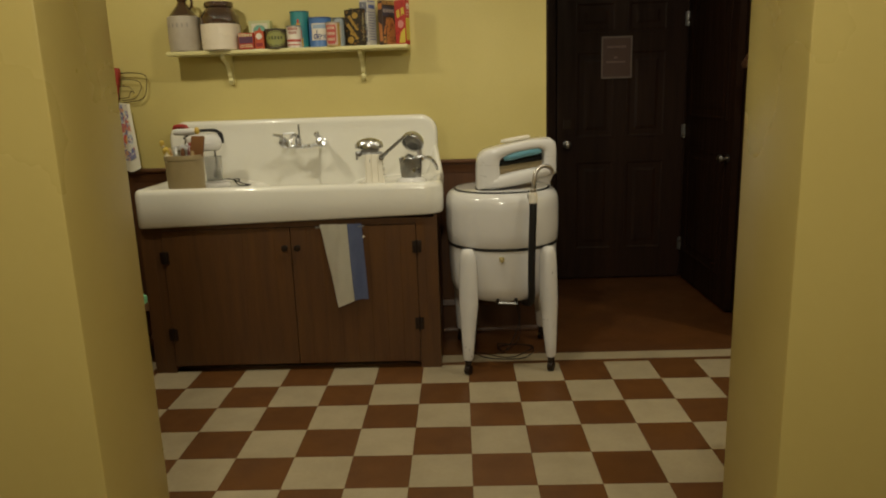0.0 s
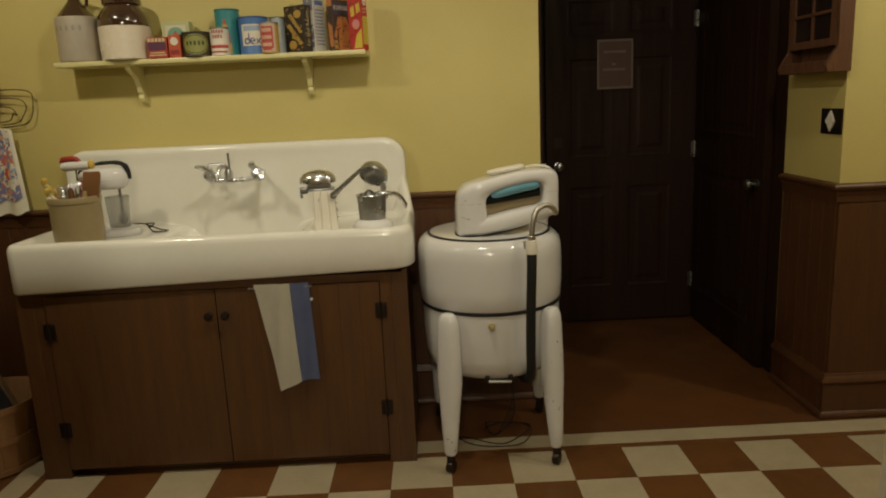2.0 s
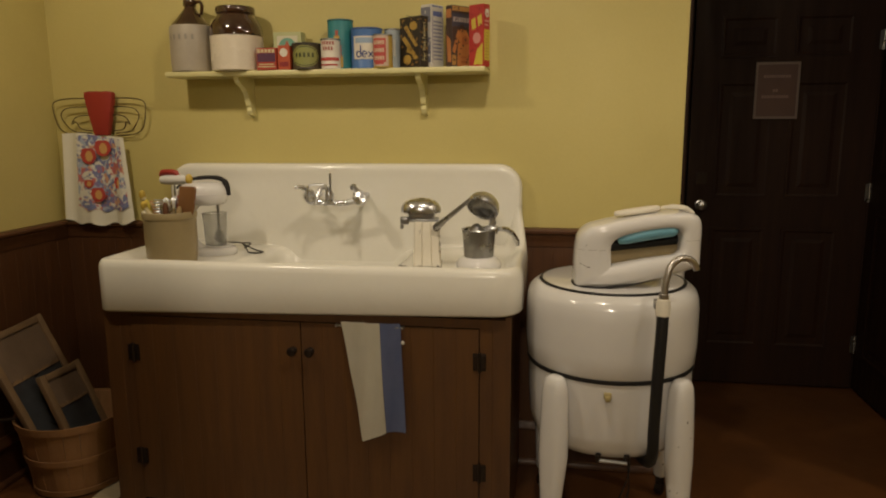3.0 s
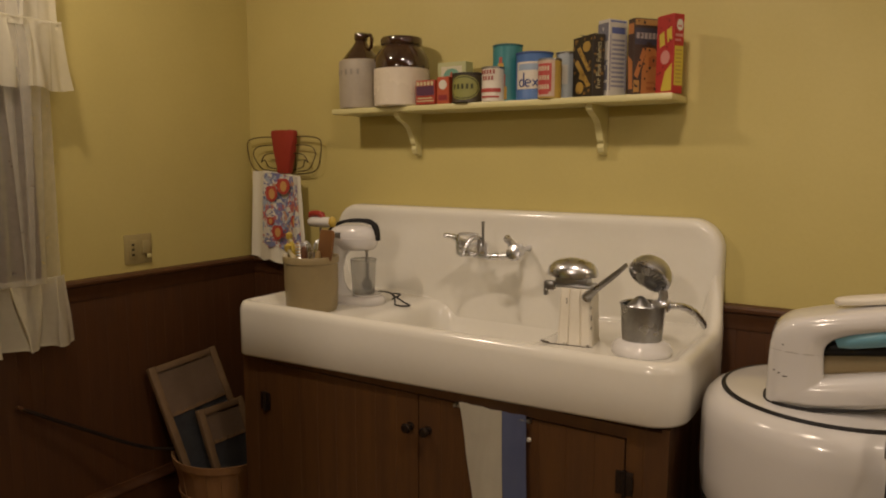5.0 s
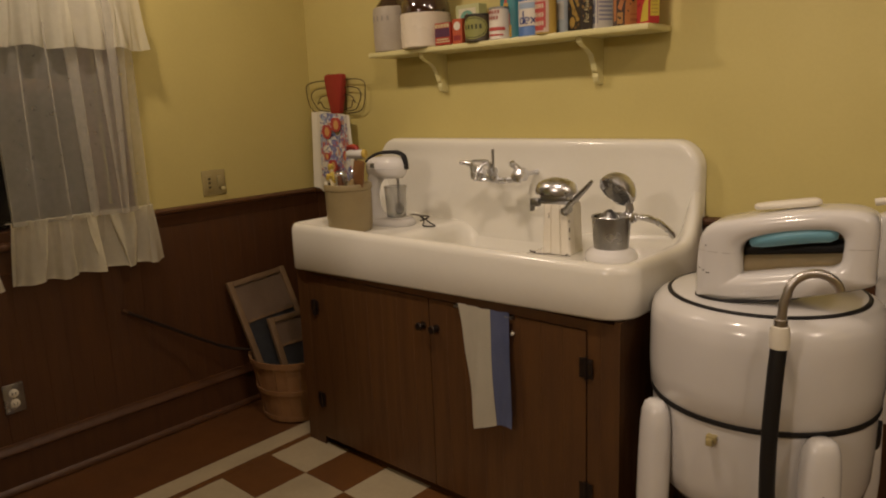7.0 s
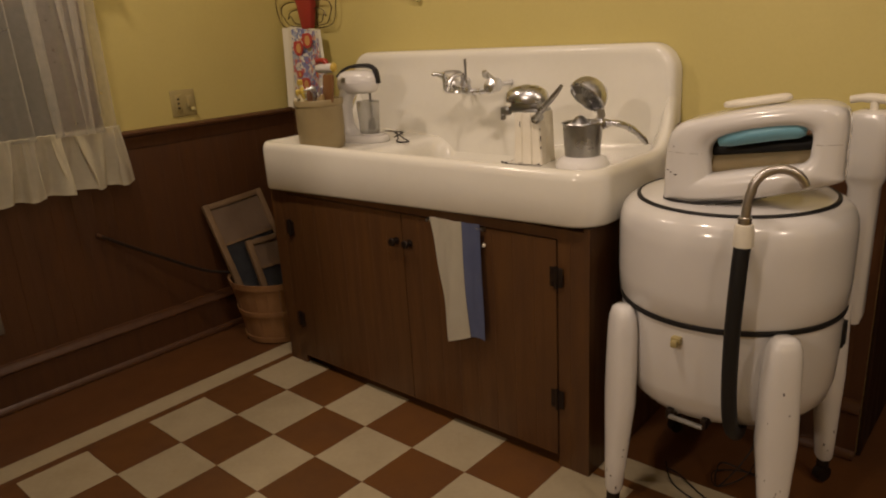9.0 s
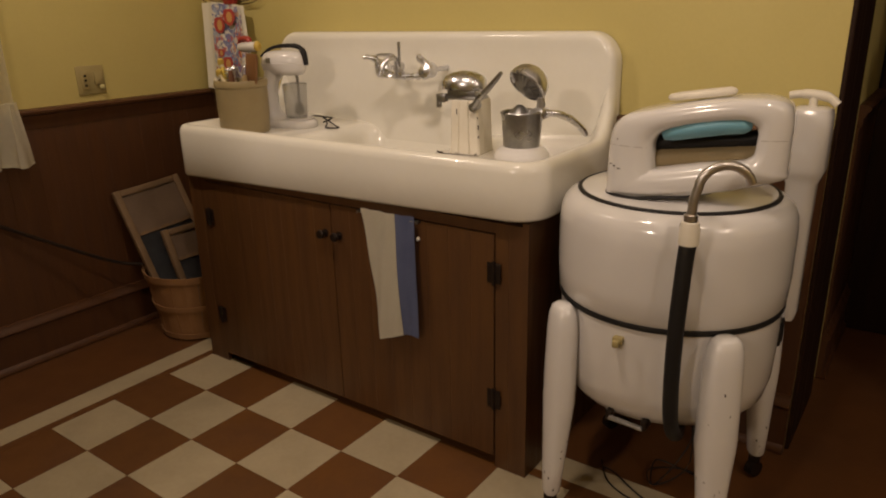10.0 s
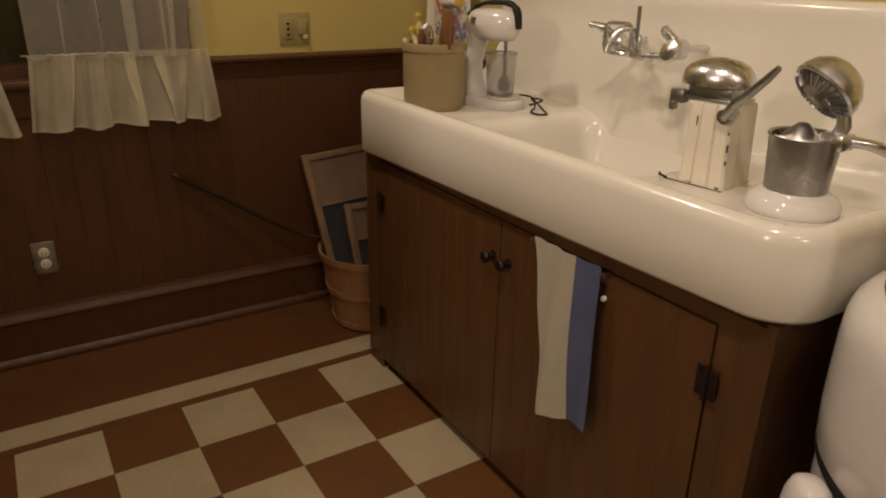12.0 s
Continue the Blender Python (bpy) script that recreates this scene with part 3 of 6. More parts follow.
bm = bmesh.new()
arch = [(0.105, 0.018), (0.125, 0.026), (0.16, 0.028), (1.30, 0.028), (1.335, 0.026), (1.362, 0.018), (1.362, 0.060), (0.105, 0.060)]
plate(bm, arch, 0.018, "y", CY + 0.022)
part("toe_rail", bm, M_CAB, cab, "low bottom rail set back behind the doors", smooth=False)
bm = boxed(0.018, 1.447, CY, CY + 0.018, 0.745, 0.775)
part("top_rail", bm, M_CAB, cab, smooth=False)
bm = bmesh.new()
bead_panel(bm, 0.018, 0.105, 0.0, 0.745, CY)
part("stile", bm, M_CAB, cab, smooth=False)
bm = bmesh.new()
bead_panel(bm, 1.362, 1.447, 0.0, 0.745, CY)
part("stile", bm, M_CAB, cab, smooth=False)
for x0, x1, hx, kx, hz in ((0.108, 0.742, 0.112, 0.716, (0.208, 0.607)), (0.746, 1.359, 1.362, 0.778, (0.238, 0.632))):
    bm = bmesh.new()
    bead_panel(bm, x0, x1, 0.040, 0.742, CY - 0.004, 0.076)
    door = part("door", bm, M_CAB, cab, "brown beaded cabinet door, closed", smooth=False)
    for z in hz:
        bm = boxed(hx - 0.022, hx + 0.022, CY - 0.0095, CY - 0.0065, z - 0.030, z + 0.030, 0.001)
        tube(bm, [(hx, CY - 0.011, z - 0.034), (hx, CY - 0.011, z + 0.034)], 0.005, 8)
        for sx in (-0.015, 0.015):
            for sz in (-0.02, 0.02):
                box(bm, hx + sx - 0.003, hx + sx + 0.003, CY - 0.0115, CY - 0.0095, z + sz - 0.003, z + sz + 0.003)
        part("hinge", bm, M_IRON, door, "dark iron butterfly hinge")
    bm = bmesh.new()
    lathe(bm, [(0.013, 0), (0.013, 0.002), (0.006, 0.004), (0.006, 0.014), (0.013, 0.019), (0.0155, 0.026), (0.013, 0.032), (0, 0.034)], 18,
          m=Matrix.Translation((kx, CY - 0.004, 0.643)) @ Matrix.Rotation(radians(90), 4, "X"))
    part("door_handle", bm, M_IRON, door, "round dark cabinet knob")

sink = thing("kitchen_sink", "white cast-iron farmhouse sink with high backsplash and drainboards", "sink", (0, 0, 0))
SX0, SX1, SY0, SY1 = -0.004, 1.498, 0.176, 0.748
CORNER_L, CORNER_R = 0.045, 0.095
BX0, BX1, BY0, BY1 = 0.47, 1.03, 0.262, 0.735


def rise(x, y, k):
    s = min(1.0, max(0.0, (y - 0.56) / 0.17))
    return k * s ** 2.4


def sink_ring(ins, z, k=0.0):
    """One line round the sink: a tight front corner on one side, a wide one on the other, square ones behind the backsplash."""
    x0, x1, y0, y1 = SX0 + ins, SX1 - ins, SY0 + ins, SY1 - min(ins, 0.02) * 0.5
    rl, rr, rb = max(CORNER_L - ins, 0.012), max(CORNER_R - ins, 0.015), 0.004
    arcs = []
    for cx, cy, r, a in ((x1 - rr, y0 + rr, rr, -90), (x1 - rb, y1 - rb, rb, 0), (x0 + rb, y1 - rb, rb, 90), (x0 + rl, y0 + rl, rl, 180)):
        arcs.append([(cx + r * math.cos(radians(a + 9 * i)), cy + r * math.sin(radians(a + 9 * i))) for i in range(11)])
    out_ = []
    for q in range(4):
        p, e = arcs[q][-1], arcs[(q + 1) % 4][0]
        for x, y in arcs[q] + [(p[0] + (e[0] - p[0]) * i / 10, p[1] + (e[1] - p[1]) * i / 10) for i in range(1, 10)]:
            out_.append((x - rise(x, y, 0.028 if x > 0.74 else 0.008), y, z + rise(x, y, k)))
    return out_


def basin_ring(ins, z, r):
    return [(x, y, z) for x, y in rrect(BX0 + ins, BX1 - ins, BY0 + ins, BY1 - ins, max(r - ins * 0.3, 0.03), 10, 10)]


def raised(ring_):
    """The apron's lower edge climbs a little along its length."""
    return [(x, y, z - 0.018 + 0.034 * x / 1.45) for x, y, z in ring_]


rings = [raised(sink_ring(0.03, 0.778)), raised(sink_ring(0.006, 0.776)), raised(sink_ring(0.0, 0.784)), sink_ring(0.0, 0.87), sink_ring(0.0, 0.918, 0.10),
         sink_ring(0.004, 0.933, 0.14), sink_ring(0.012, 0.944, 0.16), sink_ring(0.024, 0.948, 0.17), sink_ring(0.036, 0.945, 0.15),
         sink_ring(0.048, 0.935, 0.11), sink_ring(0.060, 0.924, 0.06), sink_ring(0.078, 0.916, 0.02),
         basin_ring(-0.045, 0.914, 0.10), basin_ring(-0.028, 0.912, 0.095), basin_ring(-0.012, 0.906, 0.09), basin_ring(0.0, 0.895, 0.085), basin_ring(0.009, 0.878, 0.08), basin_ring(0.016, 0.84, 0.08), basin_ring(0.024, 0.785, 0.075),
         basin_ring(0.034, 0.760, 0.07), basin_ring(0.055, 0.745, 0.07), basin_ring(0.085, 0.740, 0.07), basin_ring(0.15, 0.738, 0.04)]
bm = bmesh.new()
loft(bm, rings, cap1=True)
part("basin", bm, M_ENAMEL, sink, "glossy white enamel basin and apron", angle=60)
bm = bmesh.new()
n_arc = 10
ul, zt = 0.095, 1.252


def splash_outline(ins):
    x0, x1, top, r = SX0 - 0.008 + ins, SX1 - 0.033 - ins, zt - ins, ul - ins
    pts = [(x0, 0.755)]
    pts += [(x0 + r - r * math.cos(radians(90 * i / n_arc)), top - r + r * math.sin(radians(90 * i / n_arc))) for i in range(n_arc + 1)]
    pts += [(x1 - r + r * math.sin(radians(90 * i / n_arc)), top - r + r * math.cos(radians(90 * i / n_arc))) for i in range(n_arc + 1)]
    pts += [(x1, 0.755)]
    return pts


def splash_ring(ins, y):
    return [(x, y, z) for x, z in splash_outline(ins)]


rings = [splash_ring(0.0, 0.776), splash_ring(0.0, 0.738), splash_ring(0.003, 0.728), splash_ring(0.009, 0.721), splash_ring(0.018, 0.7175), splash_ring(0.030, 0.7175), splash_ring(0.045, 0.7195), splash_ring(0.066, 0.722)]
loft(bm, rings, close=False)
f = splash_ring(0.066, 0.722)
vs = [bm.verts.new(p) for p in f]
bm.faces.new(vs)
bmesh.ops.remove_doubles(bm, verts=bm.verts, dist=1e-5)
part("backsplash", bm, M_ENAMEL, sink, "tall white enamel backsplash with rounded corners", angle=60)


def cove_depth(x):
    """How far the curved foot of the backsplash reaches; none over the basin."""
    t_ = min(abs(x - (BX0 + 0.01)), abs(x - (BX1 - 0.01))) / 0.13
    if BX0 + 0.01 < x < BX1 - 0.01:
        return 0.0
    t_ = min(1.0, t_)
    return t_ * t_ * (3 - 2 * t_)


bm = bmesh.new()
rings = []
for i in range(57):
    x = SX0 + 0.030 + (SX1 - 0.060 - SX0 - 0.030) * i / 56
    k = cove_depth(x)
    rings.append([(x, 0.7228 - 0.024 * k * (1 - math.cos(radians(q))), 0.912 + 0.030 * k * (1 - math.sin(radians(q)))) for q in range(0, 91, 9)])
loft(bm, rings, close=False)
part("cove", bm, M_ENAMEL, sink, "curved foot of the backsplash", angle=80)
bm = bmesh.new()
lathe(bm, [(0.035, 0), (0.035, 0.003), (0.02, 0.004), (0, 0.002)], 20, (0.75, 0.46, 0.7385))
part("drain", bm, M_STEEL, sink, "round metal drain")

tap = thing("wall_faucet", "old chrome wall-mounted two-handle faucet on the backsplash", "faucet", (0, 0, 0))
TY, FL, FR = 0.618, 0.648, 0.846
bm = bmesh.new()
for x in (FL, FR):
    lathe(bm, [(0.010, 0), (0.010, 0.004), (0.008, 0.010), (0.008, 0.085), (0.025, 0.091), (0.025, 0.118), (0.012, 0.126), (0, 0.127)], 20,
          m=Matrix.Translation((x, 0.722, 1.130)) @ Matrix.Rotation(radians(90), 4, "X"))
tube(bm, [(FL, TY, 1.118), (0.70, TY - 0.008, 1.108), (0.745, TY - 0.010, 1.105), (0.80, TY - 0.008, 1.109), (FR, TY, 1.120)], 0.011, 12)
part("body", bm, M_CHROME, tap)
bm = bmesh.new()
tube(bm, curve_points([(FL, TY - 0.005, 1.130), (FL - 0.004, TY - 0.030, 1.156), (FL - 0.020, TY - 0.050, 1.170), (FL - 0.042, TY - 0.064, 1.172)], 4), [0.015] * 4 + [0.011] * 4 + [0.008] * 4 + [0.005], 10)
lathe(bm, [(0.017, 0), (0.020, 0.008), (0.015, 0.022), (0, 0.027)], 14, (FL, TY - 0.014, 1.136))
part("tap_handle", bm, M_CHROME, tap, "chrome lever handle")
bm = bmesh.new()
tube(bm, curve_points([(FR, TY - 0.005, 1.134), (FR - 0.010, TY - 0.018, 1.158), (FR - 0.020, TY - 0.030, 1.172), (FR - 0.004, TY - 0.044, 1.176)], 4), [0.015] * 4 + [0.012] * 4 + [0.010] * 4 + [0.007], 10)
lathe(bm, [(0.022, 0), (0.027, 0.006), (0.024, 0.018), (0, 0.024)], 18, m=Matrix.Translation((FR + 0.012, TY - 0.030, 1.126)) @ Matrix.Rotation(radians(72), 4, "X"))
part("tap_handle", bm, M_CHROME, tap, "chrome lever handle over a round cap")
bm = bmesh.new()
lathe(bm, [(0.018, 0), (0.020, 0.010), (0.015, 0.026), (0.018, 0.040), (0.013, 0.052), (0, 0.056)], 16, (0.728, TY - 0.014, 1.102))
tube(bm, curve_points([(0.728, TY - 0.014, 1.140), (0.722, TY - 0.030, 1.168), (0.708, TY - 0.055, 1.166), (0.700, TY - 0.075, 1.140), (0.698, TY - 0.085, 1.112)], 4), 0.0085, 10)
part("spout", bm, M_CHROME, tap, "curved chrome spout")
bm = bmesh.new()
tube(bm, [(0.737, TY - 0.026, 1.140), (0.737, TY - 0.027, 1.223)], [0.0042, 0.0052], 8)
part("diverter_rod", bm, M_STEEL, tap, "thin upright metal rod")
bm = bmesh.new()
tube(bm, [(x, TY - 0.050 + (x - 0.65) * 0.25, z) for x, z in rrect(0.652, 0.724, 1.108, 1.180, 0.016, 4, 2)], 0.0055, 8, closed=True)
part("bracket", bm, M_CHROME, tap, "small square chrome bracket")

# towel hanging over the cabinet door
tow = thing("hand_towel", "white cotton towel with a blue stripe hanging on the cabinet door", "towel", (0, 0, 0))


def towel_strip(name, x_edges, mat, label):
    bm = bmesh.new()
    rows = []
    for j in range(25):
        v = j / 24
        xl = x_edges[0] + (x_edges[1] - x_edges[0]) * v
        xr = x_edges[2] + (x_edges[3] - x_edges[2]) * v
        row = []
        for i in range(13):
            u = i / 12
            x = xl + (xr - xl) * u
            g = (x - 0.895) / 0.22
            y = 0.178 - 0.010 * v + 0.008 * math.sin(g * 9 + 1.2 * v) * (0.3 + v) + 0.003 * math.sin(g * 23 + v * 4)
            z = 0.757 - v * (0.416 - 0.040 * max(0.0, min(1.0, (g - 0.3) * 1.8)))
            row.append(bm.verts.new((x, y, z)))
        rows.append(row)
    for a, b in zip(rows, rows[1:]):
        for i in range(12):
            bm.faces.new((a[i], a[i + 1], b[i + 1], b[i]))
    r = bmesh.ops.solidify(bm, geom=list(bm.faces), thickness=0.004)
    part(name, bm, mat, tow, label, angle=60)


towel_strip("cloth", (0.896, 0.967, 1.029, 1.045), M_TOWEL, "folded white cotton")
towel_strip("stripe", (1.030, 1.046, 1.100, 1.117), M_BLUE, "wide woven blue band")
bar = thing("towel_bar", "thin metal towel bar on the cabinet door", "towel bar", (0, 0, 0))
bm = bmesh.new()
tube(bm, [(0.875, 0.186, 0.742), (1.107, 0.186, 0.742)], 0.004, 8)
box(bm, 0.873, 0.879, 0.184, 0.20, 0.736, 0.746)
box(bm, 1.104, 1.110, 0.184, 0.20, 0.736, 0.746)
part("rod", bm, M_STEEL, bar)
bm = bmesh.new()
lathe(bm, [(0.004, 0), (0.0065, 0.004), (0.005, 0.010), (0, 0.011)], 12, m=Matrix.Translation((1.104, 0.199, 0.688)) @ Matrix.Rotation(radians(90), 4, "X"))
part("knob", bm, M_WHITE, bar, "small white knob")

from mathutils.bvhtree import BVHTree

# ---- wall shelf ----
SHZ = 1.615
shelf = thing("wall_shelf", "yellow painted wooden wall shelf on two curved brackets", "shelf", (0, 0, 0))
part("board", boxed(0.066, 1.332, 0.612, BACK, SHZ - 0.020, SHZ, 0.005), M_TRIM, shelf, "long narrow painted board")
for x in (0.355, 1.078):
    out = [(BACK, 1.440), (BACK, SHZ - 0.020), (0.630, SHZ - 0.020), (0.632, SHZ - 0.036), (0.650, SHZ - 0.048), (0.680, SHZ - 0.056), (0.708, SHZ - 0.075), (0.726, SHZ - 0.105),
           (0.733, SHZ - 0.128), (0.745, SHZ - 0.137), (0.738, SHZ - 0.150), (0.746, SHZ - 0.165), (0.762, SHZ - 0.172)]
    bm = bmesh.new()
    plate(bm, out, 0.022, "x", x - 0.011, 0.002)
    part("bracket", bm, M_TRIM, shelf, "curved painted bracket", smooth=False)


def text_part(body, size, place, parent, mat, turn=0, stretch=1.0, name="lettering", label=""):
    """Flat letters standing upright, facing -y before the turn."""
    cu = bpy.data.curves.new("letters", "FONT")
    cu.body, cu.size, cu.align_x, cu.align_y, cu.extrude, cu.resolution_u = body, size, "CENTER", "CENTER", 0.0004, 3
    ob = new("letters", cu)
    bpy.context.view_layer.update()
    me = bpy.data.meshes.new_from_object(ob.evaluated_get(bpy.context.evaluated_depsgraph_get()))
    bpy.data.objects.remove(ob)
    bpy.data.curves.remove(cu)
    me.transform(pose(*place, 0, 0, turn) @ pose(0, 0, 0, 90) @ Matrix.Diagonal((stretch, 1, 1, 1)))
    me.materials.clear()
    me.materials.append(mat)
    t = new(name, me)
    t.parent = parent
    if label:
        t["label"] = label
    return t


def label_band(parent, r, z0, z1, a0, a1, mat, name="printed_band", n=14):
    """A printed strip wrapped on a can between two angles, -90 being the front."""
    bm = bmesh.new()
    rows = [[bm.verts.new((r * math.cos(radians(a0 + (a1 - a0) * i / n)), r * math.sin(radians(a0 + (a1 - a0) * i / n)), z)) for i in range(n + 1)] for z in (z0, z1)]
    for i in range(n):
        bm.faces.new((rows[0][i], rows[0][i + 1], rows[1][i + 1], rows[1][i]))
    return part(name, bm, mat, parent)


def can(name, label, x, y, r, h, mat, lid_mat, turn=0):
    ob = thing(name, label, "tin can", (x, y, SHZ), turn)
    bm = bmesh.new()
    lathe(bm, [(r - 0.001, 0), (r, 0.002), (r, 0.004), (r - 0.001, 0.006), (r - 0.001, h - 0.006)], 28)
    part("body", bm, mat, ob)
    bm = bmesh.new()
    lathe(bm, [(r - 0.001, h - 0.007), (r + 0.001, h - 0.005), (r + 0.001, h - 0.001), (r - 0.001, h), (r - 0.004, h - 0.003), (0, h - 0.003)], 28)
    part("lid", bm, lid_mat, ob, "metal lid with a rolled rim")
    return ob


def carton(name, label, x, y, w, d, h, mat, turn, side=None):
    """A paper box that turns about its middle; returns it, its local front lies at y = -d / 2."""
    ob = thing(name, label, "box", (x, y, SHZ), turn)
    part("box", boxed(-w / 2, w / 2, -d / 2, d / 2, 0, h, 0.0015, 1), mat, ob, smooth=False)
    if side:
        part("side_print", boxed(-w / 2 - 0.0006, -w / 2, -d / 2 + 0.002, d / 2 - 0.002, 0.002, h - 0.002), side, ob, smooth=False)
    return ob


def print_on(ob, shapes, y, key, color, name="print"):
    """Flat printed shapes on a face that looks to -y: outlines of (x, z)."""
    bm = bmesh.new()
    for s in shapes:
        plate(bm, s, 0.0006, "y", y - 0.0006)
    ob_ = part(name, bm, ink(key, color), ob, smooth=False)
    return tagged(ob_, kind="stuff") if len(shapes) > 1 else ob_


def quad(x0, x1, z0, z1):
    return [(x0, z0), (x1, z0), (x1, z1), (x0, z1)]


def oval(cx, cz, rx, rz, n=16):
    return [(cx + rx * math.cos(2 * math.pi * i / n), cz + rz * math.sin(2 * math.pi * i / n)) for i in range(n)]


jug = thing("stoneware_jug", "grey stoneware jug with a dark glazed conical neck on the shelf", "jug", (0.150, 0.690, SHZ))
bm = bmesh.new()
lathe(bm, [(0.078, 0), (0.082, 0.004), (0.084, 0.05), (0.084, 0.165), (0.082, 0.176), (0.076, 0.180)], 40)
part("body", bm, M_GREY_STONE, jug, "unglazed grey lower body")
bm = bmesh.new()
lathe(bm, [(0.076, 0.1795), (0.070, 0.188), (0.034, 0.232), (0.026, 0.243), (0.022, 0.252), (0.025, 0.256), (0.026, 0.270), (0.024, 0.280), (0.017, 0.282), (0.016, 0.262), (0, 0.260)], 40)
part("neck", bm, M_GLAZE, jug, "glossy dark brown glazed neck")
bm = bmesh.new()
tube(bm, curve_points([(0.022, 0, 0.268), (0.042, 0, 0.272), (0.052, 0, 0.255), (0.046, 0, 0.222)], 5), 0.007, 8)
part("handle", bm, M_GLAZE, jug, "small loop handle")
bm = bmesh.new()
for k in range(5):
    a = radians(-128 + k * 17)
    box(bm, -0.0045, 0.0045, -0.001, 0.0, 0.122, 0.142, m=Matrix.Rotation(a + radians(90), 4, "Z") @ Matrix.Translation((0, -0.0845, 0)))
tagged(part("stamp", bm, ink("stamp", (0.27, 0.24, 0.20)), jug, "faint worn stamped mark", smooth=False), kind="stuff")

jar = thing("stoneware_crock_jar", "two-tone crock jar, glossy brown above cream, on the shelf", "jar", (0.346, 0.678, SHZ))
bm = bmesh.new()
lathe(bm, [(0.094, 0), (0.099, 0.004), (0.101, 0.04), (0.101, 0.132)], 44)
part("body", bm, M_CREAM_STONE, jar, "cream glazed lower body")
bm = bmesh.new()
lathe(bm, [(0.101, 0.1318), (0.1015, 0.150), (0.098, 0.170), (0.084, 0.196), (0.072, 0.208), (0.069, 0.216), (0.075, 0.220), (0.076, 0.236), (0.073, 0.243), (0.062, 0.243), (0.060, 0.225), (0, 0.22)], 44)
part("shoulder", bm, M_GLAZE, jar, "glossy dark brown shoulder and lip")

c = can("round_food_tin", "dark round tin with an oval green label, black lid", 0.640, 0.655, 0.056, 0.098, ink("tin_dark", (0.05, 0.035, 0.015)), ink("tin_lid", (0.03, 0.025, 0.02)))
for rr, ra, rb, key in ((0.0563, 60, 0.040, ("olive", (0.26, 0.26, 0.07))), (0.0567, 56, 0.036, ("dark_green", (0.045, 0.05, 0.012))), (0.0571, 53, 0.033, ("olive", (0.26, 0.26, 0.07)))):
    bm = bmesh.new()
    for i in range(16):
        q = []
        for a, s_ in ((-1 + i / 8, -1), (-1 + (i + 1) / 8, -1), (-1 + (i + 1) / 8, 1), (-1 + i / 8, 1)):
            hz = rb * math.sqrt(max(0.0004, 1 - a * a)) * s_
            q.append(bm.verts.new((rr * math.cos(radians(-78 + ra * a)), rr * math.sin(radians(-78 + ra * a)), 0.048 + hz)))
        bm.faces.new(q)
    part("oval_label", bm, ink(*key), c)
bm = bmesh.new()
for k in range(5):
    box(bm, -0.0038, 0.0038, -0.001, 0, 0.044, 0.060, m=Matrix.Rotation(radians(-112 + k * 16 + 90), 4, "Z") @ Matrix.Translation((0, -0.0572, 0)))
tagged(part("lettering", bm, ink("dark_green", (0.045, 0.05, 0.012)), c, "dark block lettering", smooth=False), kind="stuff")
b = carton("tea_box", "pale green paper box with a picture panel", 0.545, 0.725, 0.115, 0.05, 0.150, ink("pale_green", (0.48, 0.49, 0.24)), 0)
print_on(b, [quad(-0.042, 0.042, 0.060, 0.135)], -0.025, "cream_panel", (0.62, 0.58, 0.42))
print_on(b, [oval(0, 0.098, 0.034, 0.030)], -0.0258, "sea_green", (0.15, 0.34, 0.25))
print_on(b, [[(-0.02, 0.08), (0.02, 0.08), (0, 0.118)]], -0.0266, "roof_red", (0.40, 0.10, 0.05))
b = carton("spice_box", "small red box with a purple label panel", 0.494, 0.632, 0.078, 0.045, 0.082, ink("bright_red", (0.37, 0.045, 0.022)), 0)
print_on(b, [quad(-0.036, 0.036, 0.030, 0.062)], -0.0225, "plum", (0.09, 0.025, 0.06))
print_on(b, [quad(-0.035 + 0.0145 * k, -0.025 + 0.0145 * k, 0.064, 0.077) for k in range(5)], -0.0225, "cream_letters", (0.55, 0.50, 0.28), "lettering")
print_on(b, [quad(-0.035, 0.035, 0.010, 0.014), quad(-0.030, 0.030, 0.019, 0.023)], -0.0225, "cream_letters", (0.55, 0.50, 0.28), "small_print")
b = carton("spice_box", "small orange-red box with a white seal", 0.561, 0.640, 0.048, 0.045, 0.090, ink("orange_red", (0.45, 0.08, 0.025)), 0)
print_on(b, [oval(0, 0.064, 0.016, 0.016)], -0.0225, "white_print", (0.66, 0.62, 0.52))
print_on(b, [quad(-0.018, 0.018, 0.012, 0.030)], -0.0225, "dark_red", (0.25, 0.02, 0.02))
c = can("food_tin", "small white tin with a red band and red lettering", 0.738, 0.648, 0.038, 0.112, ink("label_white", (0.68, 0.62, 0.52)), M_STEEL)
label_band(c, 0.0382, 0.030, 0.042, -160, -20, ink("label_red", (0.45, 0.06, 0.05)))
label_band(c, 0.0382, 0.012, 0.018, -150, -30, ink("label_red", (0.45, 0.06, 0.05)))
bm = bmesh.new()
for row, zz in enumerate((0.088, 0.068)):
    for k in range(5 - row):
        box(bm, -0.003, 0.003, -0.001, 0, zz, zz + 0.013, m=Matrix.Rotation(radians(-122 + k * 16 + 90 + row * 8), 4, "Z") @ Matrix.Translation((0, -0.0384, 0)))
tagged(part("lettering", bm, ink("label_red2", (0.35, 0.08, 0.06)), c, "dark red block lettering", smooth=False), kind="stuff")
c = can("salt_canister", "tall teal round carton with a red and gold figure", 0.760, 0.708, 0.050, 0.188, ink("teal", (0.03, 0.21, 0.23)), ink("teal_dark", (0.02, 0.13, 0.15)))
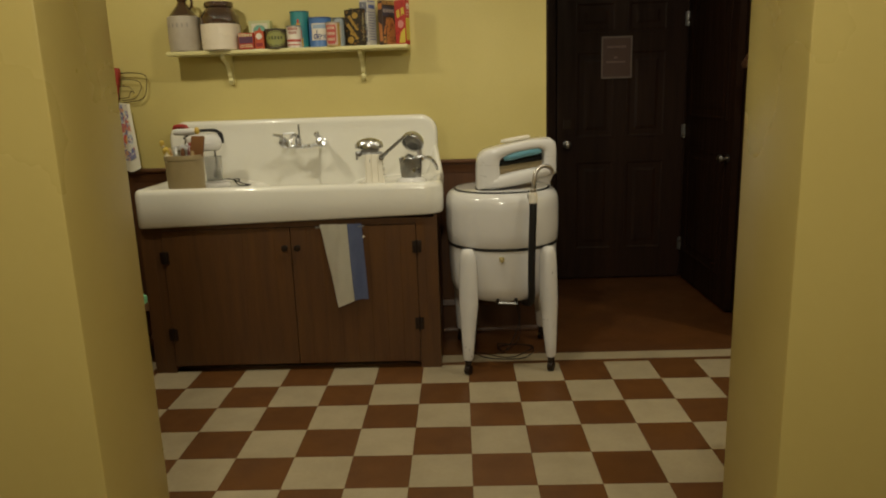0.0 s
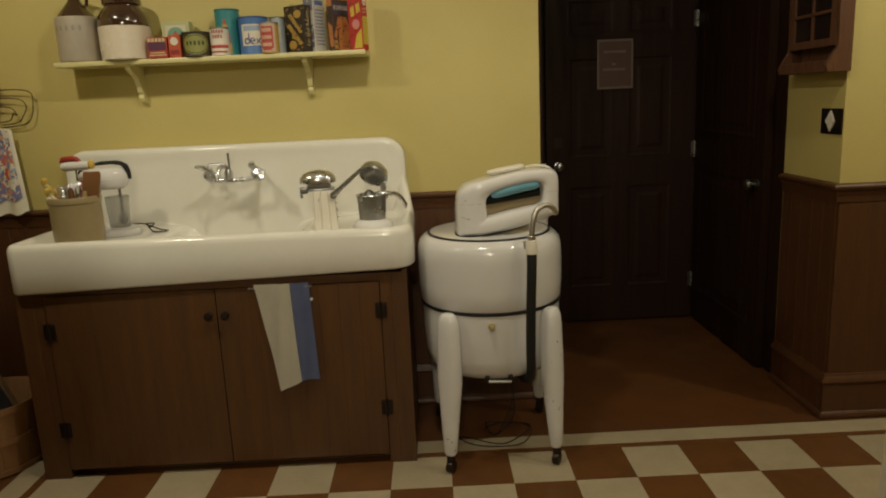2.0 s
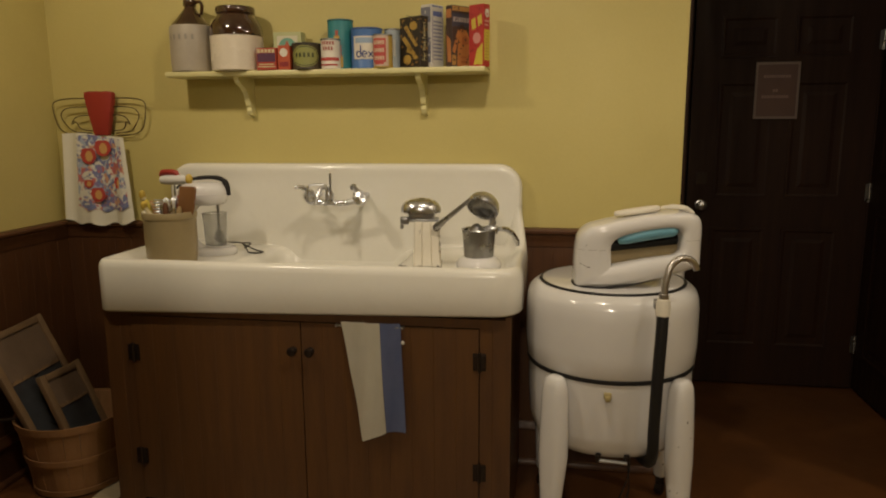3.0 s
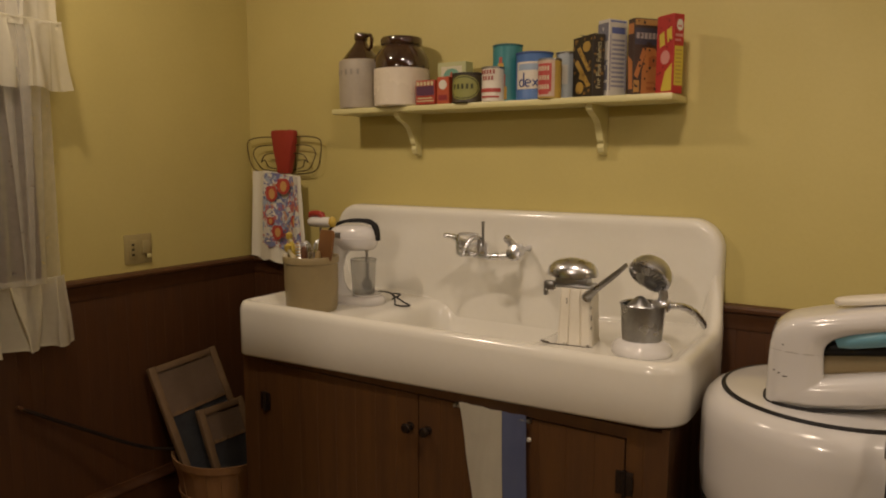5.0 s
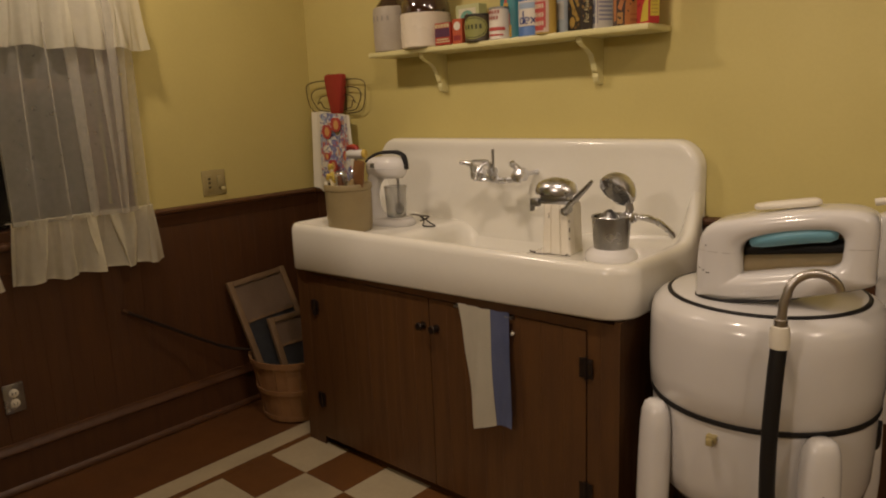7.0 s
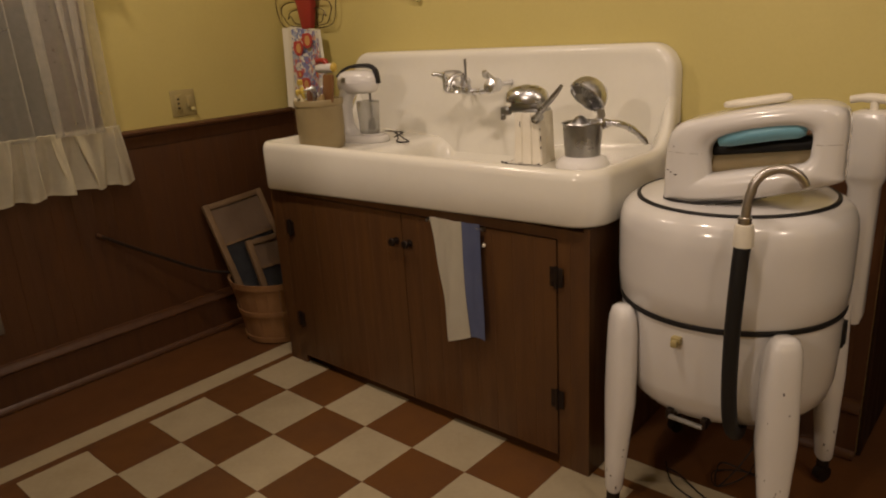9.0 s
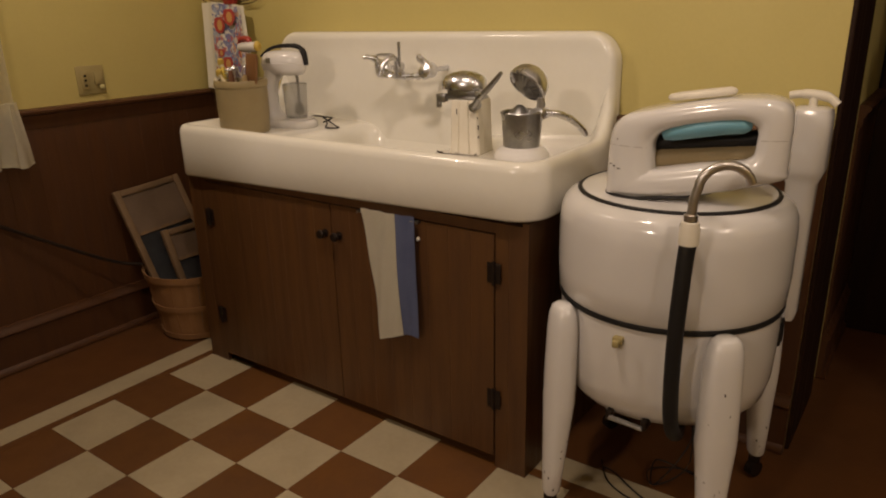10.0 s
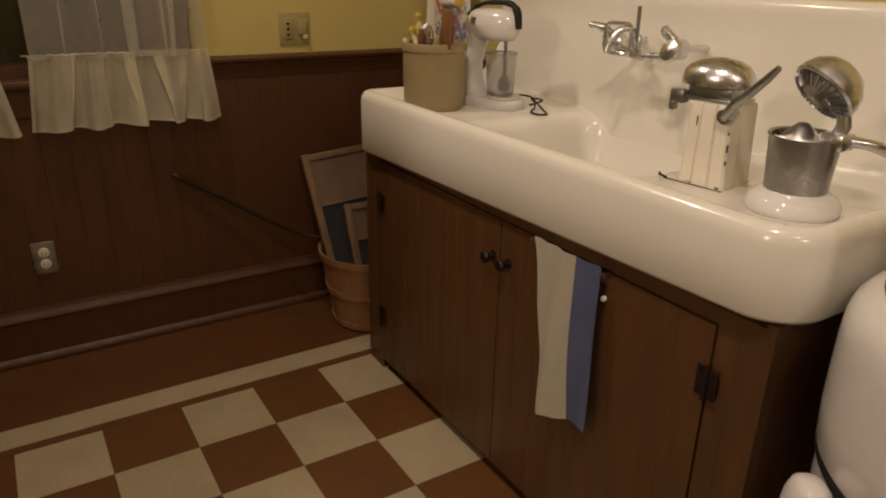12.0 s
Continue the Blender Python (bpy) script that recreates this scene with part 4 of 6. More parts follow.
for (z0, z1, w, mt) in ((0.008, 0.05, 50, ("gold", (0.50, 0.30, 0.04))), (0.05, 0.09, 38, ("figure_red", (0.42, 0.08, 0.04))), (0.09, 0.125, 24, ("gold", (0.50, 0.30, 0.04))), (0.125, 0.145, 12, ("figure_red", (0.42, 0.08, 0.04)))):
    label_band(c, 0.0503, z0, z1, -90 - w / 2, -90 + w / 2, ink(*mt), "printed_figure")
c = can("dessert_tin", "wide blue tin with a white label panel and a blue lid", 0.872, 0.680, 0.060, 0.150, ink("mid_blue", (0.06, 0.15, 0.38)), ink("lid_blue", (0.05, 0.10, 0.28)))
label_band(c, 0.0602, 0.034, 0.118, -128, -22, ink("label_white", (0.68, 0.62, 0.52)))
label_band(c, 0.0604, 0.092, 0.112, -120, -40, ink("pale_blue", (0.30, 0.38, 0.50)))
bm = bmesh.new()
for k, (cx, up) in enumerate(((-22, True), (0, False), (22, False))):
    m = Matrix.Rotation(radians(6 + cx), 4, "Z") @ Matrix.Translation((0, -0.0608, 0))
    ring = [m @ Vector((px, 0, pz)) for px, pz in oval(0, 0.052, 0.009, 0.011, 12)]
    if k == 0:
        tube(bm, ring, 0.0022, 4, closed=True)
    elif k == 1:
        tube(bm, ring[:11], 0.0022, 4)
        tube(bm, [ring[6], ring[0]], 0.0020, 4)
    else:
        tube(bm, [m @ Vector((-0.008, 0, 0.042)), m @ Vector((0.008, 0, 0.062))], 0.0022, 4)
        tube(bm, [m @ Vector((0.008, 0, 0.042)), m @ Vector((-0.008, 0, 0.062))], 0.0022, 4)
    if up:
        tube(bm, [m @ Vector((0.009, 0, 0.042)), m @ Vector((0.009, 0, 0.084))], 0.0024, 4)
tagged(part("lettering", bm, ink("navy", (0.02, 0.04, 0.20)), c, "bold rounded dark blue letters"), kind="stuff")
c = can("food_tin", "small pink and red tin with a gold side", 0.944, 0.640, 0.037, 0.122, ink("tin_gold", (0.45, 0.30, 0.06)), M_STEEL)
label_band(c, 0.0372, 0.006, 0.116, -150, -42, ink("label_pink", (0.54, 0.40, 0.30)))
label_band(c, 0.0374, 0.020, 0.106, -142, -58, ink("label_red", (0.45, 0.06, 0.05)), "red_panel")
label_band(c, 0.0374, 0.012, 0.020, -130, -70, ink("label_red", (0.45, 0.06, 0.05)), "red_panel")
bm = bmesh.new()
for row, zz in enumerate((0.084, 0.056, 0.028)):
    for k in range(5):
        box(bm, -0.0026, 0.0026, -0.0008, 0, zz, zz + 0.014, m=Matrix.Rotation(radians(-126 + k * 13 + 90), 4, "Z") @ Matrix.Translation((0, -0.0376, 0)))
tagged(part("lettering", bm, ink("label_cream2", (0.62, 0.52, 0.36)), c, "cream block lettering", smooth=False), kind="stuff")
c = can("powder_canister", "narrow pale blue canister with faint markings", 0.962, 0.728, 0.034, 0.152, ink("powder_blue", (0.34, 0.38, 0.40)), M_STEEL)
label_band(c, 0.0342, 0.05, 0.11, -140, -60, ink("pale_panel", (0.50, 0.48, 0.42)))
def side_on(ob, shapes, w, key, color, name="side_print", lift=0.0):
    """Flat printed shapes on the face that looks to -x: outlines of (y, z)."""
    bm_ = bmesh.new()
    for s_ in shapes:
        plate(bm_, s_, 0.0006, "x", -w / 2 - 0.0006 - lift)
    return tagged(part(name, bm_, ink(key, color), ob, smooth=False), kind="stuff")


def blots(seed, n, x0, x1, z0, z1, size):
    """Small uneven printed patches, scattered."""
    r_ = random.Random(seed)
    out_ = []
    for k_ in range(n):
        cx_, cz_, sx_, sz_ = r_.uniform(x0, x1), r_.uniform(z0, z1), r_.uniform(0.4, 1) * size, r_.uniform(0.5, 1.2) * size
        t_ = r_.uniform(0.3, 0.9)
        out_.append([(max(x0, min(x1, cx_ + sx_ * math.cos(a_ + t_) * r_.uniform(0.6, 1))), max(z0, min(z1, cz_ + sz_ * math.sin(a_ + t_) * r_.uniform(0.6, 1)))) for a_ in [2 * math.pi * i_ / 7 for i_ in range(7)]])
    return out_


GOLD = ("box_gold", (0.44, 0.28, 0.06))
CREAM = ("cream_letters", (0.55, 0.50, 0.28))
b = carton("soap_box", "black and gold paper soap box with an open flap", 1.056, 0.676, 0.042, 0.112, 0.186, ink("box_black", (0.030, 0.022, 0.015)), 54)
tagged(print_on(b, blots(5, 14, -0.019, 0.019, 0.012, 0.178, 0.006), -0.056, "box_ochre", (0.26, 0.15, 0.04), "small_print"), kind="stuff")
t = text_part("For Fine Fabrics", 0.0215, (0, 0, 0), b, ink(*CREAM))
t.matrix_basis = Matrix.Translation((0.0, -0.0569, 0.094)) @ Matrix.Rotation(radians(-90), 4, "Y")
side_on(b, [[(-0.030, 0.035), (-0.018, 0.030), (0.030, 0.110), (0.018, 0.118)], [(-0.030, 0.080), (-0.020, 0.076), (0.022, 0.150), (0.010, 0.156)], oval(0.010, 0.032, 0.015, 0.018), oval(-0.014, 0.152, 0.014, 0.016), [(-0.006, 0.05), (0.012, 0.06), (0.008, 0.085), (-0.010, 0.07)]], 0.042, *GOLD)
side_on(b, blots(7, 22, -0.034, 0.034, 0.008, 0.180, 0.007), 0.042, "box_ochre", (0.26, 0.15, 0.04), lift=0.0007)
bm = boxed(-0.018, 0.018, -0.050, 0.020, 0.0, 0.0012)
bmesh.ops.transform(bm, matrix=Matrix.Translation((0, 0.006, 0.187)) @ Matrix.Rotation(radians(16), 4, "X"), verts=bm.verts)
part("flap", bm, ink("box_black", (0.030, 0.022, 0.015)), b, "lifted box flap", smooth=False)
for q in b.children:
    if q.name.startswith("side_print"):
        q.scale[1] = 1.5

b = carton("starch_box", "tall white and blue paper box with printed lines", 1.122, 0.702, 0.072, 0.050, 0.230, ink("box_white", (0.58, 0.55, 0.50)), 60)
print_on(b, [quad(-0.026, 0.026, 0.188, 0.206), quad(-0.030, 0.030, 0.221, 0.226)], -0.025, "box_blue", (0.12, 0.15, 0.36))
tagged(print_on(b, [quad(-0.024, 0.026, 0.030 + 0.0135 * k, 0.0365 + 0.0135 * k) for k in range(11)], -0.025, "box_lines", (0.27, 0.26, 0.34), "printed_lines"), kind="stuff")
print_on(b, [quad(-0.031, -0.028, 0.020, 0.185), quad(0.030, 0.033, 0.020, 0.185)], -0.025, "box_lilac", (0.26, 0.24, 0.34))
side_on(b, [quad(-0.022, 0.025, 0.165, 0.220), quad(-0.022, 0.025, 0.020, 0.110)], 0.072, "box_grey_blue", (0.17, 0.17, 0.21))
side_on(b, blots(9, 16, -0.022, 0.023, 0.03, 0.22, 0.008), 0.072, "box_white", (0.60, 0.57, 0.56), lift=0.0007)

b = carton("cereal_box", "dark brown paper box with an orange picture and a navy band", 1.220, 0.702, 0.092, 0.035, 0.224, ink("box_umber", (0.055, 0.030, 0.022)), 50)
print_on(b, [[(-0.020, 0.006), (0.040, 0.006), (0.042, 0.105), (0.026, 0.138), (-0.004, 0.140), (-0.018, 0.07)], [(-0.044, 0.060), (-0.032, 0.050), (-0.006, 0.128), (-0.016, 0.140)]], -0.0175, "box_orange", (0.46, 0.175, 0.05))
print_on(b, [quad(-0.044, 0.044, 0.148, 0.196)], -0.0175, "box_navy", (0.05, 0.045, 0.07))
print_on(b, [quad(-0.044, 0.044, 0.204, 0.221), quad(-0.045, -0.026, 0.010, 0.045)], -0.0175, "box_amber", (0.42, 0.22, 0.06))
tagged(print_on(b, [quad(-0.040 + 0.0135 * k, -0.030 + 0.0135 * k, 0.165, 0.182) for k in range(6)], -0.0185, "box_grey", (0.36, 0.31, 0.30), "lettering"), kind="stuff")
print_on(b, [[(0.004, 0.085), (0.036, 0.085), (0.036, 0.112), (0.020, 0.118), (0.004, 0.112)], quad(-0.002, 0.030, 0.018, 0.026), quad(-0.002, 0.026, 0.036, 0.041)], -0.0185, "box_sienna", (0.36, 0.11, 0.035))
tagged(print_on(b, blots(31, 26, -0.043, 0.043, 0.008, 0.218, 0.006), -0.0192, "box_umber", (0.055, 0.030, 0.022), "small_print"), kind="stuff")
side_on(b, [[(-0.014, 0.02), (0.006, 0.02), (0.014, 0.12), (-0.010, 0.10)], quad(-0.014, 0.014, 0.18, 0.21)], 0.092, "box_orange", (0.46, 0.175, 0.05))

b = carton("gelatin_box", "red and yellow paper box with a white seal", 1.304, 0.669, 0.040, 0.066, 0.221, ink("box_red", (0.42, 0.028, 0.022)), 60)
print_on(b, [quad(-0.014, 0.018, 0.022, 0.132)], -0.033, "box_yellow", (0.58, 0.45, 0.05))
print_on(b, [oval(0.003, 0.190, 0.012, 0.016)], -0.033, "white_print", (0.66, 0.62, 0.52))
tagged(print_on(b, [quad(-0.014, 0.014, 0.158, 0.165), quad(-0.014, 0.008, 0.145, 0.151), quad(-0.005, 0.010, 0.184, 0.190)], -0.0338, "box_pink", (0.60, 0.25, 0.22), "small_print"), kind="stuff")
tagged(print_on(b, [quad(-0.010, 0.012, 0.030 + 0.011 * k, 0.034 + 0.011 * k) for k in range(9)], -0.0338, "box_mustard", (0.44, 0.30, 0.05), "printed_lines"), kind="stuff")
side_on(b, [[(-0.030, 0.008), (0.010, 0.008), (-0.004, 0.060), (-0.030, 0.085)], [(-0.028, 0.150), (-0.010, 0.142), (-0.006, 0.178), (-0.024, 0.186)], [(0.000, 0.138), (0.018, 0.132), (0.022, 0.168), (0.004, 0.176)]], 0.040, "box_yellow", (0.58, 0.45, 0.05))
side_on(b, [oval(-0.004, 0.102, 0.018, 0.020)], 0.040, "box_pink", (0.60, 0.25, 0.22), lift=0.0007)

for ob_, w_, d_, h_, sd in ((b, 0.040, 0.066, 0.221, 21),):
    side_on(ob_, blots(sd, 10, -d_ / 2 + 0.002, d_ / 2 - 0.002, 0.01, h_ - 0.01, 0.006), w_, "box_dark_red", (0.22, 0.015, 0.012), lift=0.0014)

# ---- clock ----
clock = thing("wall_clock", "rounded white electric wall clock with a pale dial", "clock", (0.615, BACK, 2.125))


def squircle(r, y, p=3.2, n=48, sz=1.0):
    pts = []
    for i in range(n):
        a = 2 * math.pi * i / n
        c_, s_ = math.cos(a), math.sin(a)
        pts.append((r * math.copysign(abs(c_) ** (2 / p), c_), y, r * sz * math.copysign(abs(s_) ** (2 / p), s_)))
    return pts


bm = bmesh.new()
loft(bm, [squircle(0.112, 0.0), squircle(0.118, -0.012), squircle(0.119, -0.022), squircle(0.112, -0.034), squircle(0.098, -0.042), squircle(0.090, -0.043, 2.6), squircle(0.086, -0.040, 2.0), squircle(0.085, -0.034, 2.0)], cap0=True, cap1=True)
part("case", bm, M_WHITE, clock, "white moulded plastic case")
bm = bmesh.new()
lathe(bm, [(0.084, 0), (0.084, 0.0008), (0, 0.0008)], 40, m=Matrix.Translation((0, -0.0345, 0)) @ Matrix.Rotation(radians(90), 4, "X"))
part("dial", bm, flat("clock_dial", (0.60, 0.57, 0.50)), clock, "pale grey dial")
for k in range(1, 13):
    a = radians(90 - 30 * k)
    text_part(str(k), 0.021, (0.066 * math.cos(a), -0.0362, 0.066 * math.sin(a)), clock, M_IRON, name="numeral")
for nm, a, ln, w in (("hour_pointer", 60, 0.040, 0.003), ("minute_pointer", -85, 0.058, 0.002)):
    d = Vector((math.cos(radians(a)), 0, math.sin(radians(a))))
    bm = bmesh.new()
    tube(bm, [Vector((0, -0.038, 0)) - d * 0.01, Vector((0, -0.038, 0)) + d * ln], [w, w * 0.5], 6)
    part(nm, bm, M_IRON, clock)

# ---- towel rack and print towel ----
rack = thing("towel_rack", "wire towel rack with a red wooden clamp on the wall", "towel rack", (-0.315, BACK, 0))
bm = bmesh.new()
for k, (w, z0, z1) in enumerate(((0.238, 1.375, 1.515), (0.200, 1.385, 1.480), (0.150, 1.395, 1.445))):
    for s in (-0.95, 0.87):
        tube(bm, curve_points([(s * 0.03, -0.030, z1 + 0.006), (s * w * 0.6, -0.034, z1 + 0.008), (s * (w - 0.02), -0.036, z1 - 0.002), (s * w, -0.036, z1 - 0.03), (s * (w - 0.02), -0.034, z0 + 0.03), (s * w * 0.72, -0.030, z0), (s * w * 0.3, -0.026, z0 - 0.008)], 6), 0.0025, 6)
tagged(part("wire_loop", bm, M_WIRE, rack, "tarnished bent wire loops"), kind="stuff")
bm = bmesh.new()
plate(bm, [(-0.030, 1.368), (0.030, 1.368), (0.050, 1.46), (0.066, 1.535), (0.062, 1.548), (0.040, 1.552), (0.0, 1.546), (-0.040, 1.552), (-0.062, 1.548), (-0.066, 1.535), (-0.050, 1.46)], 0.030, "y", -0.052, 0.005)
part("clamp", bm, M_RED, rack, "flared red wooden clamp")
bm = boxed(-0.03, 0.03, -0.022, 0, 1.38, 1.50)
part("wall_plate", bm, M_WIRE, rack)


def print_material():
    """A kitchen towel print of fruit and leaves on white cotton."""
    m = material("fruit_print_cotton", (0.74, 0.70, 0.60), 0.9, (0.66, 0.62, 0.52), 14, 0.5, 400, 0.05)
    n, l = m.node_tree.nodes, m.node_tree.links
    b = n["Principled BSDF"]
    src = b.inputs["Base Color"].links[0].from_socket
    geo = n.new("ShaderNodeNewGeometry")
    vor = n.new("ShaderNodeTexVoronoi")
    vor.inputs["Scale"].default_value = 44
    wob = n.new("ShaderNodeTexNoise")
    wob.inputs["Scale"].default_value = 20
    mixv = n.new("ShaderNodeMix")
    mixv.data_type = "RGBA"
    mixv.inputs["Factor"].default_value = 0.16
    l.new(geo.outputs["Position"], mixv.inputs["A"])
    l.new(geo.outputs["Position"], wob.inputs["Vector"])
    l.new(wob.outputs["Color"], mixv.inputs["B"])
    l.new(mixv.outputs["Result"], vor.inputs["Vector"])
    ramp = n.new("ShaderNodeValToRGB")
    ramp.color_ramp.interpolation = "CONSTANT"
    sep = n.new("ShaderNodeSeparateColor")
    l.new(vor.outputs["Color"], sep.inputs[0])
    l.new(sep.outputs[0], ramp.inputs[0])
    e = ramp.color_ramp.elements
    e[0].position, e[0].color = 0.0, (0.66, 0.63, 0.56, 1)
    e[1].position, e[1].color = 0.22, (0.09, 0.12, 0.32, 1)
    for p, c_ in ((0.40, (0.30, 0.36, 0.50, 1)), (0.54, (0.66, 0.62, 0.54, 1)), (0.66, (0.45, 0.06, 0.07, 1)), (0.76, (0.16, 0.10, 0.30, 1)), (0.86, (0.55, 0.26, 0.14, 1)), (0.93, (0.08, 0.10, 0.28, 1))):
        x = e.new(p)
        x.color = c_
    mx = n.new("ShaderNodeMix")
    mx.data_type = "RGBA"
    mx.inputs["Factor"].default_value = 0.85
    l.new(src, mx.inputs["A"])
    l.new(ramp.outputs[0], mx.inputs["B"])
    l.new(mx.outputs["Result"], b.inputs["Base Color"])
    return m


M_PRINT = print_material()
dish = thing("print_dish_towel", "white cotton dish towel with a colourful fruit print on a rack", "towel", (0, 0, 0))


def hanging(bm, x0, x1, z0, z1, y, fold=0.008, n=26, taper=0.02, back=0.0):
    rows = []
    for j in range(21):
        v = j / 20
        row = []
        for i in range(n + 1):
            u = i / n
            x = (x0 + taper * (1 - v)) + (x1 - x0 - 2 * taper * (1 - v)) * u
            z = z1 + (z0 - z1) * v - 0.014 * math.sin(math.pi * u) * v - 0.03 * (u - 0.3) * (1 - v) * (1 if u > 0.3 else -0.4) + 0.007 * math.sin(19 * u + 1) * v
            row.append(bm.verts.new((x, y - back * v + (1 + 1.2 * max(0.0, u - 0.7) / 0.3) * fold * math.sin(x * 38 + 0.8) * (0.5 + 0.7 * v) + 0.3 * fold * math.sin(x * 92 + v * 2), z)))
        rows.append(row)
    for a, b_ in zip(rows, rows[1:]):
        for i in range(n):
            bm.faces.new((a[i], a[i + 1], b_[i + 1], b_[i]))


bm = bmesh.new()
hanging(bm, -0.520, -0.190, 1.000, 1.380, 0.732)
part("cloth", bm, M_TOWEL, dish, angle=180)
bm = bmesh.new()
hanging(bm, -0.450, -0.205, 1.060, 1.372, 0.7285, n=20)
part("print_panel", bm, M_PRINT, dish, "printed fruit and leaf pattern", angle=180)
for fx, fz, ra, rb in ((-0.375, 1.285, 0.036, 0.038), (-0.305, 1.318, 0.038, 0.038), (-0.385, 1.165, 0.022, 0.020), (-0.345, 1.120, 0.034, 0.034), (-0.245, 1.170, 0.018, 0.030)):
    bm = bmesh.new()
    plate(bm, [(fx + ra * math.cos(2 * math.pi * i / 18) * (1 + 0.10 * math.sin(3 * i)), fz + rb * math.sin(2 * math.pi * i / 18) * (1.0 if i > 9 else 0.72 + 0.35 * abs(math.cos(2 * math.pi * i / 18)))) for i in range(18)], 0.001, "y", 0.7175)
    part("printed_fruit", bm, ink("fruit_red", (0.46, 0.06, 0.05)), dish, "printed red fruit", smooth=False)
    bm = bmesh.new()
    plate(bm, [(fx + ra * (0.1 + 0.48 * math.cos(2 * math.pi * i / 14)), fz - rb * 0.1 + rb * 0.6 * math.sin(2 * math.pi * i / 14)) for i in range(14)], 0.001, "y", 0.7163)
    part("printed_fruit", bm, ink("fruit_gold", (0.62, 0.34, 0.12)), dish, "printed golden fruit flesh", smooth=False)

# ---- things on the sink ----
DZ = 0.9135
CKX = 0.214
crock = thing("utensil_crock", "tan stoneware crock holding kitchen utensils on the drainboard", "crock", (CKX, 0.328, DZ))
crock.matrix_world = crock.matrix_world @ Matrix.Diagonal((0.94, 0.94, 1.03, 1))
bm = bmesh.new()
lathe(bm, [(0.086, 0), (0.090, 0.003), (0.094, 0.02), (0.097, 0.09), (0.097, 0.158), (0.101, 0.162), (0.102, 0.175), (0.099, 0.183), (0.090, 0.183), (0.087, 0.175), (0.087, 0.02), (0, 0.015)], 48)
part("body", bm, M_STONE, crock)


def utensil(name, label, parts_, tilt, turn, at):
    ob = thing(name, label, "kitchen utensil", (0, 0, 0), 0)
    ob.matrix_world = Matrix.Translation((CKX + at[0], 0.328 + at[1], DZ + 0.03)) @ Matrix.Rotation(radians(turn), 4, "Z") @ Matrix.Rotation(radians(tilt), 4, "Y")
    for nm, bm_, mt in parts_:
        part(nm, bm_, mt, ob)
    return ob


def spoon_bm(h, r):
    bm_ = bmesh.new()
    tube(bm_, [(0, 0, 0), (0, 0, h)], r, 8)
    return bm_


M_SPOON = flat("pale_beech", (0.46, 0.30, 0.14))
bm1 = spoon_bm(0.16, 0.006)
bm2 = bmesh.new()
plate(bm2, [(-0.026, 0.110), (0.026, 0.110), (0.036, 0.180), (0.040, 0.250), (0.034, 0.258), (-0.030, 0.248), (-0.032, 0.180)], 0.008, "y", -0.004, 0.002)
utensil("wooden_spatula", "brown wooden spatula standing in the crock", (("handle", bm1, M_SPOON), ("blade", bm2, flat("brown_wood_blade", (0.20, 0.090, 0.030)))), 9, -10, (0.040, 0.0))
bm1 = spoon_bm(0.252, 0.0040)
bm2 = bmesh.new()
lathe(bm2, [(0.010, -0.060), (0.015, -0.056), (0.0180, -0.040), (0.0180, 0.045), (0.015, 0.060), (0.008, 0.064)], 20, m=Matrix.Translation((0, 0, 0.268)) @ Matrix.Rotation(radians(88), 4, "Y"))
bm3 = bmesh.new()
tube(bm3, curve_points([(-0.064, 0, 0.284), (-0.050, 0, 0.293), (-0.020, 0, 0.296), (0.008, 0, 0.293), (0.018, 0, 0.284)], 4), [0.006] * 3 + [0.011] * 10 + [0.009] * 4, 10)
bm4 = bmesh.new()
lathe(bm4, [(0.008, -0.014), (0.014, -0.004), (0.012, 0.012), (0.004, 0.020)], 14, (0.068, 0, 0.270))
utensil("dough_roller", "white roller with a red grip and yellow end in the crock", (("shaft", bm1, M_STEEL), ("roller", bm2, M_WASHER), ("grip", bm3, M_RED), ("end_knob", bm4, flat("yellow_knob", (0.55, 0.38, 0.06)))), 0, -12, (-0.004, 0.054))
bm1 = bmesh.new()
tube(bm1, [(0, 0, 0), (0, 0, 0.13)], 0.0045, 8)
bm2 = bmesh.new()
for k in range(7):
    ring_ = [(0.018 * math.cos(2 * math.pi * q / 18), 0.018 * math.sin(2 * math.pi * q / 18), 0.125 + 0.011 * k + 0.0006 * q) for q in range(19)]
    tube(bm2, ring_, 0.0022, 6)
utensil("coil_whisk", "chrome coil whisk standing in the crock", (("handle", bm1, M_STEEL), ("coil", bm2, M_CHROME)), 3, 170, (-0.020, -0.02))
for pts, tip, nm in (([(0.0, 0.0, 0.06), (-0.030, 0.0, 0.115), (-0.052, 0.004, 0.150), (-0.060, 0.006, 0.180), (-0.078, 0.004, 0.205)], (-0.080, 0.004, 0.216), "cream curved utensil handle with a yellow tip in the crock"),
                     ([(0.0, -0.02, 0.06), (-0.024, -0.022, 0.110), (-0.030, -0.024, 0.140), (-0.052, -0.028, 0.172)], (-0.056, -0.028, 0.180), "cream wooden handle leaning out of the crock")):
    bm1, bm2 = bmesh.new(), bmesh.new()
    cp = curve_points(pts, 5)
    tube(bm1, cp, [0.0055 + 0.0060 * abs(math.sin(2.4 * q / len(cp) * 3.14)) for q in range(len(cp))], 10)
    lathe(bm2, [(0.006, -0.014), (0.012, -0.004), (0.011, 0.010), (0.003, 0.016)], 14, tip)
    utensil("curved_utensil", nm, (("handle", bm1, flat("cream_handle", (0.62, 0.52, 0.30))), ("tip", bm2, flat("yellow_tip", (0.56, 0.40, 0.07)))), 0, 0, (-0.025, 0.0))
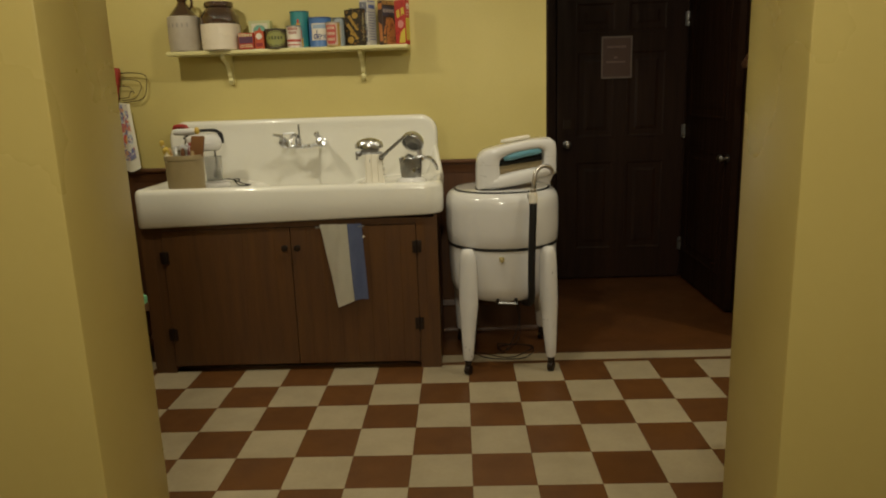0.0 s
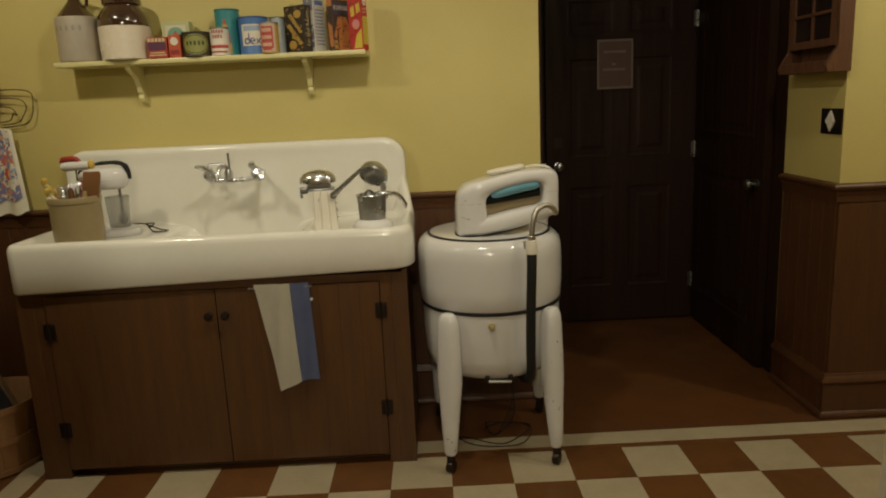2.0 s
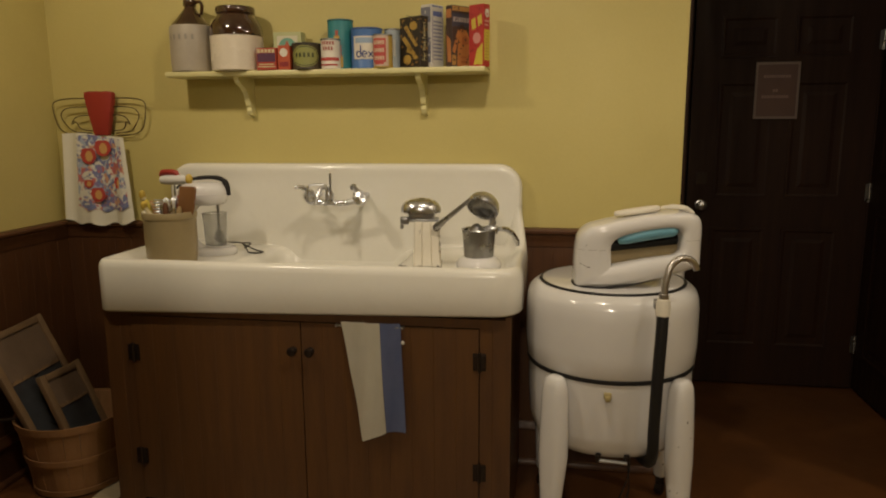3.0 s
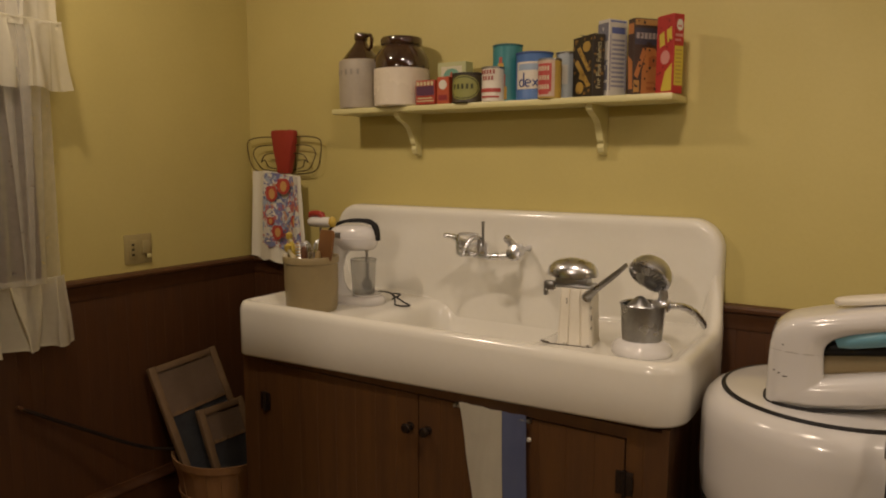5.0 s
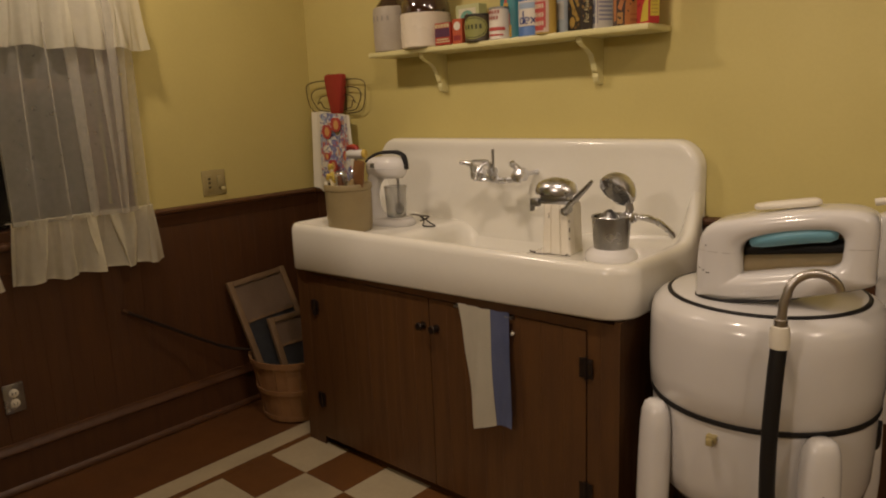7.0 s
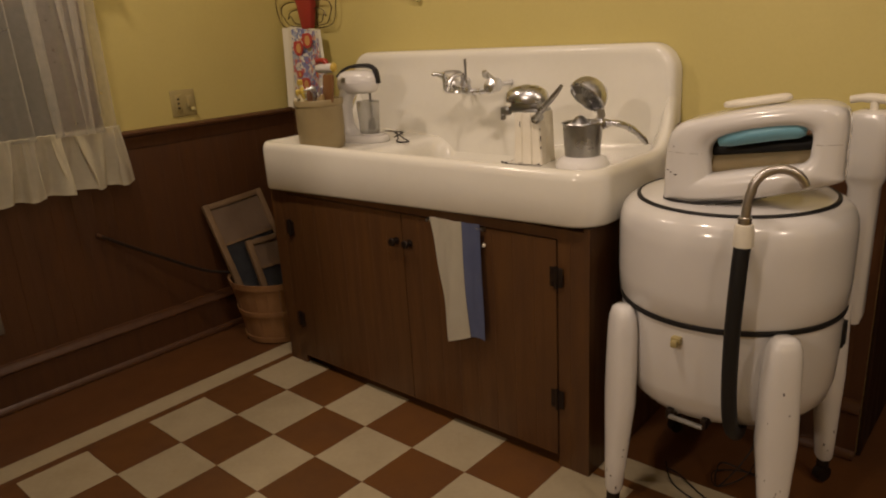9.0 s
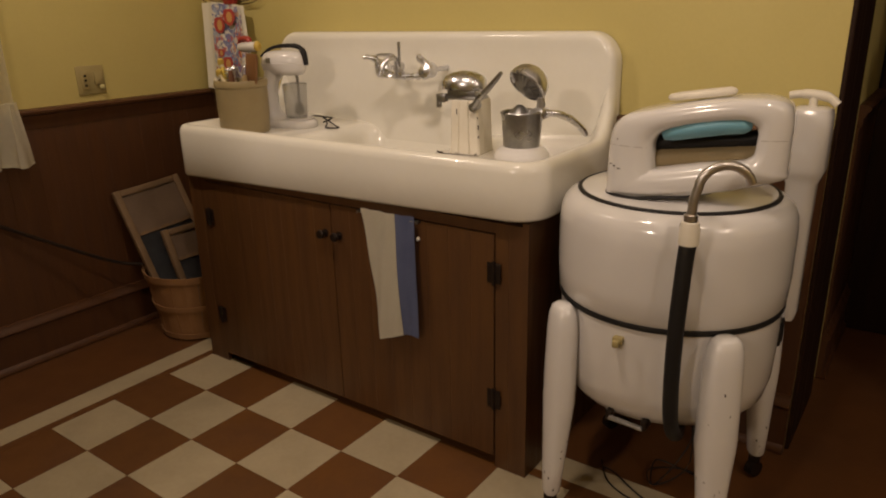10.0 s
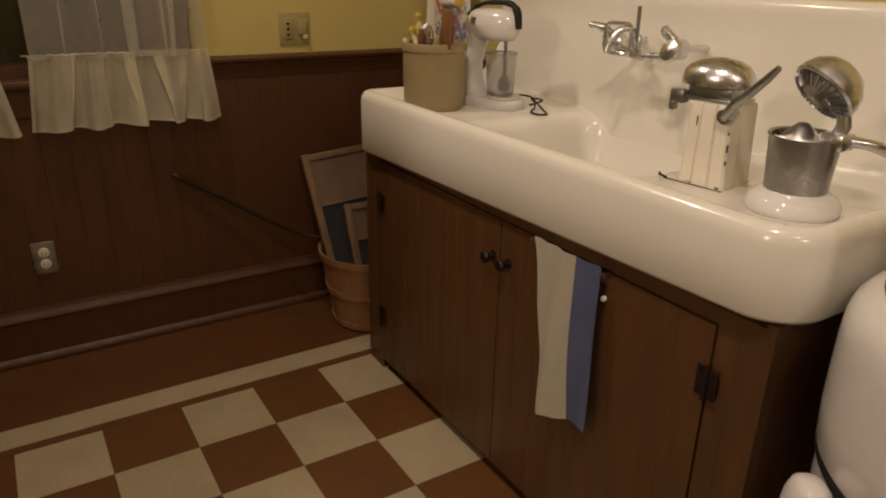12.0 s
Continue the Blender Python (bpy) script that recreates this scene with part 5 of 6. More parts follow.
for k, (tx, tn, ax, ay, col, hh) in enumerate(((12, 180, -0.04, -0.01, (0.60, 0.45, 0.06), 0.205), (12, 200, -0.03, -0.05, (0.66, 0.60, 0.45), 0.17), (15, 170, -0.03, 0.01, (0.50, 0.30, 0.12), 0.200), (5, 300, 0.01, -0.04, (0.15, 0.065, 0.03), 0.195), (4, 60, 0.012, 0.03, (0.30, 0.05, 0.05), 0.215), (8, 20, 0.030, -0.03, (0.36, 0.25, 0.11), 0.180))):
    bm1 = spoon_bm(hh - 0.06, 0.004)
    bm2 = bmesh.new()
    tube(bm2, [(0, 0, hh - 0.075), (0, 0, hh - 0.05), (0, 0, hh - 0.015), (0, 0, hh)], [0.007, 0.011, 0.010, 0.006], 10)
    utensil("handled_utensil", ("yellow-handled" if col[0] > 0.59 and col[2] < 0.1 else "cream-handled" if col[2] > 0.3 else "tan-handled" if col[1] > 0.1 else "dark red-handled" if col[0] > 0.2 else "dark brown-handled") + " metal kitchen tool standing in the crock", (("shaft", bm1, M_STEEL), ("handle", bm2, flat("utensil_paint", col))), tx, tn, (ax, ay))
for k, (ax, ay, tl) in enumerate(((-0.01, -0.03, 5), (0.0, 0.02, 4))):
    bm1 = bmesh.new()
    for j in range(6):
        a = math.pi * j / 6
        tube(bm1, curve_points([(0, 0, 0.12), (0.018 * math.cos(a), 0.018 * math.sin(a), 0.16), (0.016 * math.cos(a), 0.016 * math.sin(a), 0.195), (0, 0, 0.212)], 4), 0.0014, 5)
        tube(bm1, curve_points([(0, 0, 0.12), (-0.018 * math.cos(a), -0.018 * math.sin(a), 0.16), (-0.016 * math.cos(a), -0.016 * math.sin(a), 0.195), (0, 0, 0.212)], 4), 0.0014, 5)
    bm2 = spoon_bm(0.12, 0.006)
    utensil("wire_whisk", "steel wire whisk standing in the crock", (("wires", bm1, M_CHROME), ("handle", bm2, M_STEEL)), tl, 60 * k, (ax, ay))

mixer = thing("stand_mixer", "white electric stand mixer with a black handle and clear glass", "mixer", (0.268, 0.504, DZ), 16)
bm = bmesh.new()
loft(bm, [[(x, y, z) for x, y in rrect(-0.108 + i, 0.104 - i, -0.060 + i, 0.060 - i, 0.057 - i, 8, 4)] for i, z in ((0.003, 0), (0, 0.004), (0, 0.016), (0.004, 0.024), (0.012, 0.029), (0.022, 0.030))], cap0=True, cap1=True)
part("base", bm, M_WASHER, mixer, "rounded white base")
bm = bmesh.new()
lathe(bm, [(0.050, 0.0302), (0.053, 0.033), (0.052, 0.036), (0.048, 0.0345), (0, 0.034)], 36, (0.040, 0, 0))
part("turntable", bm, M_WASHER, mixer, "round white plate on the base")
bm = bmesh.new()
rings = []
for z, x, w, d in ((0.024, -0.048, 0.054, 0.050), (0.032, -0.060, 0.042, 0.044), (0.048, -0.072, 0.033, 0.038), (0.075, -0.079, 0.027, 0.034), (0.12, -0.080, 0.025, 0.032), (0.165, -0.074, 0.029, 0.033), (0.200, -0.056, 0.040, 0.036), (0.222, -0.040, 0.050, 0.038)):
    rings.append([(x + w * math.cos(2 * math.pi * i / 24), d * math.sin(2 * math.pi * i / 24), z) for i in range(24)])
loft(bm, rings, cap0=True, cap1=True)
part("column", bm, M_WASHER, mixer, "curved white column")
bm = bmesh.new()
rings = []
for z, e, d in ((0.236, 1.0, 0.044), (0.246, 0.99, 0.0435), (0.258, 0.94, 0.041), (0.269, 0.84, 0.035), (0.277, 0.66, 0.025), (0.281, 0.40, 0.012), (0.2815, 0.10, 0.003)):
    rings.append([(-0.012 + 0.093 * e * math.cos(2 * math.pi * i / 32), d * math.sin(2 * math.pi * i / 32), z) for i in range(32)])
loft(bm, rings, cap0=True, cap1=True)
part("motor_head", bm, M_WASHER, mixer, "domed white upper motor casing")
bm = bmesh.new()
rings = []
for z, e, d in ((0.192, 0.70, 0.028), (0.194, 0.78, 0.034), (0.202, 0.90, 0.040), (0.215, 0.97, 0.0435), (0.230, 1.01, 0.0455), (0.2345, 1.01, 0.0455), (0.2355, 0.99, 0.044)):
    rings.append([(-0.012 + 0.093 * e * math.cos(2 * math.pi * i / 32), d * math.sin(2 * math.pi * i / 32), z) for i in range(32)])
loft(bm, rings, cap0=True, cap1=True)
part("lower_casing", bm, M_WASHER, mixer, "white lower motor casing below a seam")
bm = bmesh.new()
rings = []
for x in (-0.066, -0.044):
    k = math.sqrt(1 - ((x + 0.012) / 0.093) ** 2)
    rings.append([(x, 0.0455 * k * math.cos(math.pi * i / 20), 0.238 + 0.0445 * k ** 0.5 * math.sin(math.pi * i / 20)) for i in range(21)])
loft(bm, rings, close=False)
part("band", bm, M_STEEL, mixer, "grey metal band around the head")
bm = bmesh.new()
tube(bm, curve_points([(-0.108, 0, 0.258), (-0.085, 0, 0.277), (-0.045, 0, 0.293), (0.010, 0, 0.298), (0.052, 0, 0.294), (0.073, 0, 0.278), (0.079, 0, 0.254), (0.080, 0, 0.228)], 5), [0.0045] * 6 + [0.006] * 6 + [0.0075] * 6 + [0.009] * 6 + [0.0115] * 12, 12)
part("handle", bm, M_BLACK, mixer, "black arched handle")
bm = bmesh.new()
lathe(bm, [(0.036, 0), (0.040, 0.004), (0.043, 0.060), (0.046, 0.118), (0.048, 0.121), (0.046, 0.124), (0.0435, 0.119), (0.0405, 0.060), (0.037, 0.008), (0, 0.007)], 36, (0.026, 0, 0.036))
part("glass", bm, M_CLEAR, mixer, "clear thick-walled mixing glass")
bm = bmesh.new()
tube(bm, [(0.040, 0, 0.196), (0.040, 0, 0.075)], 0.0055, 10)
lathe(bm, [(0.006, 0), (0.017, 0.006), (0.020, 0.022), (0.014, 0.040), (0.006, 0.048)], 16, (0.040, 0, 0.046))
part("beater", bm, M_STEEL, mixer, "steel beater shaft and head")
bm = bmesh.new()
tube(bm, curve_points([(0.030, 0.062, 0.030), (0.075, 0.060, 0.034), (0.115, 0.050, 0.030), (0.135, 0.030, 0.010), (0.150, -0.010, 0.004), (0.185, -0.030, 0.004), (0.205, -0.010, 0.004), (0.175, 0.020, 0.006), (0.140, 0.035, 0.020), (0.120, 0.030, 0.034), (0.150, 0.045, 0.030), (0.130, 0.010, 0.018)], 6), 0.0030, 6)
part("power_cord", bm, M_BLACK, mixer, "looped black power cord")

ice = thing("ice_crusher", "chipped white enamel ice crusher with a chrome dome lid and lever", "ice crusher", (1.150, 0.410, DZ), 8)
ice.matrix_world = ice.matrix_world @ Matrix.Scale(1.06, 4)
prof = [(-0.043, -0.046), (-0.020, -0.047), (-0.017, -0.0445), (-0.014, -0.050), (0.0, -0.051), (0.014, -0.050), (0.017, -0.0445), (0.020, -0.047), (0.043, -0.046), (0.048, -0.041), (0.048, -0.010), (0.0465, -0.006), (0.048, -0.002),
        (0.048, 0.047), (0.043, 0.052), (-0.043, 0.052), (-0.048, 0.047), (-0.048, -0.041)]
bm = bmesh.new()
loft(bm, [[(px * k, py * k2, z) for px, py in prof] for z, k, k2 in ((0, 0.97, 1.0), (0.004, 0.98, 1.01), (0.007, 0.95, 0.99), (0.080, 0.88, 0.98), (0.144, 0.84, 0.96), (0.150, 0.80, 0.90))], cap0=True, cap1=True)
part("body", bm, M_WHITE, ice, "fluted chipped white body", angle=28)
bm = bmesh.new()
for zz, xx, w, h in ((0.118, -0.0215, 0.0007, 0.016), (0.078, 0.0435, 0.0010, 0.014), (0.052, 0.0440, 0.0012, 0.007), (0.104, 0.0420, 0.0008, 0.006), (0.004, 0.036, 0.004, 0.003), (0.004, -0.020, 0.010, 0.0012)):
    box(bm, xx - w, xx + w, -0.0505 if abs(xx) < 0.014 else -0.0476, -0.044, zz - h / 2, zz + h / 2, 0.0004, 1)
tagged(part("chips", bm, M_IRON, ice, "small dark chips in the enamel", smooth=False), kind="stuff")
bm = bmesh.new()
rings = []
for z, k in ((0.176, 0.90), (0.178, 1.0), (0.188, 1.02), (0.201, 0.96), (0.213, 0.80), (0.221, 0.52), (0.225, 0.22), (0.226, 0.02)):
    rings.append([(-0.019 + 0.066 * k * math.cos(2 * math.pi * i / 32), 0.050 * k * math.sin(2 * math.pi * i / 32), z) for i in range(32)])
loft(bm, rings, cap0=True, cap1=True)
part("dome", bm, M_CHROME, ice, "polished chrome dome lid")
bm = bmesh.new()
box(bm, -0.066, 0.040, -0.034, 0.034, 0.149, 0.158, 0.003)
box(bm, -0.060, 0.026, -0.028, 0.028, 0.157, 0.178, 0.003)
box(bm, -0.086, -0.058, -0.044, -0.020, 0.142, 0.166, 0.003)
box(bm, -0.086, -0.076, -0.044, -0.026, 0.128, 0.145, 0.002)
part("clamp", bm, M_STEEL, ice, "dark steel clamp under the lid")
bm = bmesh.new()
tube(bm, [(0.034, -0.052, 0.135), (0.060, -0.075, 0.160), (0.120, -0.105, 0.212), (0.140, -0.115, 0.232)], [0.011, 0.009, 0.007, 0.005], 10)
tube(bm, [(0.034, -0.030, 0.138), (0.034, -0.060, 0.134)], 0.013, 12)
part("lever", bm, M_STEEL, ice, "slanted steel lever")
bm = bmesh.new()
tube(bm, curve_points([(-0.066, -0.050, 0.003), (-0.085, -0.044, 0.004), (-0.093, -0.030, 0.003)], 5), 0.0025, 6)
tube(bm, [(-0.070, -0.052, 0.0015), (0.050, -0.053, 0.0015)], 0.0013, 5)
part("foot_wire", bm, M_IRON, ice, "dark wire round the foot")

jui = thing("citrus_juicer", "chrome and white table juicer with a raised domed head", "juicer", (1.337, 0.386, DZ), 0)
jui.matrix_world = jui.matrix_world @ Matrix.Scale(1.03, 4)
bm = bmesh.new()
lathe(bm, [(0.072, 0), (0.076, 0.004), (0.077, 0.014), (0.070, 0.028), (0.056, 0.037), (0.040, 0.041), (0, 0.042)], 40)
part("foot", bm, M_WASHER, jui, "round white enamel foot")
bm = bmesh.new()
lathe(bm, [(0.046, 0.034), (0.050, 0.038), (0.056, 0.128), (0.059, 0.130), (0.057, 0.133), (0.052, 0.130), (0.048, 0.06), (0, 0.055)], 36)
part("cup", bm, M_STEEL, jui, "dull steel juice cup")
bm = bmesh.new()
lathe(bm, [(0.038, 0.100), (0.040, 0.112), (0.030, 0.128), (0.016, 0.142), (0.008, 0.149), (0, 0.150)], 24, (-0.008, 0, 0))
part("cone", bm, M_STEEL, jui, "ribbed steel reamer")
bm = bmesh.new()
M = Matrix.Translation((0.012, 0.010, 0.205)) @ Matrix.Rotation(radians(48), 4, Vector((-0.93, 0.36, 0)))
lathe(bm, [(0.054, -0.010), (0.057, -0.006), (0.056, 0.006), (0.050, 0.022), (0.038, 0.036), (0.022, 0.045), (0.008, 0.048), (0, 0.048)], 36, m=M)
part("dome", bm, M_CHROME, jui, "tilted chrome domed press")
bm = bmesh.new()
lathe(bm, [(0, -0.022), (0.030, -0.020), (0.046, -0.013), (0.050, -0.0105)], 30, m=M)
part("press_plate", bm, M_STEEL, jui, "domed press plate")
bm = bmesh.new()
for j in range(26):
    a = 2 * math.pi * j / 26
    tube(bm, [M @ Vector((0.030 * math.cos(a), 0.030 * math.sin(a), -0.021)), M @ Vector((0.051 * math.cos(a), 0.051 * math.sin(a), -0.012))], 0.0022, 5)
tagged(part("ribs", bm, M_STEEL, jui, "fine ribs of the press plate"), kind="stuff")
bm = bmesh.new()
tube(bm, [(0.035, 0.02, 0.120), (0.045, 0.025, 0.150), (0.040, 0.02, 0.190)], [0.010, 0.012, 0.010], 12)
box(bm, 0.02, 0.062, 0.0, 0.04, 0.112, 0.140, 0.005)
part("pivot", bm, M_CHROME, jui, "chrome pivot arm")
bm = bmesh.new()
tube(bm, curve_points([(0.060, 0.025, 0.128), (0.085, 0.05, 0.124), (0.105, 0.09, 0.105), (0.118, 0.13, 0.075), (0.122, 0.150, 0.055)], 6), [0.009] * 6 + [0.010] * 8 + [0.009] * 8 + [0.007] * 3, 10)
part("handle", bm, M_CHROME, jui, "curved metal handle")

# ---- wringer washer ----
WX, WY = 1.790, 0.365
ws = thing("wringer_washer", "white enamel wringer washing machine on four tapered legs", "washing machine", (WX, WY, 0))
bm = bmesh.new()
lathe(bm, [(0.0, 0.338), (0.10, 0.338), (0.20, 0.349), (0.235, 0.362), (0.258, 0.391), (0.268, 0.436), (0.272, 0.52), (0.273, 0.618)], 96)
part("lower_tub", bm, M_WASHER, ws, "rounded white lower tub")
bm = bmesh.new()
lathe(bm, [(0.272, 0.616), (0.277, 0.617), (0.279, 0.623), (0.277, 0.629), (0.272, 0.630)], 96)
part("band", bm, M_BLACK, ws, "black rubber band round the tub")
bm = bmesh.new()
lathe(bm, [(0.273, 0.628), (0.280, 0.640), (0.283, 0.70), (0.283, 0.81), (0.280, 0.846), (0.272, 0.867), (0.258, 0.881), (0.240, 0.888), (0.236, 0.888)], 96)
part("upper_tub", bm, M_WASHER, ws, "white upper tub with a rolled shoulder")
bm = bmesh.new()
lathe(bm, [(0.240, 0.8875), (0.241, 0.891), (0.236, 0.895), (0.231, 0.894)], 80)
part("lid_gasket", bm, M_BLACK, ws, "thin black lid gasket")
bm = bmesh.new()
lathe(bm, [(0.232, 0.8895), (0.230, 0.894), (0.20, 0.897), (0.10, 0.898), (0, 0.899)], 80)
part("lid", bm, M_WASHER, ws, "slightly domed white lid")


def leg(sx, sy):
    bm_ = bmesh.new()
    rings_ = []
    for z, r_in, w, d in ((0.630, 0.000, 0.004, 0.004), (0.628, 0.0, 0.018, 0.016), (0.620, 0.0, 0.028, 0.024), (0.600, 0.0, 0.035, 0.030), (0.560, 0.0, 0.038, 0.034), (0.46, 0.002, 0.040, 0.036), (0.36, 0.004, 0.042, 0.036), (0.26, 0.010, 0.034, 0.031), (0.16, 0.016, 0.027, 0.026), (0.085, 0.020, 0.022, 0.022), (0.075, 0.021, 0.018, 0.018)):
        base = 0.303 + r_in * 0.9
        ring_ = []
        for i in range(20):
            a_ = 2 * math.pi * i / 20
            cu_, sn_ = math.cos(a_), math.sin(a_)
            ring_.append((d * math.copysign(abs(cu_) ** 0.8, cu_), 1.14 * w * math.copysign(abs(sn_) ** 0.8, sn_)))
        ang = math.atan2(sy, sx)
        rings_.append([Vector(((base + p) * math.cos(ang) - q * math.sin(ang), (base + p) * math.sin(ang) + q * math.cos(ang), z)) for p, q in ring_])
    loft(bm_, rings_, cap0=True, cap1=True)
    lg = part("leg", bm_, M_WASHER, ws, "tapered white enamel leg")
    tree = BVHTree.FromPolygons([v.co.copy() for v in lg.data.vertices], [tuple(p.vertices) for p in lg.data.polygons])
    rc = random.Random(round(sx * 1000) + 7)
    bm_ = bmesh.new()
    for k_ in range(16):
        zc = 0.09 + 0.42 * rc.random() ** 1.8
        cxy = Vector((math.cos(ang), math.sin(ang))) * (0.303 + 0.012)
        side_a = rc.uniform(0, 6.28)
        out_d = Vector((math.cos(side_a), math.sin(side_a), 0))
        hit = tree.ray_cast(Vector((cxy.x, cxy.y, zc)) + out_d * 0.1, -out_d)[0]
        if hit is None:
            continue
        w_, h_ = rc.uniform(0.0008, 0.0022), rc.uniform(0.001, 0.0045)
        box(bm_, -0.0006, 0.0004, -w_, w_, -h_, h_, 0.0003, 1, m=Matrix.Translation(hit) @ Matrix.Rotation(side_a, 4, "Z"))
    tagged(part("chips", bm_, M_IRON, lg, "small dark chips in the enamel", smooth=False), kind="stuff")
    cx, cy = 0.322 * math.cos(ang), 0.322 * math.sin(ang)
    bm_ = bmesh.new()
    tube(bm_, [(cx - 0.011, cy + 0.006, 0.024), (cx + 0.011, cy - 0.006, 0.024)], 0.024, 20)
    box(bm_, cx - 0.016, cx + 0.016, cy - 0.012, cy + 0.012, 0.044, 0.074, 0.004)
    part("caster", bm_, M_IRON, lg, "small dark caster wheel")


for sx, sy in ((-0.180, -0.246), (0.207, -0.224), (0.228, 0.235), (-0.212, 0.222)):
    leg(sx, sy)

HEAD = Matrix.Translation((0.065, -0.085, 0.895)) @ Matrix.Rotation(radians(7), 4, "Z")


def head_pt(u, w, z):
    return HEAD @ Vector((u - 0.195, w, z))


outer0 = [(0.000, 0.0), (0.000, 0.07), (0.004, 0.130), (0.014, 0.165), (0.040, 0.190), (0.085, 0.203), (0.15, 0.217), (0.22, 0.230), (0.29, 0.237), (0.345, 0.236), (0.378, 0.222), (0.388, 0.190), (0.388, 0.13), (0.388, 0.085), (0.382, 0.066), (0.30, 0.042), (0.20, 0.018), (0.10, 0.002), (0.0, 0.0)]
inner0 = [(0.110, 0.070), (0.108, 0.100), (0.107, 0.125), (0.112, 0.142), (0.130, 0.158), (0.17, 0.172), (0.22, 0.182), (0.27, 0.188), (0.30, 0.188), (0.316, 0.180), (0.322, 0.165), (0.321, 0.140), (0.318, 0.118), (0.305, 0.106), (0.29, 0.102), (0.25, 0.096), (0.20, 0.088), (0.15, 0.078), (0.110, 0.070)]


def blend(k, wy, grow=0.0):
    ring_ = []
    for (a, b_), (c_, d_) in zip([(p[0], p[1]) for p in outer_v], [(p[0], p[1]) for p in inner_v]):
        u, z = a + (c_ - a) * k, b_ + (d_ - b_) * k
        wide = 1.0 + 0.08 * max(0.0, 1 - z / 0.10) ** 1.5
        endk = 1 - 0.30 * (abs(u - 0.194) / 0.194) ** 4
        ring_.append(head_pt(u, wy * wide * endk, z))
    return ring_


outer_v = curve_points([(a, b_, 0) for a, b_ in outer0], 5)[:-1]
inner_v = curve_points([(a, b_, 0) for a, b_ in inner0], 5)[:-1]
prof = [(0.0, -0.050), (0.03, -0.062), (0.10, -0.072), (0.25, -0.078), (0.60, -0.080), (0.85, -0.076), (0.96, -0.066), (1.0, -0.050), (1.0, 0.0), (1.0, 0.050), (0.96, 0.066), (0.85, 0.076), (0.60, 0.080), (0.25, 0.078), (0.10, 0.072), (0.03, 0.062), (0.0, 0.050), (0.0, 0.0), (0.0, -0.050)]
bm = bmesh.new()
loft(bm, [blend(k, w) for k, w in prof])
bmesh.ops.remove_doubles(bm, verts=bm.verts, dist=1e-5)
wr = part("wringer_head", bm, M_WASHER, ws, "rounded white wringer housing with an open middle", angle=75)
bm = bmesh.new()
foot = []
for i in range(15, 58):
    t = math.cos(2 * math.pi * i / 72)
    half = 0.0835 * (1 - 0.30 * t ** 4) * (1 - abs(t) ** 12) ** 0.33
    under = float(np.interp(0.194 + 0.196 * t, (0.08, 0.20, 0.30, 0.39), (0.0, 0.018, 0.042, 0.068)))
    foot.append(head_pt(0.194 + 0.196 * t, math.copysign(half, math.sin(2 * math.pi * i / 72)) if i % 36 else 0.0, 0.004 + under))
tube(bm, foot, [0.0010 + 0.0034 * min(1.0, q / 8, (42 - q) / 8) for q in range(43)], 6)
part("foot_gasket", bm, M_BLACK, wr, "black rubber seam under the housing")
SHELL = BVHTree.FromPolygons([v.co.copy() for v in wr.data.vertices], [tuple(p.vertices) for p in wr.data.polygons])


def on_head(u, w, z, du, dw):
    """The place where a line along the head meets its shell."""
    start = head_pt(u, w, z)
    hit = SHELL.ray_cast(start, (head_pt(u + du, w + dw, z) - start).normalized())[0]
    return hit if hit is not None else None


for pts in ([(-0.1, w, 0.122, 1, 0) for w in (0.04, 0.02, 0, -0.02, -0.035, -0.048)] + [(u, -0.2, 0.122, 0, 1) for u in (0.006, 0.012, 0.02, 0.035, 0.05, 0.07, 0.085, 0.096)], [(u, -0.2, 0.152, 0, 1) for u in (0.332, 0.345, 0.36, 0.372, 0.380)]):
    bm = bmesh.new()
    tube(bm, [p for p in (on_head(*q) for q in pts) if p is not None], 0.0007, 5)
    part("seam", bm, flat("seam_grey", (0.34, 0.32, 0.29)), wr, "thin casing seam")
bm = bmesh.new()
tube(bm, [head_pt(u, -0.052, z) for u, z in ((0.128, 0.148), (0.15, 0.157), (0.20, 0.170), (0.25, 0.179), (0.295, 0.182), (0.310, 0.180))], [0.010, 0.019, 0.0225, 0.0225, 0.020, 0.010], 14)
part("release_bar", bm, M_TEAL, wr, "turquoise release bar")
bm = bmesh.new()
tube(bm, [head_pt(0.095, 0.0, 0.122), head_pt(0.335, 0.0, 0.146)], 0.020, 18)
part("upper_roller", bm, M_BLACK, wr, "dark upper roller")
bm = bmesh.new()
tube(bm, [head_pt(0.095, -0.004, 0.086), head_pt(0.335, -0.004, 0.113)], 0.024, 18)
part("lower_roller", bm, M_ROLL, wr, "tan rubber lower roller")
bm = bmesh.new()
loft(bm, [[head_pt(0.195 + (0.073 - i) * c0 , (0.026 - i * 0.6) * s0, 0.234 + 0.009 * c0 + zz) for c0, s0 in [(math.copysign(abs(math.cos(2 * math.pi * k / 28)) ** 0.6, math.cos(2 * math.pi * k / 28)), math.sin(2 * math.pi * k / 28)) for k in range(28)]] for i, zz in ((0.004, -0.004), (0, 0.0), (0, 0.006), (0.004, 0.010), (0.012, 0.012))], cap0=True, cap1=True)
part("top_lever", bm, M_WHITE, wr, "flat white tension lever")
bm = bmesh.new()
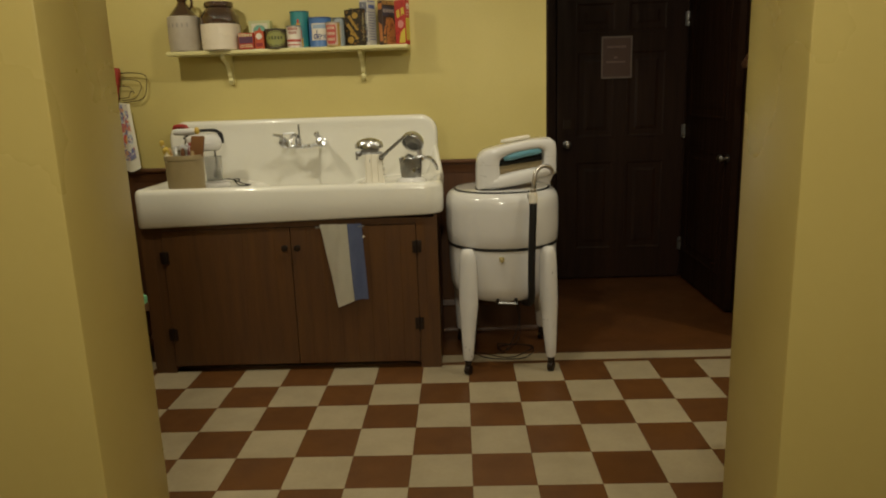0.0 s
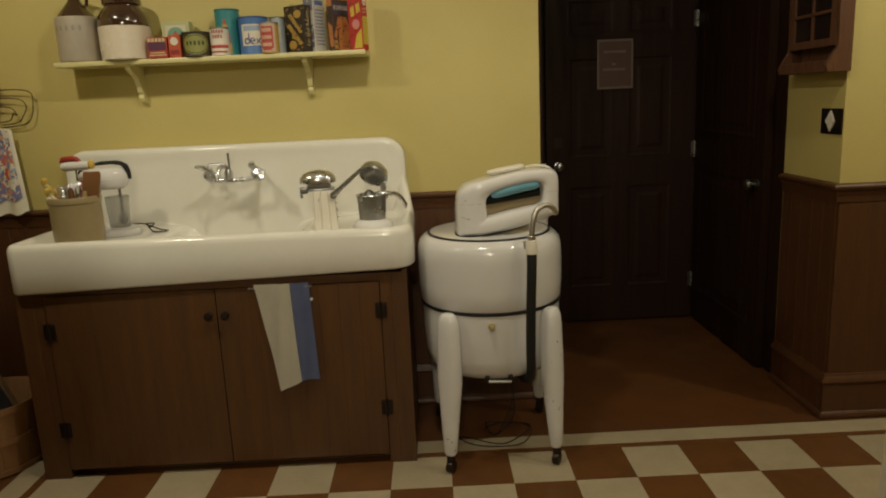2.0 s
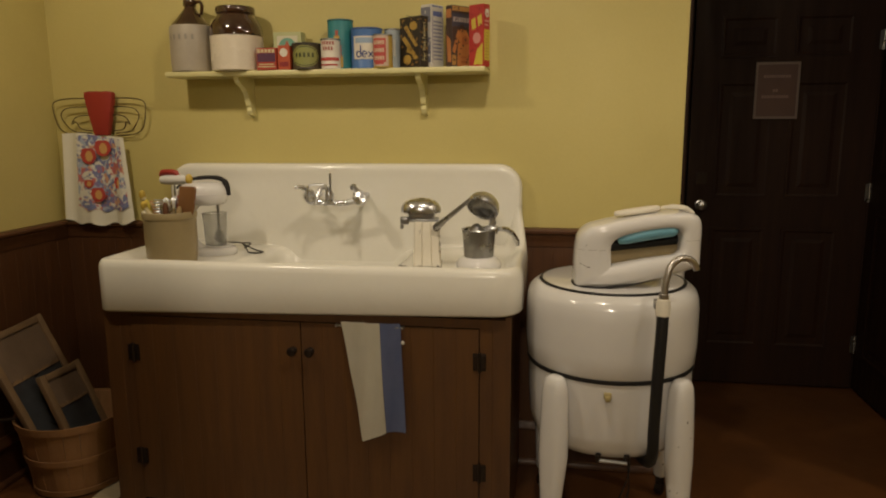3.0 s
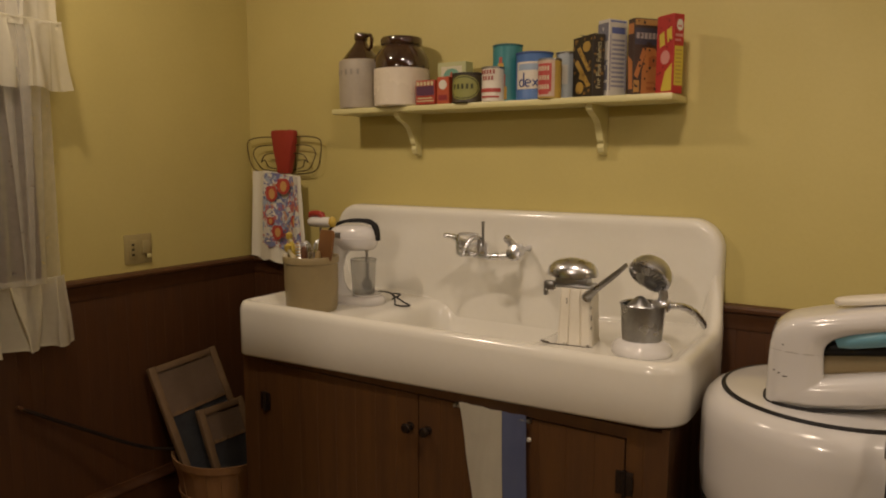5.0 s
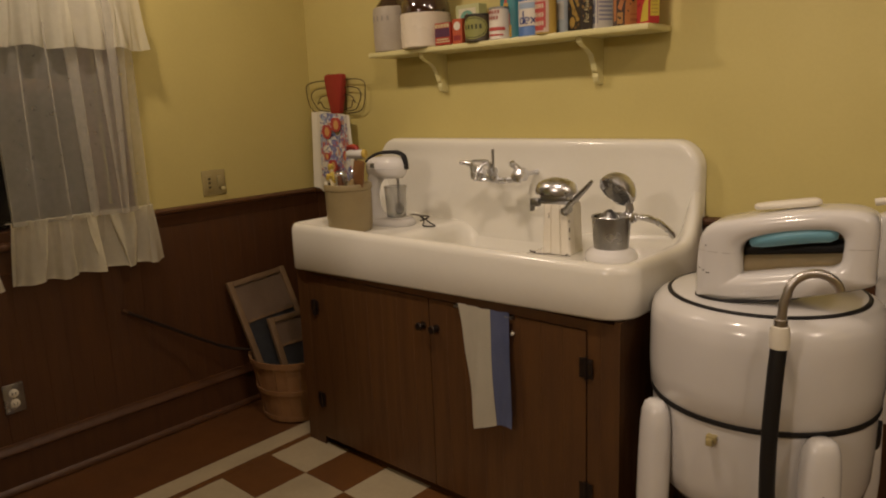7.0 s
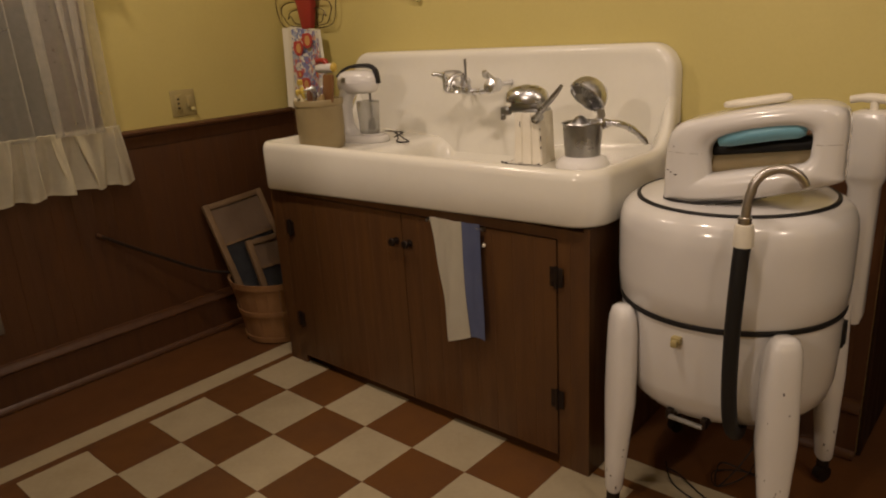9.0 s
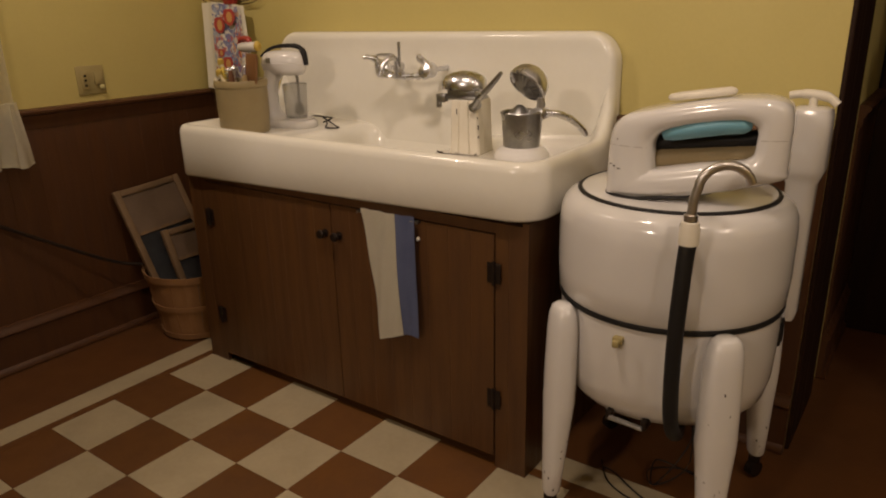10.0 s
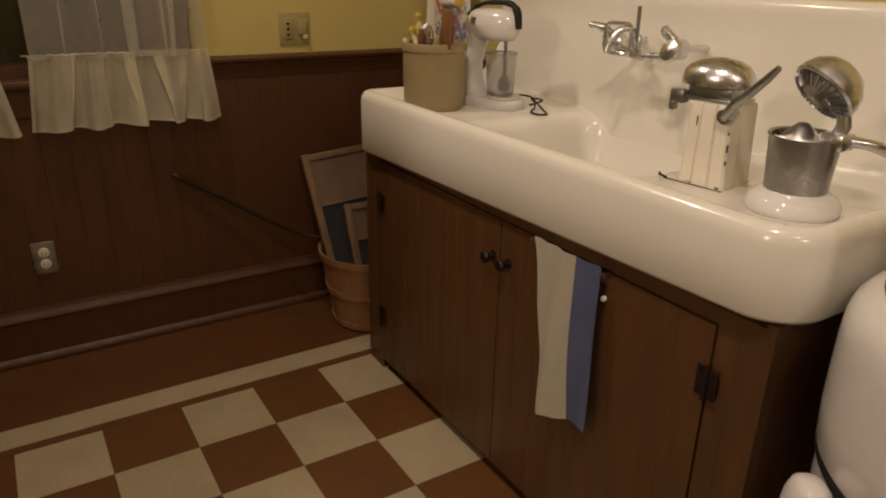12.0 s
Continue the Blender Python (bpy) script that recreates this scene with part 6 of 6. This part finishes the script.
for u, z, w in ((0.036, 0.068, 0.006), (0.024, 0.073, 0.004), (0.014, 0.077, 0.003), (0.028, 0.136, 0.0025)):
    p = on_head(u, -0.2, z, 0, 1) or head_pt(u, -0.07, z)
    box(bm, p.x - w, p.x + w, p.y - 0.0005, p.y + 0.002, p.z - 0.0013, p.z + 0.0013, 0.0006, 1)
tagged(part("scratches", bm, M_IRON, wr, "small dark chips in the enamel", smooth=False), kind="stuff")

# drive post behind the tub
PX, PY = 0.240, 0.255
bm = bmesh.new()
loft(bm, [[(PX + px, PY + py, z) for px, py in rrect(-w, w, -d, d, 0.6 * min(w, d), 5, 3)] for z, w, d in ((0.50, 0.010, 0.012), (0.505, 0.028, 0.028), (0.53, 0.034, 0.034), (0.75, 0.034, 0.034), (0.88, 0.036, 0.036), (0.905, 0.046, 0.046), (0.92, 0.050, 0.052), (1.055, 0.050, 0.052), (1.070, 0.046, 0.048), (1.076, 0.030, 0.034))], cap0=True, cap1=True)
part("drive_post", bm, M_WASHER, ws, "white upright drive post")
bm = bmesh.new()
tube(bm, curve_points([(PX - 0.055, PY, 1.100), (PX - 0.02, PY, 1.105), (PX + 0.03, PY, 1.100), (PX + 0.055, PY, 1.082)], 5), [0.010] * 5 + [0.012] * 6 + [0.010] * 5, 10)
tube(bm, [(PX, PY, 1.070), (PX, PY, 1.100)], 0.010, 10)
part("shift_lever", bm, M_WHITE, ws, "white bent shift lever")
bm = boxed(0.256, 0.276, 0.02, 0.06, 0.52, 0.585, 0.003)
part("switch", bm, M_BLACK, ws, "small black switch box")
bm = bmesh.new()
box(bm, -0.032, -0.008, -0.288, -0.268, 0.574, 0.592, 0.003)
box(bm, -0.028, -0.012, -0.300, -0.286, 0.570, 0.588, 0.004)
part("drain_knob", bm, M_IVORY, ws, "small cream knob")
bm = bmesh.new()
tube(bm, [(-0.035, -0.225, 0.372), (-0.035, -0.262, 0.362), (0.045, -0.262, 0.358), (0.045, -0.225, 0.368)], 0.007, 8)
part("bottom_handle", bm, M_STEEL, ws, "worn metal handle under the tub")
for x in (-0.040, 0.048):
    part("handle_bracket", boxed(x - 0.008, x + 0.008, -0.262, -0.215, 0.352, 0.378, 0.003), M_IRON, ws, "dark handle bracket")

hose = thing("drain_hose", "black rubber drain hose with a steel hook pipe on the washer", "hose", (0, 0, 0))
bm = bmesh.new()
tube(bm, curve_points([(1.917, 0.060, 0.865), (1.915, 0.052, 0.80), (1.910, 0.052, 0.65), (1.908, 0.064, 0.50), (1.910, 0.085, 0.40), (1.905, 0.15, 0.345), (1.88, 0.26, 0.325)], 6), 0.0175, 14)
part("rubber_hose", bm, M_BLACK, hose)
bm = bmesh.new()
lathe(bm, [(0.015, 0.850), (0.021, 0.852), (0.021, 0.885), (0.018, 0.900), (0.012, 0.902)], 20, (1.917, 0.060, 0))
part("collar", bm, M_WHITE, hose, "white plastic collar")
bm = bmesh.new()
lathe(bm, [(0.011, 0.900), (0.0145, 0.902), (0.0145, 0.915), (0.011, 0.917)], 16, (1.917, 0.060, 0))
pts = [(1.917, 0.060, 0.900), (1.920, 0.060, 0.950), (1.924, 0.062, 0.968)]
for k in range(11):
    a = math.pi * (1 - k / 10 * 0.92)
    s = 0.054 + 0.054 * math.cos(a)
    pts.append((1.925 + s * 0.84, 0.062 + s * 0.50, 0.968 + 0.050 * math.sin(a)))
tube(bm, pts, 0.0100, 14)
part("hook_pipe", bm, M_PIPE, hose, "bent brushed steel hook pipe")
br = part("hose_clip", boxed(1.893, 1.905, 0.066, 0.10, 0.868, 0.892, 0.002), M_STEEL, hose, "small metal clip on the tub")

cord = thing("washer_cords", "tangle of dark cords on the floor under the washer", "power cord", (0, 0, 0))
rnd = random.Random(11)
for k in range(2):
    bm = bmesh.new()
    pts = [(1.62 + 0.02 * k, 0.33 - 0.03 * k, 0.005), (1.68, 0.24 + 0.05 * k, 0.005), (1.78 + 0.03 * k, 0.20 + 0.02 * k, 0.006), (1.90, 0.22 + 0.06 * k, 0.005 + 0.006 * k), (1.95, 0.34 + 0.03 * k, 0.012), (1.86 - 0.04 * k, 0.42, 0.006), (1.76, 0.36 + 0.04 * k, 0.012 + 0.004 * k), (1.80, 0.28, 0.020), (1.88, 0.33, 0.10 + 0.08 * k), (1.85, 0.36, 0.33)]
    tube(bm, curve_points([(x, y + 0.08, z) for x, y, z in pts], 5), 0.0022, 6)
    part("cord", bm, M_BLACK, cord)

# ---- basket, washboards, rod ----
BKX, BKY = -0.285, 0.365
bk = thing("bushel_basket", "round pale wooden bushel basket with bent hoops on the floor", "basket", (BKX, BKY, 0))
NST = 22
for k in range(NST):
    a0, a1 = 2 * math.pi * k / NST + 0.004, 2 * math.pi * (k + 1) / NST - 0.004
    bm = bmesh.new()
    rings_ = []
    dr = 0.0015 * (k % 2)
    for z in (0.012, 0.10, 0.20, 0.292):
        r = 0.160 + (0.206 - 0.160) * (z / 0.292) + dr
        rings_.append([((r - t) * math.cos(a), (r - t) * math.sin(a), z) for t, a in ((0, a0), (0, (a0 + a1) / 2), (0, a1), (0.004, a1), (0.004, (a0 + a1) / 2), (0.004, a0))])
    loft(bm, rings_, cap0=True, cap1=True)
    part("slat", bm, M_BASKET, bk)
for z, h, nm in ((0.268, 0.030, "top_hoop"), (0.135, 0.024, "middle_hoop"), (0.004, 0.024, "bottom_hoop")):
    bm = bmesh.new()
    r0 = 0.160 + 0.046 * (z / 0.292) + 0.003
    r1 = 0.160 + 0.046 * ((z + h) / 0.292) + 0.003
    lathe_ring = [[((r + o) * math.cos(2 * math.pi * i / 64), (r + o) * math.sin(2 * math.pi * i / 64), zz) for i in range(64)] for r, o, zz in ((r0, 0, z), (r0, 0.004, z), (r1, 0.004, z + h), (r1, 0, z + h), (r0, 0, z))]
    loft(bm, lathe_ring)
    bmesh.ops.remove_doubles(bm, verts=bm.verts, dist=1e-6)
    part(nm, bm, M_BASKET, bk, "bent wooden hoop")
bm = bmesh.new()
lathe(bm, [(0.158, 0.006), (0.158, 0.012), (0, 0.012)], 40)
part("bottom", bm, M_BASKET, bk, "round wooden bottom")


def washboard(w, h, mat_, label, at):
    """A washboard in its own plane: x across, z up, ribs facing -y."""
    ob = thing("washboard", label, "washboard")
    for sx in (-1, 1):
        x0 = sx * (w / 2) - (0.028 if sx > 0 else 0)
        part("side_rail", boxed(x0, x0 + 0.028, -0.012, 0.012, 0, h, 0.003), M_BOARD, ob, "worn wooden side rail")
    part("top_rail", boxed(-w / 2 + 0.028, w / 2 - 0.028, -0.012, 0.012, h - 0.028, h - 0.002, 0.003), M_BOARD, ob)
    part("soap_panel", boxed(-w / 2 + 0.028, w / 2 - 0.028, -0.004, 0.006, h * 0.69, h - 0.028), M_SOAP, ob, "bare wooden panel above the ribs")
    bm_ = bmesh.new()
    for k_ in range(5):
        cx_ = -w / 2 + 0.028 + (w - 0.056) * (k_ + 0.5) / 5
        plate(bm_, [(cx_ + (w - 0.056) / 10 * math.cos(math.pi * j / 8), h * 0.685 + 0.014 * math.sin(math.pi * j / 8)) for j in range(9)], 0.004, "y", -0.010)
    tagged(part("scalloped_edge", bm_, M_BOARD, ob, "scalloped wooden edge", smooth=False), kind="stuff")
    bm_ = bmesh.new()
    n_ = int(h * 0.67 / 0.006)
    rows = []
    for j in range(n_ * 2 + 1):
        z = 0.02 + (h * 0.685 - 0.02) * j / (n_ * 2)
        rows.append([bm_.verts.new((x, -0.006 if j % 2 else -0.001, z)) for x in (-w / 2 + 0.028, w / 2 - 0.028)])
    for a_, b_ in zip(rows, rows[1:]):
        bm_.faces.new((a_[0], a_[1], b_[1], b_[0]))
    part("ribbed_plate", bm_, mat_, ob, "blue-grey ribbed metal plate")
    ob.matrix_world = at
    return ob


def leaning(top, bottom, along):
    """A pose whose z runs from bottom to top and whose x runs along."""
    z = (Vector(top) - Vector(bottom)).normalized()
    x = Vector(along).normalized()
    x = (x - z * x.dot(z)).normalized()
    y = z.cross(x)
    m = Matrix((x, y, z)).transposed().to_4x4()
    return Matrix.Translation(bottom) @ m


washboard(0.31, 0.66, M_ZINC, "large wooden washboard with a zinc plate standing in the basket", leaning((-0.498, 0.325, 0.632), (-0.240, 0.365, 0.030), (0.06, 1, 0)))
washboard(0.215, 0.46, M_ZINC, "small wooden washboard leaning in the basket", leaning((-0.345, 0.385, 0.425), (-0.175, 0.380, 0.030), (0.06, 1, 0)))
stick = thing("metal_poker", "thin dark metal rod leaning from the basket to the wall", "rod", (0, 0, 0))
bm = bmesh.new()
tube(bm, curve_points([(-0.530, -0.285, 0.598), (-0.500, -0.10, 0.475), (-0.44, 0.10, 0.350), (-0.385, 0.24, 0.300), (-0.30, 0.36, 0.20), (-0.25, 0.42, 0.05)], 5), 0.007, 8)
part("shaft", bm, M_IRON, stick)
bm = bmesh.new()
tube(bm, [(-0.532, -0.297, 0.606), (-0.529, -0.280, 0.595)], 0.008, 10)
part("tip", bm, M_WOOD, stick, "rounded brown end cap")

# ---- green table by the opening ----
TBX, TBY, TBZ = 0.625, -1.12, 0.79
tab = thing("kitchen_table", "white painted wooden table with a mint green top", "table", (0, 0, 0))
part("tabletop", boxed(-0.15, TBX, FRONT + 0.03, TBY, TBZ - 0.028, TBZ, 0.006), M_GREEN, tab, "mint green painted top")
for x, y in ((TBX - 0.075, TBY - 0.075), (TBX - 0.075, FRONT + 0.05), (-0.13, TBY - 0.075), (-0.13, FRONT + 0.05)):
    bm = bmesh.new()
    loft(bm, [[(x + 0.027 + px, y + 0.027 + py, z) for px, py in rrect(-w, w, -w, w, 0.006, 2, 1)] for z, w in ((0, 0.019), (0.5, 0.026), (TBZ - 0.028, 0.028))], cap0=True, cap1=True)
    part("leg", bm, M_WHITE, tab, "square white painted leg")
part("side_panel", boxed(TBX - 0.066, TBX - 0.050, FRONT + 0.105, TBY - 0.076, 0.12, TBZ - 0.028), M_WHITE, tab, "recessed white side panel", smooth=False)
part("side_rail", boxed(TBX - 0.050, TBX - 0.036, FRONT + 0.105, TBY - 0.076, TBZ - 0.085, TBZ - 0.028, 0.002), M_WHITE, tab, "white top rail", smooth=False)
part("end_panel", boxed(-0.075, TBX - 0.076, TBY - 0.060, TBY - 0.044, 0.12, TBZ - 0.028), M_WHITE, tab, "white end panel", smooth=False)

# ---- white chair ----
ch = thing("kitchen_chair", "white painted solid-back chair with a slotted handhold and dark trim", "chair", (2.775, -0.835, 0), -82)
ch.matrix_world = ch.matrix_world @ Matrix.Diagonal((0.93, 1, 1, 1))
bm = bmesh.new()
back = [(-0.150, 0.47), (-0.175, 0.60), (-0.185, 0.70), (-0.182, 0.76), (-0.165, 0.80), (-0.12, 0.825), (0.0, 0.832), (0.12, 0.825), (0.165, 0.80), (0.182, 0.76), (0.185, 0.70), (0.175, 0.60), (0.150, 0.47), (0.11, 0.43), (0.05, 0.455), (-0.05, 0.455), (-0.11, 0.43)]
bm.free()
slot_z0, slot_z1, slot_x = 0.765, 0.790, 0.055
bm = bmesh.new()
ring_o = curve_points([(a, 0, b_) for a, b_ in back + back[:1]], 4)[:-1]
n_ = len(ring_o)
ring_i = []
for p in ring_o:
    a = math.atan2((p.z - 0.7775) / 0.15, p.x / 0.18)
    c_, s_ = math.cos(a), math.sin(a)
    ring_i.append(Vector((slot_x * math.copysign(abs(c_) ** 0.4, c_), 0, 0.7775 + 0.012 * math.copysign(abs(s_) ** 0.6, s_))))
order = lambda ring, y: [(p.x, y, p.z) for p in ring]
loft(bm, [order(ring_o, 0.0), order(ring_i, 0.0), order(ring_i, 0.020), order(ring_o, 0.020), order(ring_o, 0.0)])
bmesh.ops.remove_doubles(bm, verts=bm.verts, dist=1e-6)
part("backrest", bm, M_WHITE, ch, "solid white backrest with a handhold slot", smooth=False)
bm = bmesh.new()
tube(bm, [(a, -0.001, b_ + 0.001) for a, b_ in back[3:10]], 0.0035, 6)
part("trim_line", bm, M_BLACK, ch, "thin dark trim line on the top edge")
part("seat", boxed(-0.205, 0.205, 0.01, 0.40, 0.435, 0.462, 0.008), M_WHITE, ch, "flat white seat")
part("apron", boxed(-0.175, 0.175, 0.03, 0.37, 0.375, 0.435, 0.002), M_WHITE, ch, "white seat frame", smooth=False)
for x in (-0.180, 0.152):
    bm = bmesh.new()
    plate(bm, [(-0.035, 0.0), (-0.005, 0.0), (0.020, 0.40), (0.012, 0.70), (0.004, 0.715), (-0.010, 0.70), (-0.014, 0.42)], 0.028, "x", x, 0.003)
    part("back_leg", bm, M_WHITE, ch, "curved white back leg", smooth=False)
    bm = bmesh.new()
    loft(bm, [[(x + 0.014 + px, 0.375 + py, z) for px, py in rrect(-w, w, -w, w, 0.005, 2, 1)] for z, w in ((0, 0.013), (0.44, 0.018))], cap0=True, cap1=True)
    part("front_leg", bm, M_WHITE, ch, "tapered white front leg")
part("stretcher", boxed(-0.17, 0.17, 0.355, 0.372, 0.20, 0.225, 0.003), M_WHITE, ch)

# ---- pier things ----
PXW = ALC_X1
sp = thing("spice_cabinet", "varnished walnut wall cabinet with a latticed glass door and tray", "wall cabinet", (PXW, 0.60, 0.008))
sp.matrix_world = sp.matrix_world @ Matrix.Diagonal((0.80, 1, 1, 1))
bm = bmesh.new()
side = [(0.0, 1.43), (-0.115, 1.43), (-0.125, 1.455), (-0.100, 1.49), (-0.072, 1.52), (-0.070, 1.56), (-0.075, 1.78), (-0.060, 1.86), (0.0, 1.88)]
for y in (-0.205, 0.165):
    bm = bmesh.new()
    plate(bm, side, 0.016, "y", y, 0.002)
    part("side_panel", bm, M_SPICE, sp, "shaped walnut side", smooth=False)
part("back_panel", boxed(-0.010, 0, -0.189, 0.165, 1.44, 1.86), M_SPICE, sp, smooth=False)
part("shelf_board", boxed(-0.112, -0.010, -0.189, 0.165, 1.432, 1.446), M_SPICE, sp, smooth=False)
part("tray_front", boxed(-0.122, -0.112, -0.189, 0.165, 1.432, 1.474, 0.002), M_SPICE, sp, "tray front lip", smooth=False)
part("top_board", boxed(-0.080, 0.0, -0.189, 0.165, 1.80, 1.815), M_SPICE, sp, smooth=False)
bm = bmesh.new()
for a in ((-0.180, 0.156, 1.53, 1.56), (-0.180, 0.156, 1.77, 1.80), (-0.180, -0.150, 1.56, 1.77), (0.126, 0.156, 1.56, 1.77), (-0.018, -0.006, 1.56, 1.77), (-0.150, 0.126, 1.655, 1.667)):
    box(bm, -0.076, -0.064, *a)
part("lattice_door", bm, M_SPICE, sp, "small latticed wooden door", smooth=False)
part("pane", boxed(-0.068, -0.066, -0.150, 0.126, 1.56, 1.77), flat("dark_cabinet_glass", (0.02, 0.012, 0.01), 0.1), sp, smooth=False)
sw = thing("switch_plate", "square black plate with an ornate white switch", "light switch", (PXW, 0.500, 1.245))
part("plate", boxed(-0.006, 0, -0.075, 0.075, -0.052, 0.050, 0.002), M_IRON, sw)
bm = bmesh.new()
plate(bm, [(0.0, 0.042), (0.014, 0.028), (0.018, 0.014), (0.034, 0.004), (0.034, -0.006), (0.018, -0.012), (0.014, -0.024), (0.0, -0.042), (-0.014, -0.024), (-0.020, -0.010), (-0.030, -0.002), (-0.020, 0.012), (-0.014, 0.026)], 0.006, "x", -0.012, 0.0015)
part("ornament", bm, M_WHITE, sw, "cut-out white ornament", smooth=False)
bx = thing("match_holder", "black metal wall box with an orange label", "wall box", (3.49, PIER_Y, 1.535))
part("case", boxed(-0.075, 0.075, -0.055, 0, -0.10, 0.105, 0.006), M_IRON, bx)
part("label_sheet", boxed(-0.050, 0.060, -0.0565, -0.055, -0.045, 0.035), ink("orange_label", (0.50, 0.16, 0.08)), bx, "orange and cream label", smooth=False)
bm = boxed(-0.050, 0.060, -0.0575, -0.0565, -0.045, -0.030)
part("label_stripe", bm, ink("label_cream", (0.62, 0.54, 0.40)), bx, smooth=False)

# ---- floor strips and tiles ----
bm = bmesh.new()
box(bm, -0.137, -0.036, FRONT - 0.6, 0.365, -0.004, 0.0)
box(bm, -0.036, RIGHT, 0.264, 0.365, -0.004, 0.0)
structure("floor_strip", bm, M_LIGHT_TILE, "cream linoleum border strip round the checkered field")
bm = bmesh.new()
box(bm, -0.036, -0.001, FRONT - 0.6, 0.264, -0.004, -0.0002)
box(bm, -0.001, RIGHT, T + 0.001, 0.264, -0.004, -0.0002)
structure("floor_strip", bm, M_DARK_TILE, "thin brown linoleum line beside the border strip")
field = structure("floor_tiles", boxed(0.0, RIGHT, FRONT - 0.6, T, -0.006, -0.0045), M_BORDER, "checkered field of cream and brown linoleum tiles")
tile_mesh = {}
for key, mat_ in (("light", M_LIGHT_TILE), ("dark", M_DARK_TILE)):
    bm = bmesh.new()
    box(bm, 0.0004, T - 0.0004, 0.0004, T - 0.0004, -0.0044, 0.0)
    me = bpy.data.meshes.new("tile_" + key)
    bm.to_mesh(me)
    bm.free()
    me.materials.append(mat_)
    tile_mesh[key] = me
for i in range(22):
    for j in range(-10, 1):
        t_ = new("tile", tile_mesh["light" if (i + j) % 2 == 0 else "dark"])
        t_.location = (i * T, j * T, 0)
        t_.parent = field
